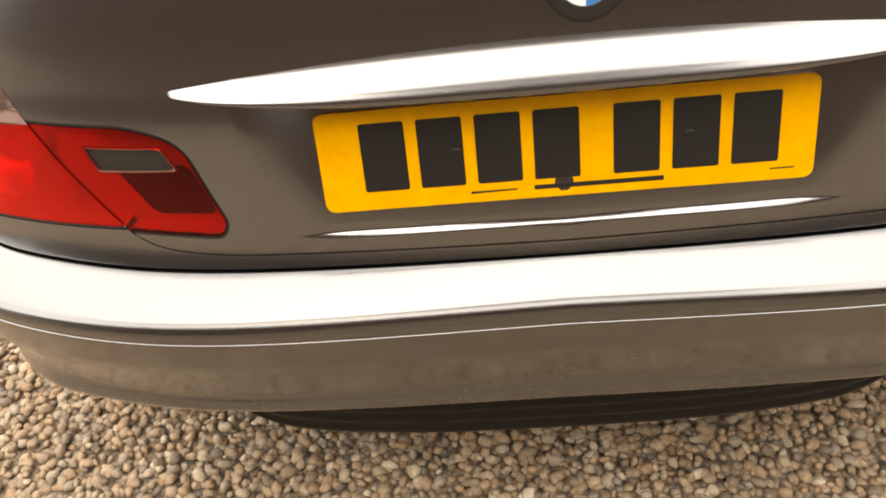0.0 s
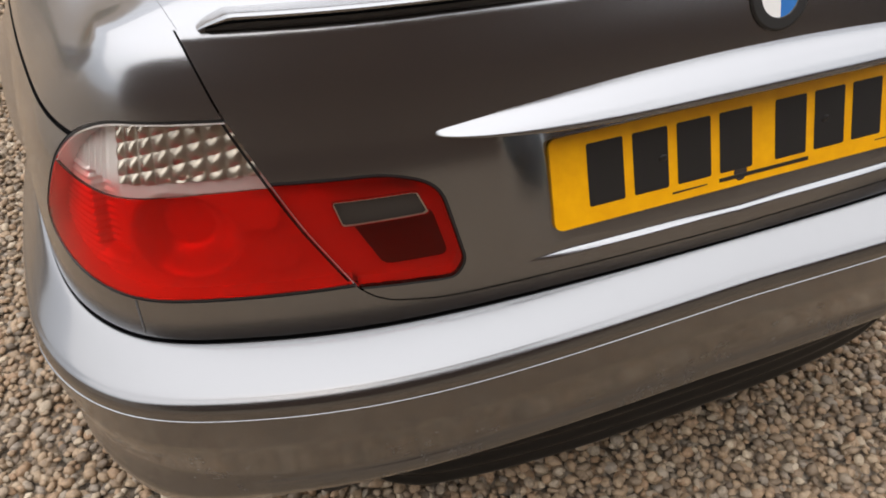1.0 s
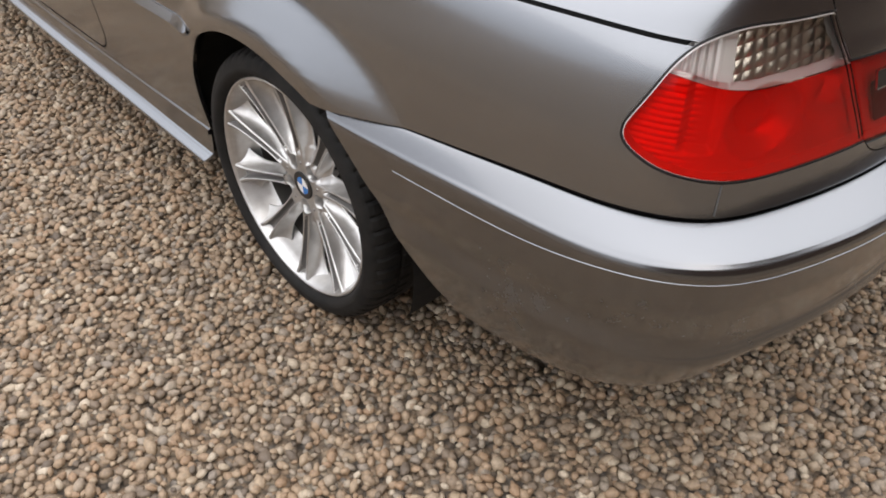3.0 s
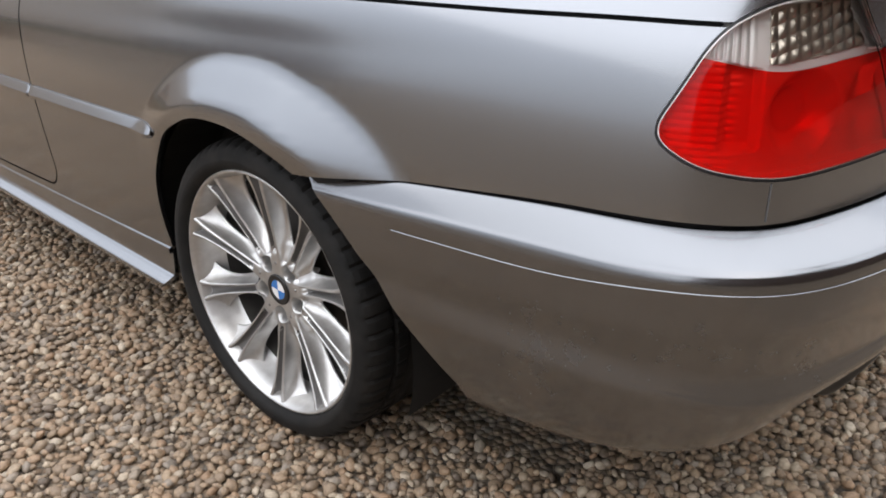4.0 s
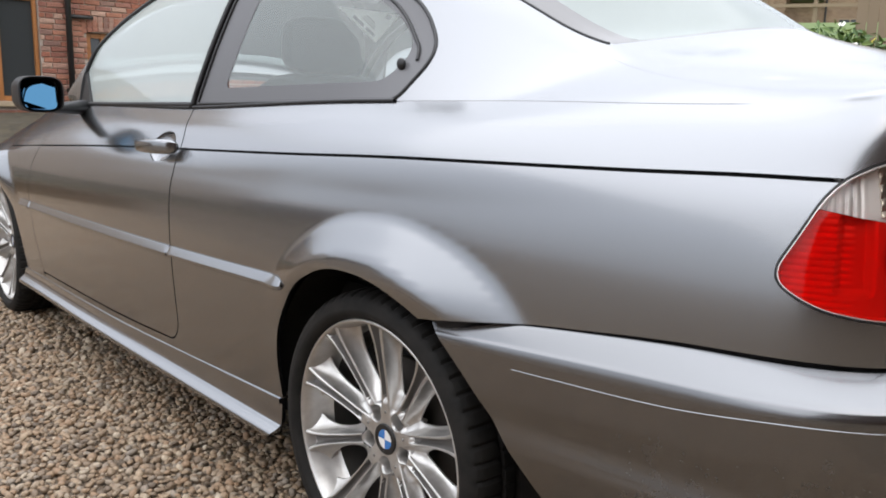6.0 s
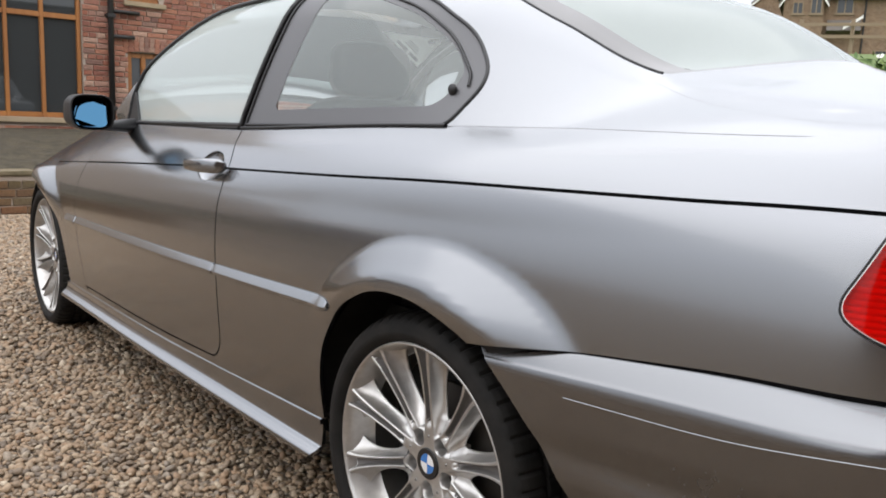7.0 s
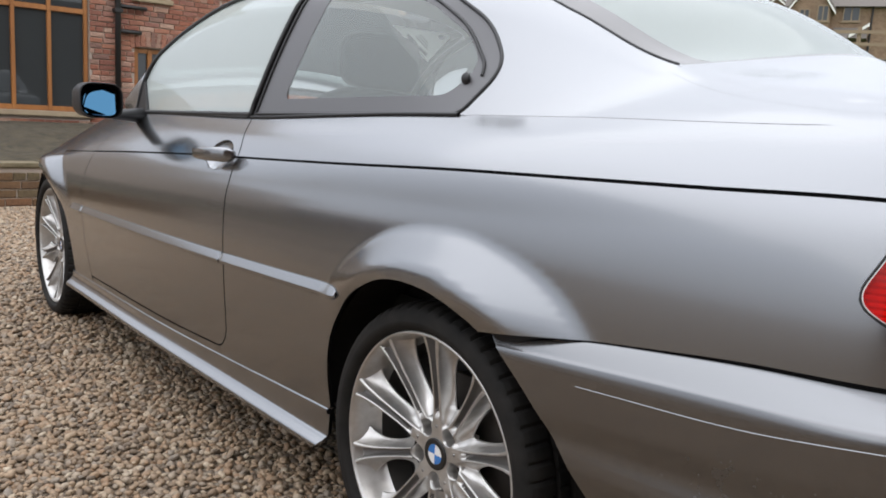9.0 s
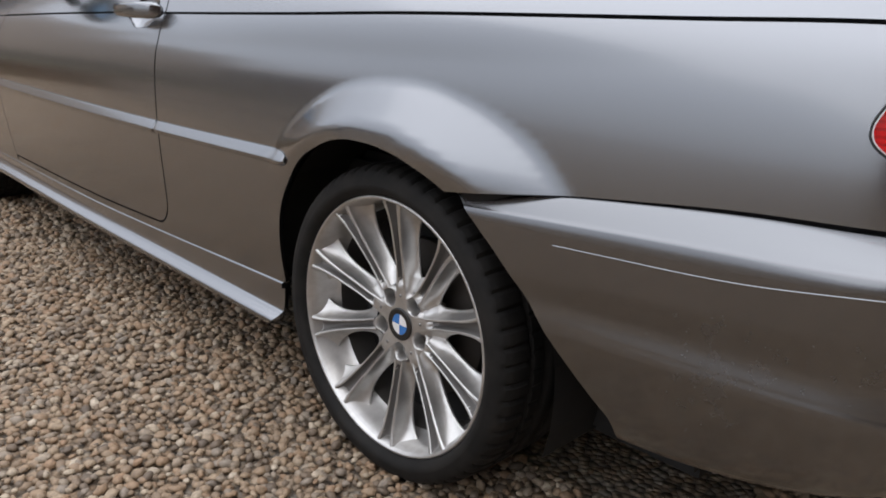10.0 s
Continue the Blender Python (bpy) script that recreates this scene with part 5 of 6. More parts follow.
def seat(x, y, width, name):
    bm = bmesh.new()
    box(bm, -width / 2, width / 2, -0.02, 0.50, 0.42, 0.60, 0.05)
    s = part(name, bm, LEATHER, car, "black leather seat with headrest")
    bm = bmesh.new()
    for c in ((0,) if width < 0.7 else (-0.28, 0.28)):
        cushion(bm, (c, -0.02, 0.82), (min(width, 0.52) / 2 + 0.02, 0.085, 0.34))
    bmesh.ops.transform(bm, matrix=Matrix.Translation((0, 0, 0.5)) @ pose(0, 0, 0, 12) @ Matrix.Translation((0, 0, -0.5)), verts=bm.verts)
    smooth(part("seat_back", bm, LEATHER, s))
    for k in ((0,) if width < 0.7 else (-0.3, 0.3)):
        bm = bmesh.new()
        cushion(bm, (k, -0.14, 1.225), (0.135, 0.055, 0.085))
        smooth(part("headrest", bm, LEATHER, s))
    s.location = (x, y, 0)
    return s


for x in (-0.36, 0.36):
    seat(x, 2.02, 0.50, "front_seat").location.z = -0.075
rear = seat(0.0, 1.16, 1.10, "rear_seat")
rear.location = (0, 1.16, -0.10)
bm = box(bmesh.new(), -0.68, 0.68, 2.72, 3.06, 0.70, 0.96, 0.05)
part("dashboard", bm, LEATHER, car, "dark dashboard")
bm = bmesh.new()
pts = [(0.36 + 0.18 * math.cos(a), 2.60 + 0.05 * math.sin(a), 0.90 + 0.17 * math.sin(a)) for a in np.linspace(0, 2 * math.pi, 28, endpoint=False)]
smooth(part("steering_wheel", loop_tube(pts, 0.014, 8), LEATHER, car))

# sales card hung by its long edge inside the windscreen
def card_slab(corners, y, deep):
    bm = bmesh.new()
    fr, bk = ([bm.verts.new((x, y + d, z)) for x, z in corners] for d in (0, deep))
    bm.faces.new(fr)
    bm.faces.new(bk[::-1])
    for k in range(len(fr)):
        bm.faces.new((fr[k], bk[k], bk[(k + 1) % len(fr)], fr[(k + 1) % len(fr)]))
    bmesh.ops.recalc_face_normals(bm, faces=bm.faces)
    return bm


card = tagged(part("sales_card", card_slab([(0.077, 1.334), (0.259, 1.212), (0.372, 1.318), (0.362, 1.330)], 2.412, 0.0015), CARD, None), "white paper sales card hanging inside the windscreen", "card")
ca, cb = Vector((0.182, -0.122)).normalized(), Vector((0.122, 0.182)).normalized()
for along, up, length, high in ((0.075, 0.010, 0.062, 0.013), (0.150, 0.010, 0.050, 0.013), (0.110, 0.036, 0.075, 0.004), (0.118, 0.046, 0.065, 0.004), (0.125, 0.056, 0.050, 0.004)):
    o = Vector((0.077, 1.334)) + ca * along + cb * up
    part("print_line", card_slab([tuple(o + ca * (length * i) + cb * (high * j)) for i, j in ((0, 0), (1, 0), (1, 1), (0, 1))], 2.4108, 0.0006), GREYTRIM, card)
bm = bmesh.new()
ellipsoid(bm, (0.325, 2.4115, 1.316), (0.017, 0.0008, 0.010), 20, 6)
part("printed_badge", bm, TRIM, card)

# door mirrors
for side in (-1, 1):
    bm = bmesh.new()
    cx, cy, cz = 0.924, 2.765, 0.982
    rings = []
    for dy, fx, fz in ((-0.070, 0.96, 0.96), (-0.076, 1.0, 1.0), (-0.062, 1.03, 1.04), (0.0, 1.02, 1.02), (0.04, 0.90, 0.88), (0.07, 0.66, 0.62), (0.085, 0.30, 0.3)):
        rings.append([bm.verts.new((side * (cx + 0.060 * fx * math.copysign(abs(math.cos(a)) ** 0.5, math.cos(a))), cy + dy + 0.03 * math.cos(a), cz + 0.058 * fz * math.copysign(abs(math.sin(a)) ** 0.55, math.sin(a)))) for a in [2 * math.pi * k / 32 for k in range(32)]])
    for a, b in zip(rings, rings[1:]):
        for k in range(32):
            bm.faces.new((a[k], a[(k + 1) % 32], b[(k + 1) % 32], b[k]))
    bm.faces.new(rings[-1])
    bmesh.ops.recalc_face_normals(bm, faces=bm.faces)
    housing = smooth(part("door_mirror", bm, TRIM, car, "dark door mirror with blue-tinted glass"))
    bm = bmesh.new()
    loop = [bm.verts.new((side * (cx + 0.006 + 0.046 * math.copysign(abs(math.cos(a)) ** 0.45, math.cos(a))), cy - 0.058 + 0.03 * math.cos(a) + 0.030 * math.sin(a), cz + 0.050 * math.copysign(abs(math.sin(a)) ** 0.5, math.sin(a)))) for a in [2 * math.pi * k / 32 for k in range(32)]]
    bm.faces.new(loop)
    part("mirror_glass", bm, MIRROR, housing, "blue-tinted mirror glass")
    bm = bmesh.new()
    loop = [bm.verts.new((side * (cx + 0.057 * math.copysign(abs(math.cos(a)) ** 0.5, math.cos(a))), cy - 0.026 + 0.03 * math.cos(a), cz + 0.056 * math.copysign(abs(math.sin(a)) ** 0.55, math.sin(a)))) for a in [2 * math.pi * k / 32 for k in range(32)]]
    bm.faces.new(loop)
    part("mirror_backing", bm, BLACK, housing)
    bm = bmesh.new()
    rings = []
    for k in range(6):
        t = k / 5
        c = Vector((side * (0.862 - 0.14 * t), 2.785 + 0.075 * t, 0.935 + 0.0 * t))
        rings.append([bm.verts.new(c + Vector((0, 0.040 * math.cos(a), (0.016 + 0.012 * t) * math.sin(a)))) for a in [2 * math.pi * j / 14 for j in range(14)]])
    for a, b in zip(rings, rings[1:]):
        for j in range(14):
            bm.faces.new((a[j], a[(j + 1) % 14], b[(j + 1) % 14], b[j]))
    bmesh.ops.recalc_face_normals(bm, faces=bm.faces)
    smooth(part("mirror_arm", bm, TRIM, housing))
    # sail behind the mirror
    tri = [(2.80, 0.935), (2.96, 0.925), (2.885, 1.06)]
    q = on_top([t[0] for t in tri], [t[1] for t in tri]) * (side, 1, 1) + np.array([side * 0.006, 0, 0])
    bm = bmesh.new()
    f = [bm.verts.new(v) for v in q]
    k = [bm.verts.new(v - np.array([side * 0.012, 0, 0])) for v in q]
    bm.faces.new(f)
    bm.faces.new(k[::-1])
    for i in range(3):
        bm.faces.new((f[i], f[(i + 1) % 3], k[(i + 1) % 3], k[i]))
    bmesh.ops.recalc_face_normals(bm, faces=bm.faces)
    part("mirror_sail", bm, TRIM, housing)
# bonnet: from the screen's foot to the nose, and the bumper that closes the front
def hood(s, q):
    f = skin(s, np.full(len(s), float(SV)))
    return np.stack([f[:, 0] * (1 - q), f[:, 1] + (np.minimum(f[:, 1], 4.10) - f[:, 1]) * q, f[:, 2] + 0.048 * (1 - (1 - q) ** 2) * np.clip((4.2 - f[:, 1]) / 0.4, 0.1, 1)], -1)


for side in (-1, 1):
    trimmed("bonnet", hood, fine(s_at(3.0), _ds[17], 0.04), fine(0, 1, 0.06), [], PAINT, car, "grey bonnet", side, lip=0)
trimmed("front_bumper", both(skin), np.r_[fine(-_ds[17], -_ds[15], 0.03)], fine(0, SV, 0.2), [], PAINT, car, "grey front bumper", lip=0)
trimmed("front_bumper", skin, fine(_ds[15], _ds[17], 0.03), fine(0, SV, 0.2), [], PAINT, car, lip=0)

# ---- wheels ----
def alloy_wheel():
    """Left-hand wheel about the origin, outer face towards -x."""
    w = thing("wheel", "", "")
    # tyre: sidewall, shoulder blocks cut by cross grooves, ribbed tread
    n = 300
    prof = [(0.2560, -0.100), (0.2590, -0.112), (0.2630, -0.120), (0.270, -0.1260), (0.279, -0.1285), (0.281, -0.1278), (0.290, -0.126), (0.300, -0.122), (0.3075, -0.115), (0.3125, -0.105), (0.3145, -0.096), (0.316, -0.080),
            (0.3165, -0.066), (0.309, -0.064), (0.309, -0.056), (0.3175, -0.054), (0.318, -0.030), (0.3105, -0.028), (0.3105, -0.018), (0.318, -0.016), (0.318, 0.016), (0.3105, 0.018), (0.3105, 0.028), (0.318, 0.030), (0.3175, 0.08), (0.300, 0.122), (0.24, 0.115)]
    bm = bmesh.new()
    rings = []
    for j, (r, d) in enumerate(prof):
        ring = []
        for k in range(n):
            a = 2 * math.pi * k / n
            cutk = (k % 5 == 0) and 8 <= j <= 12
            cut2 = (k % 5 == 3) and 15 <= j <= 16
            ring.append(bm.verts.new((d, (r - (0.006 if cutk else 0) - (0.004 if cut2 else 0)) * math.cos(a), (r - (0.006 if cutk else 0) - (0.004 if cut2 else 0)) * math.sin(a))))
        rings.append(ring)
    for a, b in zip(rings, rings[1:]):
        for k in range(n):
            bm.faces.new((a[k], a[(k + 1) % n], b[(k + 1) % n], b[k]))
    bmesh.ops.recalc_face_normals(bm, faces=bm.faces)
    for f in bm.faces:
        f.smooth = max(v.co.x for v in f.verts) < -0.112 or min(v.co.x for v in f.verts) > -0.05
    part("tyre", bm, RUBBER, w, "black low-profile tyre")
    # rim lip and barrel
    bm = lathe([(0.2495, -0.105), (0.246, -0.099), (0.242, -0.080), (0.236, -0.056), (0.230, -0.046), (0.228, -0.044)], 120)
    smooth(part("rim_dish", bm, ALLOY, w))
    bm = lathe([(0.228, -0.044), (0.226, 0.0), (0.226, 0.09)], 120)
    smooth(part("rim_barrel", bm, BARREL, w, "dusty silver rim barrel, colour darkened for shade"))
    bm = lathe([(0.2580, -0.103), (0.2590, -0.1125), (0.2565, -0.1155), (0.2525, -0.1145), (0.2485, -0.103)], 120)
    smooth(part("rim_lip", bm, ALLOY, w))

    # spokes: twin ridges with a deep hollow between, sinking from the lip towards the hub
    FACE = gentle((0.0, -0.0755), (0.036, -0.0760), (0.06, -0.0775), (0.085, -0.0795), (0.12, -0.0835), (0.17, -0.0920), (0.21, -0.1000), (0.2525, -0.1105))
    HALF = gentle((0.05, 0.0165), (0.075, 0.0132), (0.10, 0.0115), (0.15, 0.0118), (0.20, 0.0145), (0.23, 0.0190), (0.2525, 0.0262))
    WINDOW_R, WINDOW_L, PITCH = 0.173, 0.071, math.tan(math.radians(18))

    def flank_width(r, half):
        """What the rounded opening between two spokes leaves of the web on either side."""
        room = r * PITCH - half
        t = min(1, abs(r - WINDOW_R) / WINDOW_L)
        return room + 0.0004 - 0.78 * room * (1 - t ** 2.2) ** 0.5

    SINK = curve((0.055, 0.003), (0.075, 0.009), (0.09, 0.016), (0.11, 0.024), (0.17, 0.031), (0.225, 0.033), (0.2535, 0.032))
    for k in range(10):
        ang = math.radians(198 + 36 * k)
        bm = bmesh.new()
        rows = []
        for r in np.linspace(0.0765 if k % 2 == 0 else 0.052, 0.2535, 30):
            half, fx = float(HALF(r)), float(FACE(r)) - 0.0006
            g = 0.020 * min(1, max(0, (r - 0.080) / 0.02)) * min(1, max(0, (0.256 - r) / 0.010))
            sec = [(-half, fx + 0.0035), (-half * 0.92, fx + 0.0006), (-half * 0.78, fx), (-half * 0.62, fx + 0.0008), (-half * 0.54, fx + g * 0.75), (-half * 0.34, fx + g), (half * 0.34, fx + g), (half * 0.54, fx + g * 0.75),
                   (half * 0.62, fx + 0.0008), (half * 0.78, fx), (half * 0.92, fx + 0.0006), (half, fx + 0.0035)]
            rows.append([bm.verts.new((d, r * math.cos(ang) - o * math.sin(ang), r * math.sin(ang) + o * math.cos(ang))) for o, d in sec])
        for a, b in zip(rows, rows[1:]):
            for j in range(len(a) - 1):
                bm.faces.new((a[j], a[j + 1], b[j + 1], b[j]))
        bmesh.ops.recalc_face_normals(bm, faces=bm.faces)
        spoke = smooth(part("spoke", bm, ALLOY, w))
        # brake-dust grey in the hollow between the ridges, its shade painted in too
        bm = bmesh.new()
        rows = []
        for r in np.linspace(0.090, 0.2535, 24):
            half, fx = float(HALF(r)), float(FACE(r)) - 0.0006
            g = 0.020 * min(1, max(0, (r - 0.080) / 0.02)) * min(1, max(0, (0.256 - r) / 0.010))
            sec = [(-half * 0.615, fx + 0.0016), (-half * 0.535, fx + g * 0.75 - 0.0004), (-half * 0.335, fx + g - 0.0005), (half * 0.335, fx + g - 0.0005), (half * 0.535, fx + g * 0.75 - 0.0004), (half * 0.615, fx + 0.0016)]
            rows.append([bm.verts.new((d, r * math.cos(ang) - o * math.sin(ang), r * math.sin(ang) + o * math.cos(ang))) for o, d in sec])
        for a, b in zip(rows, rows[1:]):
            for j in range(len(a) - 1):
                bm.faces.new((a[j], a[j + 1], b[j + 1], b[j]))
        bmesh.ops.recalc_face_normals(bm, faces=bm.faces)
        smooth(part("groove", bm, DUSTSHADE, spoke, "dusty hollow between the ridges, shade put into its colour"))
        # deep scooped flanks that round off into hub and rim
        for hand in (-1, 1):
            bm = bmesh.new()
            rows = []
            for r in np.linspace(0.0765 if k % 2 == 0 else 0.055, 0.2535, 60):
                half, fx = float(HALF(r)), float(FACE(r)) + 0.0029
                wide = flank_width(r, half)
                sec = [(half + wide * q ** 1.8, fx + float(SINK(r)) * (1 - (1 - q) ** 1.5)) for q in np.linspace(0, 1, 12)]
                sec += [(sec[-1][0] + 0.0008, sec[-1][1] + 0.0015), (sec[-1][0] + 0.0010, sec[-1][1] + 0.004)]
                rows.append([bm.verts.new((d, r * math.cos(ang) - hand * o * math.sin(ang), r * math.sin(ang) + hand * o * math.cos(ang))) for o, d in sec])
            for a, b in zip(rows, rows[1:]):
                for j in range(len(a) - 1):
                    bm.faces.new((a[j], a[j + 1], b[j + 1], b[j]))
            bmesh.ops.recalc_face_normals(bm, faces=bm.faces)
            smooth(part("spoke_flank", bm, ALLOY, w))
    # dished hub with five sunk bolt pockets
    bm = bmesh.new()
    pockets = [math.radians(198 + 72 * k) for k in range(5)]
    rings = []
    for r in np.linspace(0.026, 0.090, 50):
        ring = []
        for k in range(300):
            a = 2 * math.pi * k / 300
            y, z = r * math.cos(a), r * math.sin(a)
            near_p = min(math.hypot(y - 0.0575 * math.cos(p), z - 0.0575 * math.sin(p)) for p in pockets)
            t = min(1, max(0, (0.0185 - near_p) / 0.0035))
            d = float(FACE(r)) + 0.028 * t * t * (3 - 2 * t) + 22 * max(0, r - 0.066 - 0.011 * math.cos(10 * (a - math.radians(198)))) ** 2 / 0.5
            ring.append(bm.verts.new((d, y, z)))
        rings.append(ring)
    for a, b in zip(rings, rings[1:]):
        for k in range(300):
            bm.faces.new((a[k], a[(k + 1) % 300], b[(k + 1) % 300], b[k]))
    bmesh.ops.recalc_face_normals(bm, faces=bm.faces)
    smooth(part("hub", bm, ALLOY, w))
    for k in range(5):
        cy, cz = 0.0575 * math.cos(pockets[k]), 0.0575 * math.sin(pockets[k])
        bm = lathe([(0.0095, -0.0460), (0.0095, -0.0560), (0.0075, -0.0580), (0.0, -0.0585)], 6)
        bmesh.ops.translate(bm, vec=(0, cy, cz), verts=bm.verts)
        part("wheel_bolt", bm, IRON, w, "dark hexagon wheel bolt")
        a2 = pockets[k] + math.radians(36)
        bm = bmesh.new()
        ellipsoid(bm, (-0.0785, 0.060 * math.cos(a2), 0.060 * math.sin(a2)), (0.002, 0.0035, 0.0035), 10, 6)
        smooth(part("rivet", bm, STEEL, w))
    roundel(w, (-0.0762, 0, 0), (0, -1, 0), (0, 0, 1), (-1, 0, 0), 0.033)
    bm = lathe([(0.05, -0.012), (0.158, -0.012), (0.160, -0.010), (0.160, 0.005), (0.05, 0.005)], 60)
    smooth(part("brake_disc", bm, IRON, w, "worn brake disc"))
    bm = box(bmesh.new(), -0.035, 0.06, 0.06, 0.165, -0.085, 0.085, 0.02)
    part("brake_caliper", bm, TRIM, w)
    bm = lathe([(0.227, 0.02), (0.03, 0.02)], 40)
    part("dust_shield", bm, BLACK, w)
    return w


wheel = alloy_wheel()
wheel.parent = car
for key in ("category",):
    if key in wheel:
        del wheel[key]
tagged(wheel, "silver alloy wheel with ten twin-ridged spokes")
wheel.location = (-0.742, HUB_R[0], 0.316)
for x, hub, turn in ((-0.702, HUB_F, 0), (0.742, HUB_R, 180), (0.702, HUB_F, 180)):
    copy_thing(wheel, pose(x, hub[0], 0.316, 0, 0, turn - (3 if hub is HUB_F else 0)))

# ---- ground: gravel drive ----
bm = bmesh.new()
bmesh.ops.create_grid(bm, x_segments=1, y_segments=1, size=400)
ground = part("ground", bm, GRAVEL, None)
tagged(ground, "buff and brown pebble gravel drive", "ground", kind="structure")


def pebbles(name, x0, x1, y0, y1, pitch, small, large, seed, keep):
    """Loose stones laid on a jittered lattice, each a dented ellipsoid."""
    rng = np.random.default_rng(seed)
    octa = [(1, 0, 0), (-1, 0, 0), (0, 1, 0), (0, -1, 0), (0, 0, 1), (0, 0, -1)]
    tris = [(0, 2, 4), (2, 1, 4), (1, 3, 4), (3, 0, 4), (2, 0, 5), (1, 2, 5), (3, 1, 5), (0, 3, 5)]
    dirs, mids, faces = [np.array(o, float) for o in octa], {}, []

    def mid(a, b):
        key = (min(a, b), max(a, b))
        if key not in mids:
            v = dirs[a] + dirs[b]
            dirs.append(v / np.linalg.norm(v))
            mids[key] = len(dirs) - 1
        return mids[key]
    for a, b, c in tris:
        ab, bc, ca = mid(a, b), mid(b, c), mid(c, a)
        faces += [(a, ab, ca), (ab, b, bc), (ca, bc, c), (ab, bc, ca)]
    D, F = np.array(dirs), np.array(faces)
    gx, gy = np.meshgrid(np.arange(x0, x1, pitch), np.arange(y0, y1, pitch))
    c = np.stack([gx.ravel(), gy.ravel()], -1) + rng.uniform(-0.5, 0.5, (gx.size, 2)) * pitch
    c = c[keep(c[:, 0], c[:, 1])]
    n = len(c)
    r = small + (large - small) * rng.random(n) ** 1.7
    axes = np.stack([r * rng.uniform(0.95, 1.35, n), r * rng.uniform(0.72, 1.0, n), r * rng.uniform(0.5, 0.8, n)], -1)
    V = D[None] * axes[:, None] * (1 + rng.normal(0, 0.11, (n, len(D), 1)))
    tilt, yaw = rng.normal(0, 0.35, n), rng.uniform(0, 2 * np.pi, n)
    ct, st, cy, sy = np.cos(tilt), np.sin(tilt), np.cos(yaw), np.sin(yaw)
    x, z = V[..., 0] * ct[:, None] - V[..., 2] * st[:, None], V[..., 0] * st[:, None] + V[..., 2] * ct[:, None]
    y = V[..., 1]
    X, Y = x * cy[:, None] - y * sy[:, None], x * sy[:, None] + y * cy[:, None]
    W = np.stack([X + c[:, :1], Y + c[:, 1:], z + rng.uniform(-0.003, 0.010, n)[:, None]], -1).reshape(-1, 3)
    T = (F[None] + (np.arange(n) * len(D))[:, None, None]).reshape(-1, 3)
    me = bpy.data.meshes.new(name)
    me.vertices.add(len(W))
    me.vertices.foreach_set("co", W.ravel())
    me.loops.add(T.size)
    me.loops.foreach_set("vertex_index", T.ravel().astype(np.int32))
    me.polygons.add(len(T))
    me.polygons.foreach_set("loop_start", (np.arange(len(T)) * 3).astype(np.int32))
    me.polygons.foreach_set("use_smooth", np.ones(len(T), bool))
    me.update()
    me.validate()
    me.materials.append(PEBBLE)
    return tagged(new(name, me), "rounded buff, brown and grey pebbles of the drive", "gravel", kind="stuff")


clear_of_car = lambda x, y: (x < -0.60) | (y < 0.45) | (x > 0.9)
pebbles("gravel", -3.0, 1.25, -0.75, 2.9, 0.0168, 0.0074, 0.0152, 3, clear_of_car)
pebbles("gravel", -2.9, 0.3, 2.9, 7.45, 0.023, 0.010, 0.017, 4, lambda x, y: (x < -0.60) | (y > 4.4))

# ---- brick barn beyond the drive ----
BARN_Y = 12.0


def brick_courses(x0, x1, z0, z1, holes, length=0.225, course=0.075, seed=5):
    """Places (x, z, length) of the bricks of a wall face with openings left free."""
    rng = random.Random(seed)
    out = []
    rows = int((z1 - z0) / course)
    for j in range(rows):
        z = z0 + (j + 0.5) * course
        x = x0 - rng.uniform(0, length)
        while x < x1:
            ln = length * (0.5 if (j % 4 == 3) else 1.0) * rng.uniform(0.94, 1.05)
            a, b = max(x, x0), min(x + ln, x1)
            for h0, h1, g0, g1 in holes:
                if g0 - 0.02 < z < g1 + 0.02:
                    if a >= h0 and b <= h1:
                        a = b
                    elif a < h0 < b:
                        b = h0
                    elif a < h1 < b:
                        a = h1
            if b - a > 0.04:
                out.append((a, b, z))
            x += ln
    return out


WINDOWS = [(-1.42, 1.955, 0.74, 4.4), (2.585, 3.06, 0.80, 1.72), (2.56, 3.12, 2.44, 3.3)]
bm = bmesh.new()
# stretch left of x = -1.9 is unseen, added to darken the door's reflection
for x0, x1, z0, z1 in ((-7, -1.9, 0, 2.9), (-1.9, -1.42, 0, 6), (-1.42, 1.955, 0, 0.74), (-1.42, 1.955, 4.4, 6), (1.955, 2.585, 0, 6), (2.585, 3.06, 0, 0.80), (2.585, 3.06, 1.72, 2.44), (2.56, 3.12, 3.3, 6), (3.06, 10, 0, 3.3), (3.12, 10, 3.3, 6)):
    box(bm, x0, x1, BARN_Y + 0.012, BARN_Y + 0.32, z0, z1)
barn = tagged(part("wall_barn", bm, MORTAR, None), "old red brick barn wall with lime mortar", "wall", kind="structure")


def brick_mesh(length, high, deep, seed):
    rng = random.Random(seed)
    bm = box(bmesh.new(), -length / 2, length / 2, -deep, deep, -high / 2, high / 2)
    es = [e for e in bm.edges if all(v.co.y < 0 for v in e.verts)]
    bmesh.ops.bevel(bm, geom=es, offset=0.006, segments=1, affect="EDGES")
    for v in bm.verts:
        v.co += Vector((rng.uniform(-1, 1), rng.uniform(-1, 1), rng.uniform(-1, 1))) * 0.0025
    me = bpy.data.meshes.new("brick")
    bm.to_mesh(me)
    bm.free()
    return me


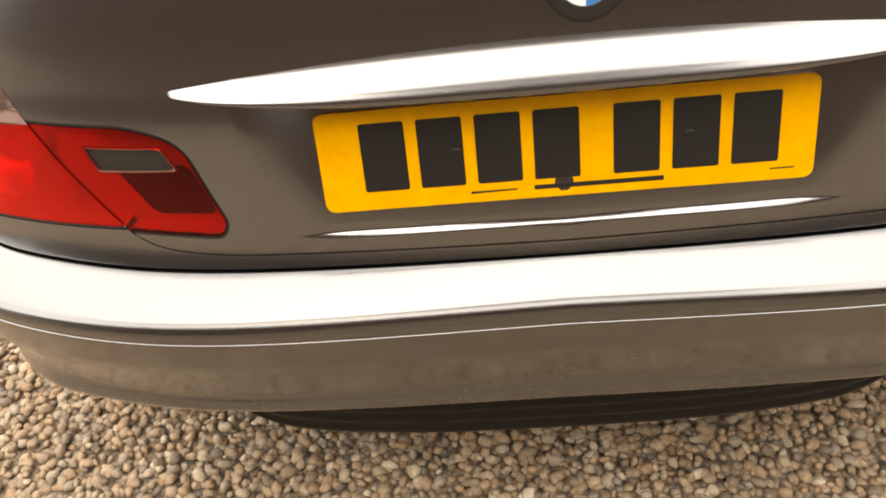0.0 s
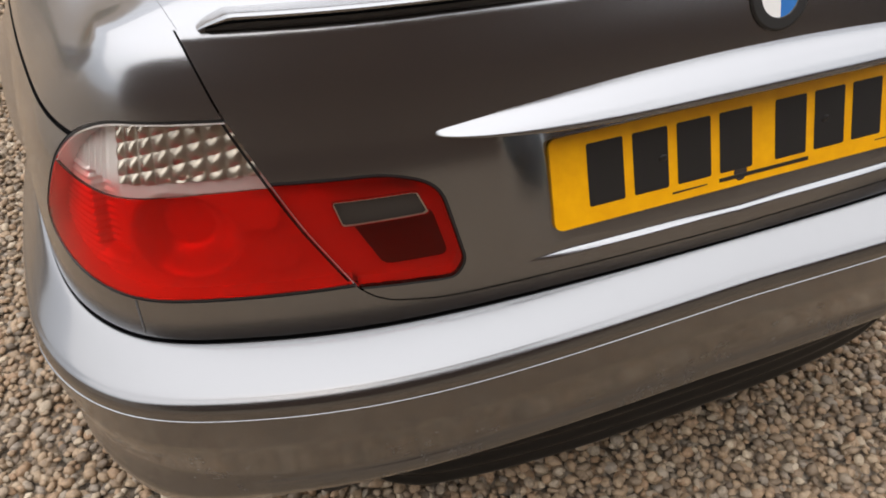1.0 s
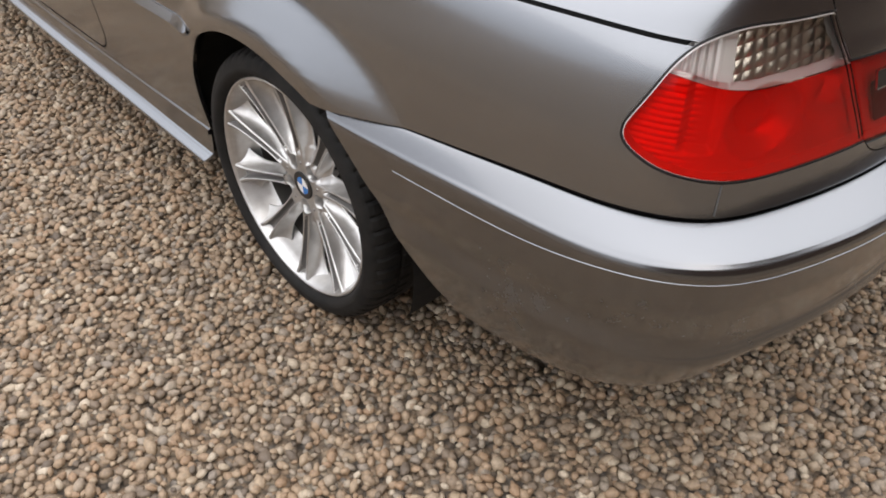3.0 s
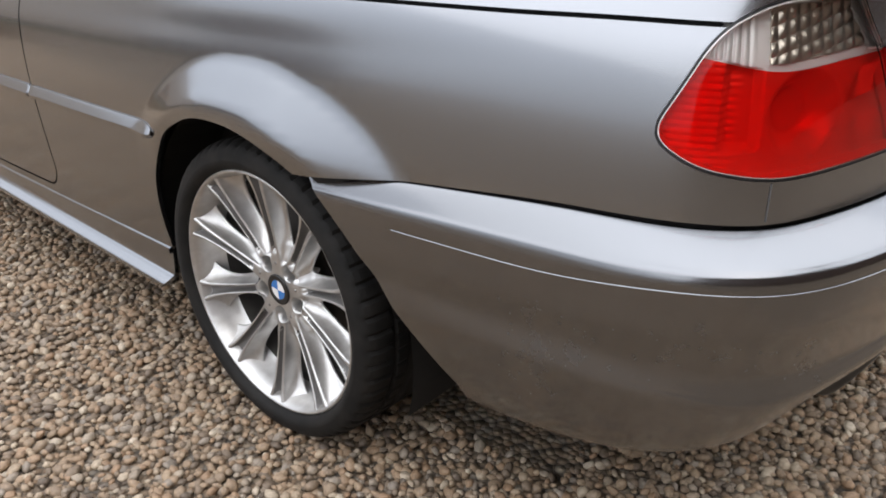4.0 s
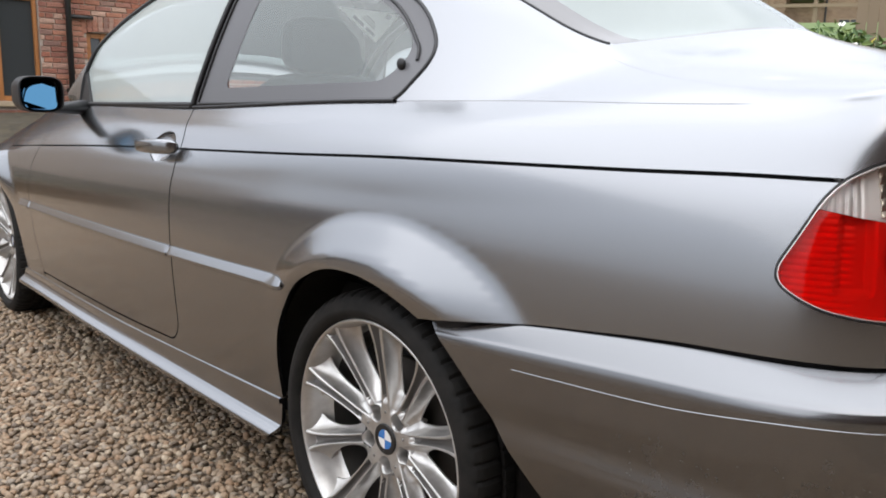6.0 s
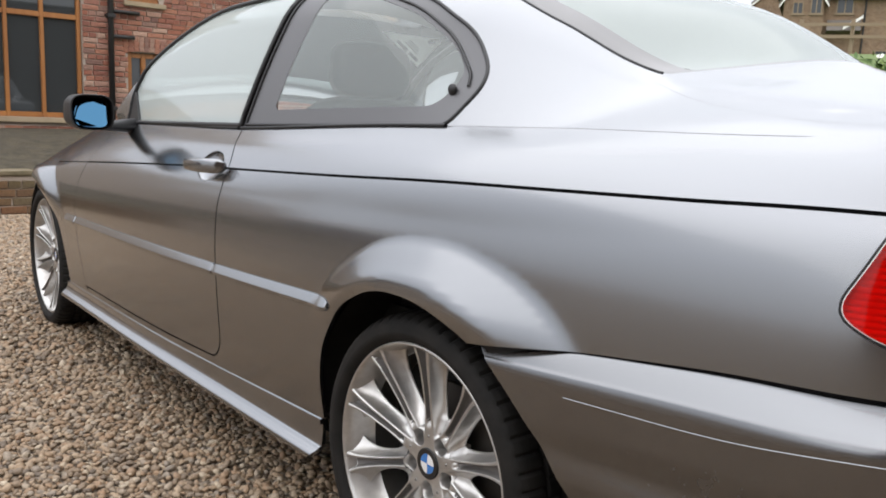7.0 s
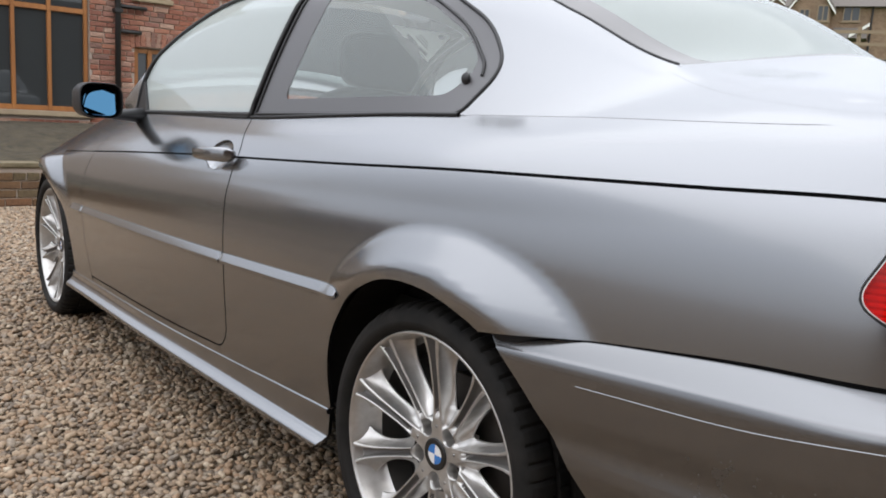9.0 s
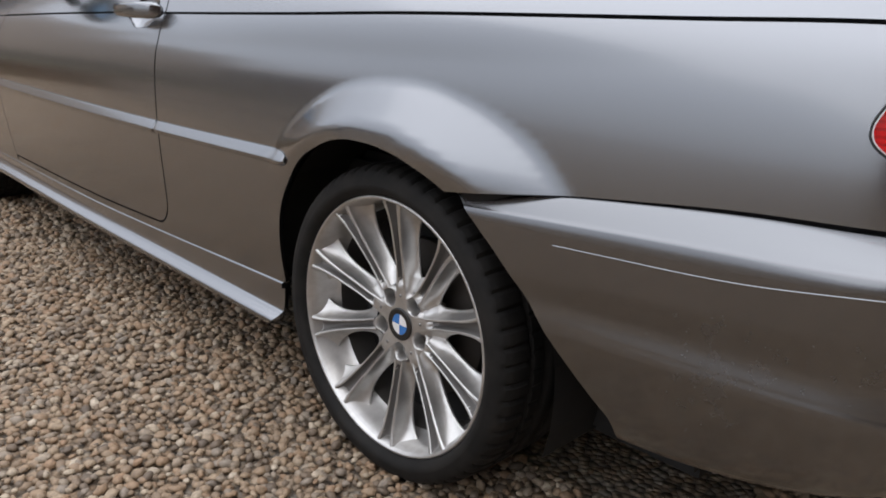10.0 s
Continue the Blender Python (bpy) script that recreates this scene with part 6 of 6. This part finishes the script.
def lay(places, y, parent, material, limit, deep=0.03, course=0.075, near=lambda a, z: True):
    """Bricks as parts where the camera sees them best, the rest joined into one mesh."""
    kinds = {}
    rest = bmesh.new()
    made = 0
    rng = random.Random(9)
    for a, b, z in places:
        ln = b - a - 0.011
        if ln < 0.03:
            continue
        if near((a + b) / 2, z) and made < limit:
            key = round(ln / 0.012)
            if key not in kinds:
                kinds[key] = brick_mesh(key * 0.012, course - 0.012, deep, key)
                kinds[key].materials.append(material)
            ob = new("brick", kinds[key])
            ob.parent = parent
            ob.location = ((a + b) / 2, y + deep - 0.004 + rng.uniform(-0.004, 0.004), z)
            made += 1
        else:
            box(rest, a + 0.006, b - 0.006, y - 0.004 + rng.uniform(-0.004, 0.004), y + 0.05, z - course / 2 + 0.006, z + course / 2 - 0.006)
    if len(rest.verts):
        tagged(part("brickwork", rest, material, parent), kind="stuff")
    else:
        rest.free()


# oak-framed window bays
def oak_window(name, x0, x1, z0, z1, posts, rails, depth=0.09, post_w=0.052):
    w = thing(name, "golden oak framed window with dark panes", "window", kind="structure")
    for px in posts:
        part("mullion", box(bmesh.new(), px - post_w / 2, px + post_w / 2, BARN_Y + 0.05, BARN_Y + 0.05 + depth, z0, z1, 0.008), OAK, w)
    ps = sorted(posts)
    for rz in rails:
        for a, b in zip(ps, ps[1:]):
            part("transom", box(bmesh.new(), a + post_w / 2, b - post_w / 2, BARN_Y + 0.056, BARN_Y + 0.05 + depth - 0.004, rz - 0.035, rz + 0.035, 0.006), OAK, w)
    zs = sorted([z0] + list(rails) + [z1])
    for a, b in zip(ps, ps[1:]):
        for c, d in zip(zs, zs[1:]):
            part("pane", box(bmesh.new(), a, b, BARN_Y + 0.095, BARN_Y + 0.105, c, d), PANE, w)
    return w


oak_window("window_1", -1.42, 1.955, 0.74, 4.4, [-1.385, -0.91, -0.435, 0.03, 0.50, 0.985, 1.44, 1.92], [0.775, 2.13, 3.3, 4.36])
oak_window("window_2", 2.585, 3.06, 0.80, 1.72, [2.622, 2.83, 3.02], [0.835, 1.68], post_w=0.065)
oak_window("window_3", 2.56, 3.12, 2.44, 3.3, [2.60, 2.84, 3.08], [2.475, 3.26], post_w=0.065)
for nm, x0, x1, z in (("sill_1", -1.5, 2.02, 0.70), ("sill_2", 2.53, 3.15, 2.405)):
    tagged(part(nm, box(bmesh.new(), x0, x1, BARN_Y - 0.05, BARN_Y + 0.10, z - 0.035, z + 0.036, 0.01), STONE, None), "stone window sill", "sill", kind="structure")
# soldier course over the small window
arch_top = thing("brick_arch", "soldier course of upright bricks over a window", "brick arch", kind="structure")
me = brick_mesh(0.065, 0.215, 0.03, 77)
me.materials.append(BRICK)
for k in range(8):
    ob = new("brick", me)
    ob.parent = arch_top
    t = (k - 3.5) / 3.5
    ob.location = (2.8225 + 0.079 * (k - 3.5), BARN_Y + 0.022, 1.845 - 0.035 * t * t)
    ob.rotation_euler = (0, 0.10 * t, 0)
pipe = thing("downpipe", "black iron downpipe with a side branch on the barn wall", "downpipe")
bm = lathe([(0.0, 0.0), (0.040, 0.0), (0.040, 6.0), (0.0, 6.0)], 20)
bmesh.ops.transform(bm, matrix=pose(2.325, BARN_Y - 0.07, 0.0, 0, -90, 0), verts=bm.verts)
smooth(part("pipe", bm, PIPE, pipe))
for z, x1 in ((1.92, 2.66), (2.27, 2.74)):
    bm = lathe([(0.0, 0.0), (0.028, 0.0), (0.028, x1 - 2.33), (0.0, x1 - 2.33)], 16)
    bmesh.ops.transform(bm, matrix=pose(2.33, BARN_Y - 0.06, z), verts=bm.verts)
    smooth(part("branch", bm, PIPE, pipe))
for z in (0.9, 2.2, 3.9):
    part("bracket", box(bmesh.new(), 2.265, 2.385, BARN_Y - 0.125, BARN_Y + 0.0, z - 0.03, z + 0.03, 0.01), PIPE, pipe)

# low garden wall with a bed behind it
gw = tagged(part("wall_garden", box(bmesh.new(), -9, 3.2, 7.515, 7.74, 0, 0.335), MORTAR, None), "low mossy brick garden wall", "wall", kind="structure")
cop = thing("coping", "worn stone coping on the garden wall", "coping", kind="structure")
for k in range(20):
    x = -9 + 0.61 * k
    part("coping_stone", box(bmesh.new(), x + 0.004, x + 0.604, 7.48 + 0.006 * (k % 3), 7.78, 0.335, 0.378 + 0.004 * (k % 2), 0.012), MOSSSTONE, cop)
bm = bmesh.new()
rng = random.Random(4)
cols, rws = 46, 18
grid = [[bm.verts.new((-9 + 13 * i / cols, 7.74 + 4.27 * j / rws, 0.30 + 0.26 * min(1, j / 8) + (0.05 * rng.random() if 0 < j < rws else 0))) for j in range(rws + 1)] for i in range(cols + 1)]
for i in range(cols):
    for j in range(rws):
        bm.faces.new((grid[i][j], grid[i + 1][j], grid[i + 1][j + 1], grid[i][j + 1]))
tagged(smooth(part("flower_bed", bm, SOIL, None)), "bare planted bed behind the garden wall", "flower bed", kind="structure")

# ---- houses, lawn and fence across the way ----
AWAY, ACROSS = Vector((0.905, 0.424, 0)), Vector((0.424, -0.905, 0))
ORIGIN = Vector((-1.86, -0.18, 0))


def far(u, d, z):
    """Place u metres to the right of the line to the houses, d metres along it."""
    return ORIGIN + AWAY * d + ACROSS * u + Vector((0, 0, z))


def house(name, u0, u1, d, z0, eaves, gable_at, windows, label, rise=2.4):
    h = thing(name, label, "house")
    bm = bmesh.new()
    deep = 7.0
    ring = [(u0, d), (u1, d), (u1, d + deep), (u0, d + deep)]
    lo, hi = [bm.verts.new(far(u, v, z0)) for u, v in ring], [bm.verts.new(far(u, v, eaves)) for u, v in ring]
    for i in range(4):
        bm.faces.new((lo[i], lo[(i + 1) % 4], hi[(i + 1) % 4], hi[i]))
    bmesh.ops.recalc_face_normals(bm, faces=bm.faces)
    part("wall", bm, HOUSEBRICK, h)
    bm = bmesh.new()
    rid = eaves + rise
    a = [bm.verts.new(far(u, v, eaves + 0.02)) for u, v in ((u0 - 0.3, d - 0.35), (u1 + 0.3, d - 0.35), (u1 + 0.3, d + deep + 0.3), (u0 - 0.3, d + deep + 0.3))]
    r0, r1 = bm.verts.new(far(u0 - 0.3, d + deep / 2, rid)), bm.verts.new(far(u1 + 0.3, d + deep / 2, rid))
    for f in ((a[0], a[1], r1, r0), (a[2], a[3], r0, r1), (a[1], a[2], r1), (a[3], a[0], r0), (a[0], a[3], a[2], a[1])):
        bm.faces.new(f)
    part("roof", bm, SLATE, h)
    for g0, g1, gz in gable_at:
        bm = bmesh.new()
        gm = (g0 + g1) / 2
        f = [bm.verts.new(far(u, d - 0.6, z)) for u, z in ((g0, z0), (g1, z0), (g1, eaves), (gm, gz), (g0, eaves))]
        k = [bm.verts.new(far(u, d + 1.0, z)) for u, z in ((g0, z0), (g1, z0), (g1, eaves), (gm, gz), (g0, eaves))]
        bm.faces.new(f)
        for i in range(5):
            bm.faces.new((f[i], f[(i + 1) % 5], k[(i + 1) % 5], k[i]))
        bmesh.ops.recalc_face_normals(bm, faces=bm.faces)
        part("gable", bm, HOUSEBRICK, h)
        for e0, e1 in ((g0 - 0.25, gm), (g1 + 0.25, gm)):
            bm = bmesh.new()
            za, zb = eaves - 0.25 * (gz - eaves) / (gm - g0) * 1.0, gz
            q = [(e0, za), (e1, zb), (e1, zb + 0.2), (e0, za + 0.2)]
            f = [bm.verts.new(far(u, d - 0.75, z)) for u, z in q]
            k = [bm.verts.new(far(u, d + 2.4, z)) for u, z in q]
            bm.faces.new(f)
            for i in range(4):
                bm.faces.new((f[i], f[(i + 1) % 4], k[(i + 1) % 4], k[i]))
            bmesh.ops.recalc_face_normals(bm, faces=bm.faces)
            part("gable_roof", bm, SLATE, h)
            bm = bmesh.new()
            q = [(e0, za - 0.12), (e1, zb - 0.12), (e1, zb + 0.02), (e0, za + 0.02)]
            f = [bm.verts.new(far(u, d - 0.80, z)) for u, z in q]
            k = [bm.verts.new(far(u, d - 0.72, z)) for u, z in q]
            bm.faces.new(f)
            for i in range(4):
                bm.faces.new((f[i], f[(i + 1) % 4], k[(i + 1) % 4], k[i]))
            part("bargeboard", bm, RENDERED, h)
    for wu, wz, ww, wh, off in windows:
        bm = bmesh.new()
        def slab_at(bm, u0, u1, z0, z1, d0, d1):
            vs = [bm.verts.new(far(u, v, z)) for v in (d0, d1) for u, z in ((u0, z0), (u1, z0), (u1, z1), (u0, z1))]
            for q in ((0, 1, 2, 3), (7, 6, 5, 4), (0, 4, 5, 1), (1, 5, 6, 2), (2, 6, 7, 3), (3, 7, 4, 0)):
                bm.faces.new([vs[i] for i in q])
            bmesh.ops.recalc_face_normals(bm, faces=bm.faces)
            return bm
        win = part("window", slab_at(bm, wu - ww / 2, wu + ww / 2, wz - wh / 2, wz + wh / 2, d - off - 0.04, d - off + 0.1), PANE, h, "dark window with pale frame")
        for u0_, u1_, z0_, z1_ in ((wu - ww / 2 - 0.07, wu - ww / 2, wz - wh / 2, wz + wh / 2), (wu + ww / 2, wu + ww / 2 + 0.07, wz - wh / 2, wz + wh / 2), (wu - 0.03, wu + 0.03, wz - wh / 2, wz + wh / 2),
                                   (wu - ww / 2 - 0.07, wu + ww / 2 + 0.07, wz + wh / 2, wz + wh / 2 + 0.07), (wu - ww / 2 - 0.12, wu + ww / 2 + 0.12, wz - wh / 2 - 0.12, wz - wh / 2)):
            part("window_frame", slab_at(bmesh.new(), u0_, u1_, z0_, z1_, d - off - 0.08, d - off + 0.02), TIMBER, win)
    return h


house("house", -1.95, 9.0, 52.0, 2.0, 8.35, [(-1.9, 0.19, 9.9)], [(-1.16, 7.85, 0.44, 0.55, 0.6), (-0.21, 7.95, 0.48, 0.76, 0.6), (1.26, 8.0, 0.76, 0.72, 0.0), (4.4, 7.9, 1.0, 1.0, 0.0), (3.6, 5.0, 1.1, 1.1, 0.0)], "brown brick house with gable and tiled roof")
house("house", -4.4, -2.45, 66.0, 3.0, 10.15, [(-4.42, -2.42, 10.95)], [(-3.4, 7.6, 0.9, 1.0, 0.6)], "far brown brick house with white bargeboards", rise=0.35)
drain = thing("downpipe", "dark plastic downpipe on the house front", "downpipe")
bm = lathe([(0.0, 0.0), (0.05, 0.0), (0.05, 6.0), (0.0, 6.0)], 12)
bmesh.ops.transform(bm, matrix=Matrix.Translation(far(2.3, 51.9, 2.4)) @ pose(0, 0, 0, 0, -90, 0), verts=bm.verts)
part("pipe", bm, PIPE, drain)
porch = thing("porch_roof", "lean-to tiled porch roof on the house front", "porch roof")
bm = bmesh.new()
q = [far(0.42, 51.2, 6.60), far(2.15, 51.2, 6.60), far(2.15, 51.95, 7.25), far(0.42, 51.95, 7.25), far(0.42, 51.95, 6.5), far(2.15, 51.95, 6.5)]
v = [bm.verts.new(p) for p in q]
for f in ((0, 1, 2, 3), (0, 4, 5, 1), (0, 3, 4), (1, 5, 2), (3, 2, 5, 4)):
    bm.faces.new([v[i] for i in f])
bmesh.ops.recalc_face_normals(bm, faces=bm.faces)
part("tiles", bm, SLATE, porch)
bm = bmesh.new()
q = [far(1.25, 51.1, 6.62), far(2.2, 51.1, 7.25), far(2.2, 51.1, 7.42), far(1.25, 51.1, 6.78)]
f, k = [bm.verts.new(p) for p in q], [bm.verts.new(p + AWAY * 0.08) for p in q]
bm.faces.new(f)
for i in range(4):
    bm.faces.new((f[i], f[(i + 1) % 4], k[(i + 1) % 4], k[i]))
part("bargeboard", bm, RENDERED, porch)
bm = bmesh.new()
BANK = curve((9, 0.0), (10.5, 0.3), (12.5, 1.25), (14, 1.62), (20, 2.35), (28, 3.3), (35, 4.0), (52, 4.9), (66, 5.4))
grid = [[bm.verts.new(far(-30 + 5 * i, 9 + 4 * j if j > 1 else 9 + 2 * j, float(BANK(9 + 4 * j if j > 1 else 9 + 2 * j)) + (0.06 * math.sin(i * 1.7 + j) if j > 0 else -0.05))) for j in range(15)] for i in range(21)]
for i in range(20):
    for j in range(14):
        bm.faces.new((grid[i][j], grid[i + 1][j], grid[i + 1][j + 1], grid[i][j + 1]))
bmesh.ops.recalc_face_normals(bm, faces=bm.faces)
tagged(smooth(part("lawn", bm, GRASS, None)), "rising green lawn in front of the houses", "lawn", kind="structure")
fence = thing("fence", "weathered timber post and rail fence", "fence")
for k in range(16):
    u = -6 + 1.8 * k
    p = far(u, 35, 0)
    bm = box(bmesh.new(), p.x - 0.06, p.x + 0.06, p.y - 0.06, p.y + 0.06, 3.7, 5.25, 0.01)
    part("post", bm, TIMBER, fence)
for z in (4.6, 5.05):
    bm = bmesh.new()
    a, b = far(-6, 34.9, z), far(21, 34.9, z)
    t = (b - a).normalized()
    s = Vector((-t.y, t.x, 0)) * 0.03
    vs = [bm.verts.new(p + o) for p in (a, b) for o in (s + Vector((0, 0, 0.06)), s - Vector((0, 0, 0.06)), -s - Vector((0, 0, 0.06)), -s + Vector((0, 0, 0.06)))]
    for i in range(4):
        bm.faces.new((vs[i], vs[(i + 1) % 4], vs[4 + (i + 1) % 4], vs[4 + i]))
    part("rail", bm, TIMBER, fence)


# ---- low house on the open side of the drive, mirrored in the paint ----
bungalow = thing("bungalow", "low brown brick house with a dark tiled roof", "house")
BX0, BX1, BY0, BY1 = -17.5, -12.0, 17.0, 38.0
part("wall", box(bmesh.new(), BX0, BX1, BY0, BY1, 0, 2.15), DARKBRICK, bungalow)
bm = bmesh.new()
a = [bm.verts.new(p) for p in ((BX0 - 0.4, BY0 - 0.3, 2.1), (BX1 + 0.4, BY0 - 0.3, 2.1), (BX1 + 0.4, BY1 + 0.3, 2.1), (BX0 - 0.4, BY1 + 0.3, 2.1), ((BX0 + BX1) / 2, BY0 + 0.8, 3.45), ((BX0 + BX1) / 2, BY1 - 0.8, 3.45))]
for f in ((0, 1, 4), (1, 2, 5, 4), (2, 3, 5), (3, 0, 4, 5), (3, 2, 1, 0)):
    bm.faces.new([a[i] for i in f])
bmesh.ops.recalc_face_normals(bm, faces=bm.faces)
part("roof", bm, BUFFTILE, bungalow)
for wy in (18.6, 22.5, 26.4, 30.6, 34.8):
    win = part("window", box(bmesh.new(), BX1 - 0.05, BX1 + 0.012, wy - 0.75, wy + 0.75, 0.9, 1.9), PANE, bungalow)
    for y0, y1, z0, z1 in ((wy - 0.82, wy - 0.75, 0.83, 1.97), (wy + 0.75, wy + 0.82, 0.83, 1.97), (wy - 0.03, wy + 0.03, 0.9, 1.9), (wy - 0.75, wy + 0.75, 1.9, 1.97), (wy - 0.75, wy + 0.75, 0.83, 0.9)):
        part("window_frame", box(bmesh.new(), BX1 - 0.02, BX1 + 0.05, y0, y1, z0, z1), RENDERED, win)

# ---- boundary beyond the bank, and an unseen wall added behind the camera ----
boards = thing("board_fence", "weathered close-boarded timber fence behind the bank", "fence")
for k in range(60):
    u = 1.15 + 0.152 * k
    p = far(u, 13.9 + 0.012 * (k % 2), 0)
    bm = box(bmesh.new(), -0.07, 0.07, -0.011, 0.011, 1.35, 2.95 + 0.02 * math.sin(k * 1.9), 0.004)
    bmesh.ops.transform(bm, matrix=Matrix.Translation(p) @ pose(0, 0, 0, 0, 0, -64.9), verts=bm.verts)
    part("board", bm, TIMBER, boards)

# leafy bed plants with small white and yellow flowers on the bank
rng = random.Random(21)


def bed_plants(name, material, count, small, large, label, category, lift):
    bm = bmesh.new()
    for _ in range(count):
        u, d = rng.uniform(-0.4, 7.5), rng.gauss(12.6, 0.35)
        mound = 0.28 + 0.16 * math.sin(2.1 * u) * math.sin(1.3 * u + 0.7)
        c = far(u, d, float(BANK(d)) + rng.uniform(0.25 if lift else 0.0, 1.0) * mound * 1.6)
        r = rng.uniform(small, large)
        m = Matrix.Translation(c) @ pose(0, 0, 0, rng.uniform(-60, 60), rng.uniform(-60, 60), rng.uniform(0, 360))
        if lift:
            vs = [bm.verts.new(m @ Vector((r * math.cos(a), r * math.sin(a), 0.2 * r * math.cos(2.5 * a)))) for a in [2 * math.pi * k / 6 for k in range(6)]]
            bm.faces.new(vs)
        else:
            vs = [bm.verts.new(m @ Vector(q)) for q in ((-r, 0, 0), (0, -0.35 * r, 0.1 * r), (r, 0, -0.15 * r), (0, 0.35 * r, 0.1 * r))]
            bm.faces.new(vs)
    return tagged(part(name, bm, material, None), label, category, kind="stuff")


bed_plants("bed_plants", LEAF, 7000, 0.05, 0.11, "leafy green bed plants on the bank", "plants", False)
bed_plants("flowers", PETAL, 260, 0.03, 0.055, "small white and yellow flowers among leaves", "flowers", True)


# second car, parked alongside, of which a screen pillar shows over the boot
def parked_hatchback(x, y):
    c = thing("parked_car", "dark grey hatchback parked alongside on the gravel", "car", at=(x, y, 0))
    outline = rounded([(-1.95, 0.32), (1.95, 0.32), (2.0, 0.62), (1.86, 0.86), (1.02, 0.98), (0.24, 1.50), (-1.30, 1.52), (-1.88, 1.02), (-2.0, 0.70)], [0.1, 0.1, 0.12, 0.15, 0.1, 0.18, 0.2, 0.15, 0.15])
    bm = slab(outline, 1.70, lambda a, b, d: ((d - 0.85) * (1 - 0.16 * max(0, b - 0.9) / 0.6), a, b))
    bmesh.ops.bevel(bm, geom=[e for e in bm.edges if len(e.link_faces) == 2 and any(len(f.verts) > 5 for f in e.link_faces)], offset=0.05, segments=3, affect="EDGES")
    part("body", bm, PARKEDPAINT, c)
    part("windscreen", slab(rounded([(-0.62, 0), (0.62, 0), (0.54, 0.80), (-0.54, 0.80)], 0.06), 0.01, lambda a, b, d: (a, 0.95 - 0.80 * b + 0.55 * d, 1.035 + 0.50 * b + 0.85 * d)), PANE, c)
    for side in (-1, 1):
        for pts in ([(0.78, 1.02), (0.16, 1.42), (-0.42, 1.43), (-0.42, 0.99)], [(-0.50, 0.99), (-0.50, 1.43), (-1.18, 1.42), (-1.62, 1.05)]):
            part("side_window", slab(rounded(pts, 0.05), 0.012, lambda a, b, d: (side * (0.853 - 0.136 * max(0, b - 0.9) / 0.6 + d), a, b)), PANE, c)
        for wy in (-1.25, 1.25):
            bm = lathe([(0.0, -0.02), (0.17, -0.03), (0.19, 0.0), (0.20, 0.01), (0.29, 0.015), (0.305, -0.02), (0.305, -0.18), (0.0, -0.18)], 32)
            bmesh.ops.transform(bm, matrix=pose(side * 0.80, wy, 0.305, 0, 0, 0 if side > 0 else 180), verts=bm.verts)
            smooth(part("wheel", bm, RUBBER, c))
    return c


parked_hatchback(3.05, 0.25)
# unseen wall, its outline set by what paint and panes should mirror
tagged(part("wall_behind", slab([(-16, 0), (9, 0), (9, 4.2), (4.2, 4.2), (3.2, 8), (-9, 8), (-13, 6.2), (-16, 3.0)], 0.4, lambda a, b, d: (a, -7.0 - d, b)), DARKBRICK, None), "unseen brown brick wall added behind the drive for reflections", "wall", kind="structure")
lay(brick_courses(1.955, 3.9, 0.45, 2.95, WINDOWS[1:], seed=5), BARN_Y, barn, BRICK, 300, near=lambda a, z: a < 3.3 and z < 2.7)
lay(brick_courses(-1.5, 1.955, 0.40, 0.665, [], seed=6), BARN_Y, barn, BRICK, 0)
lay(brick_courses(3.9, 6.0, 0.45, 2.95, [], seed=8), BARN_Y, barn, BRICK, 0)
lay(brick_courses(1.955, 6.0, 2.95, 5.5, WINDOWS[2:], seed=7), BARN_Y, barn, BRICK, 0)
lay(brick_courses(-3.2, 1.6, 0.0, 0.335, [], seed=11), 7.505, gw, MOSSY, 120, near=lambda a, z: -1.5 < a < 1.2)
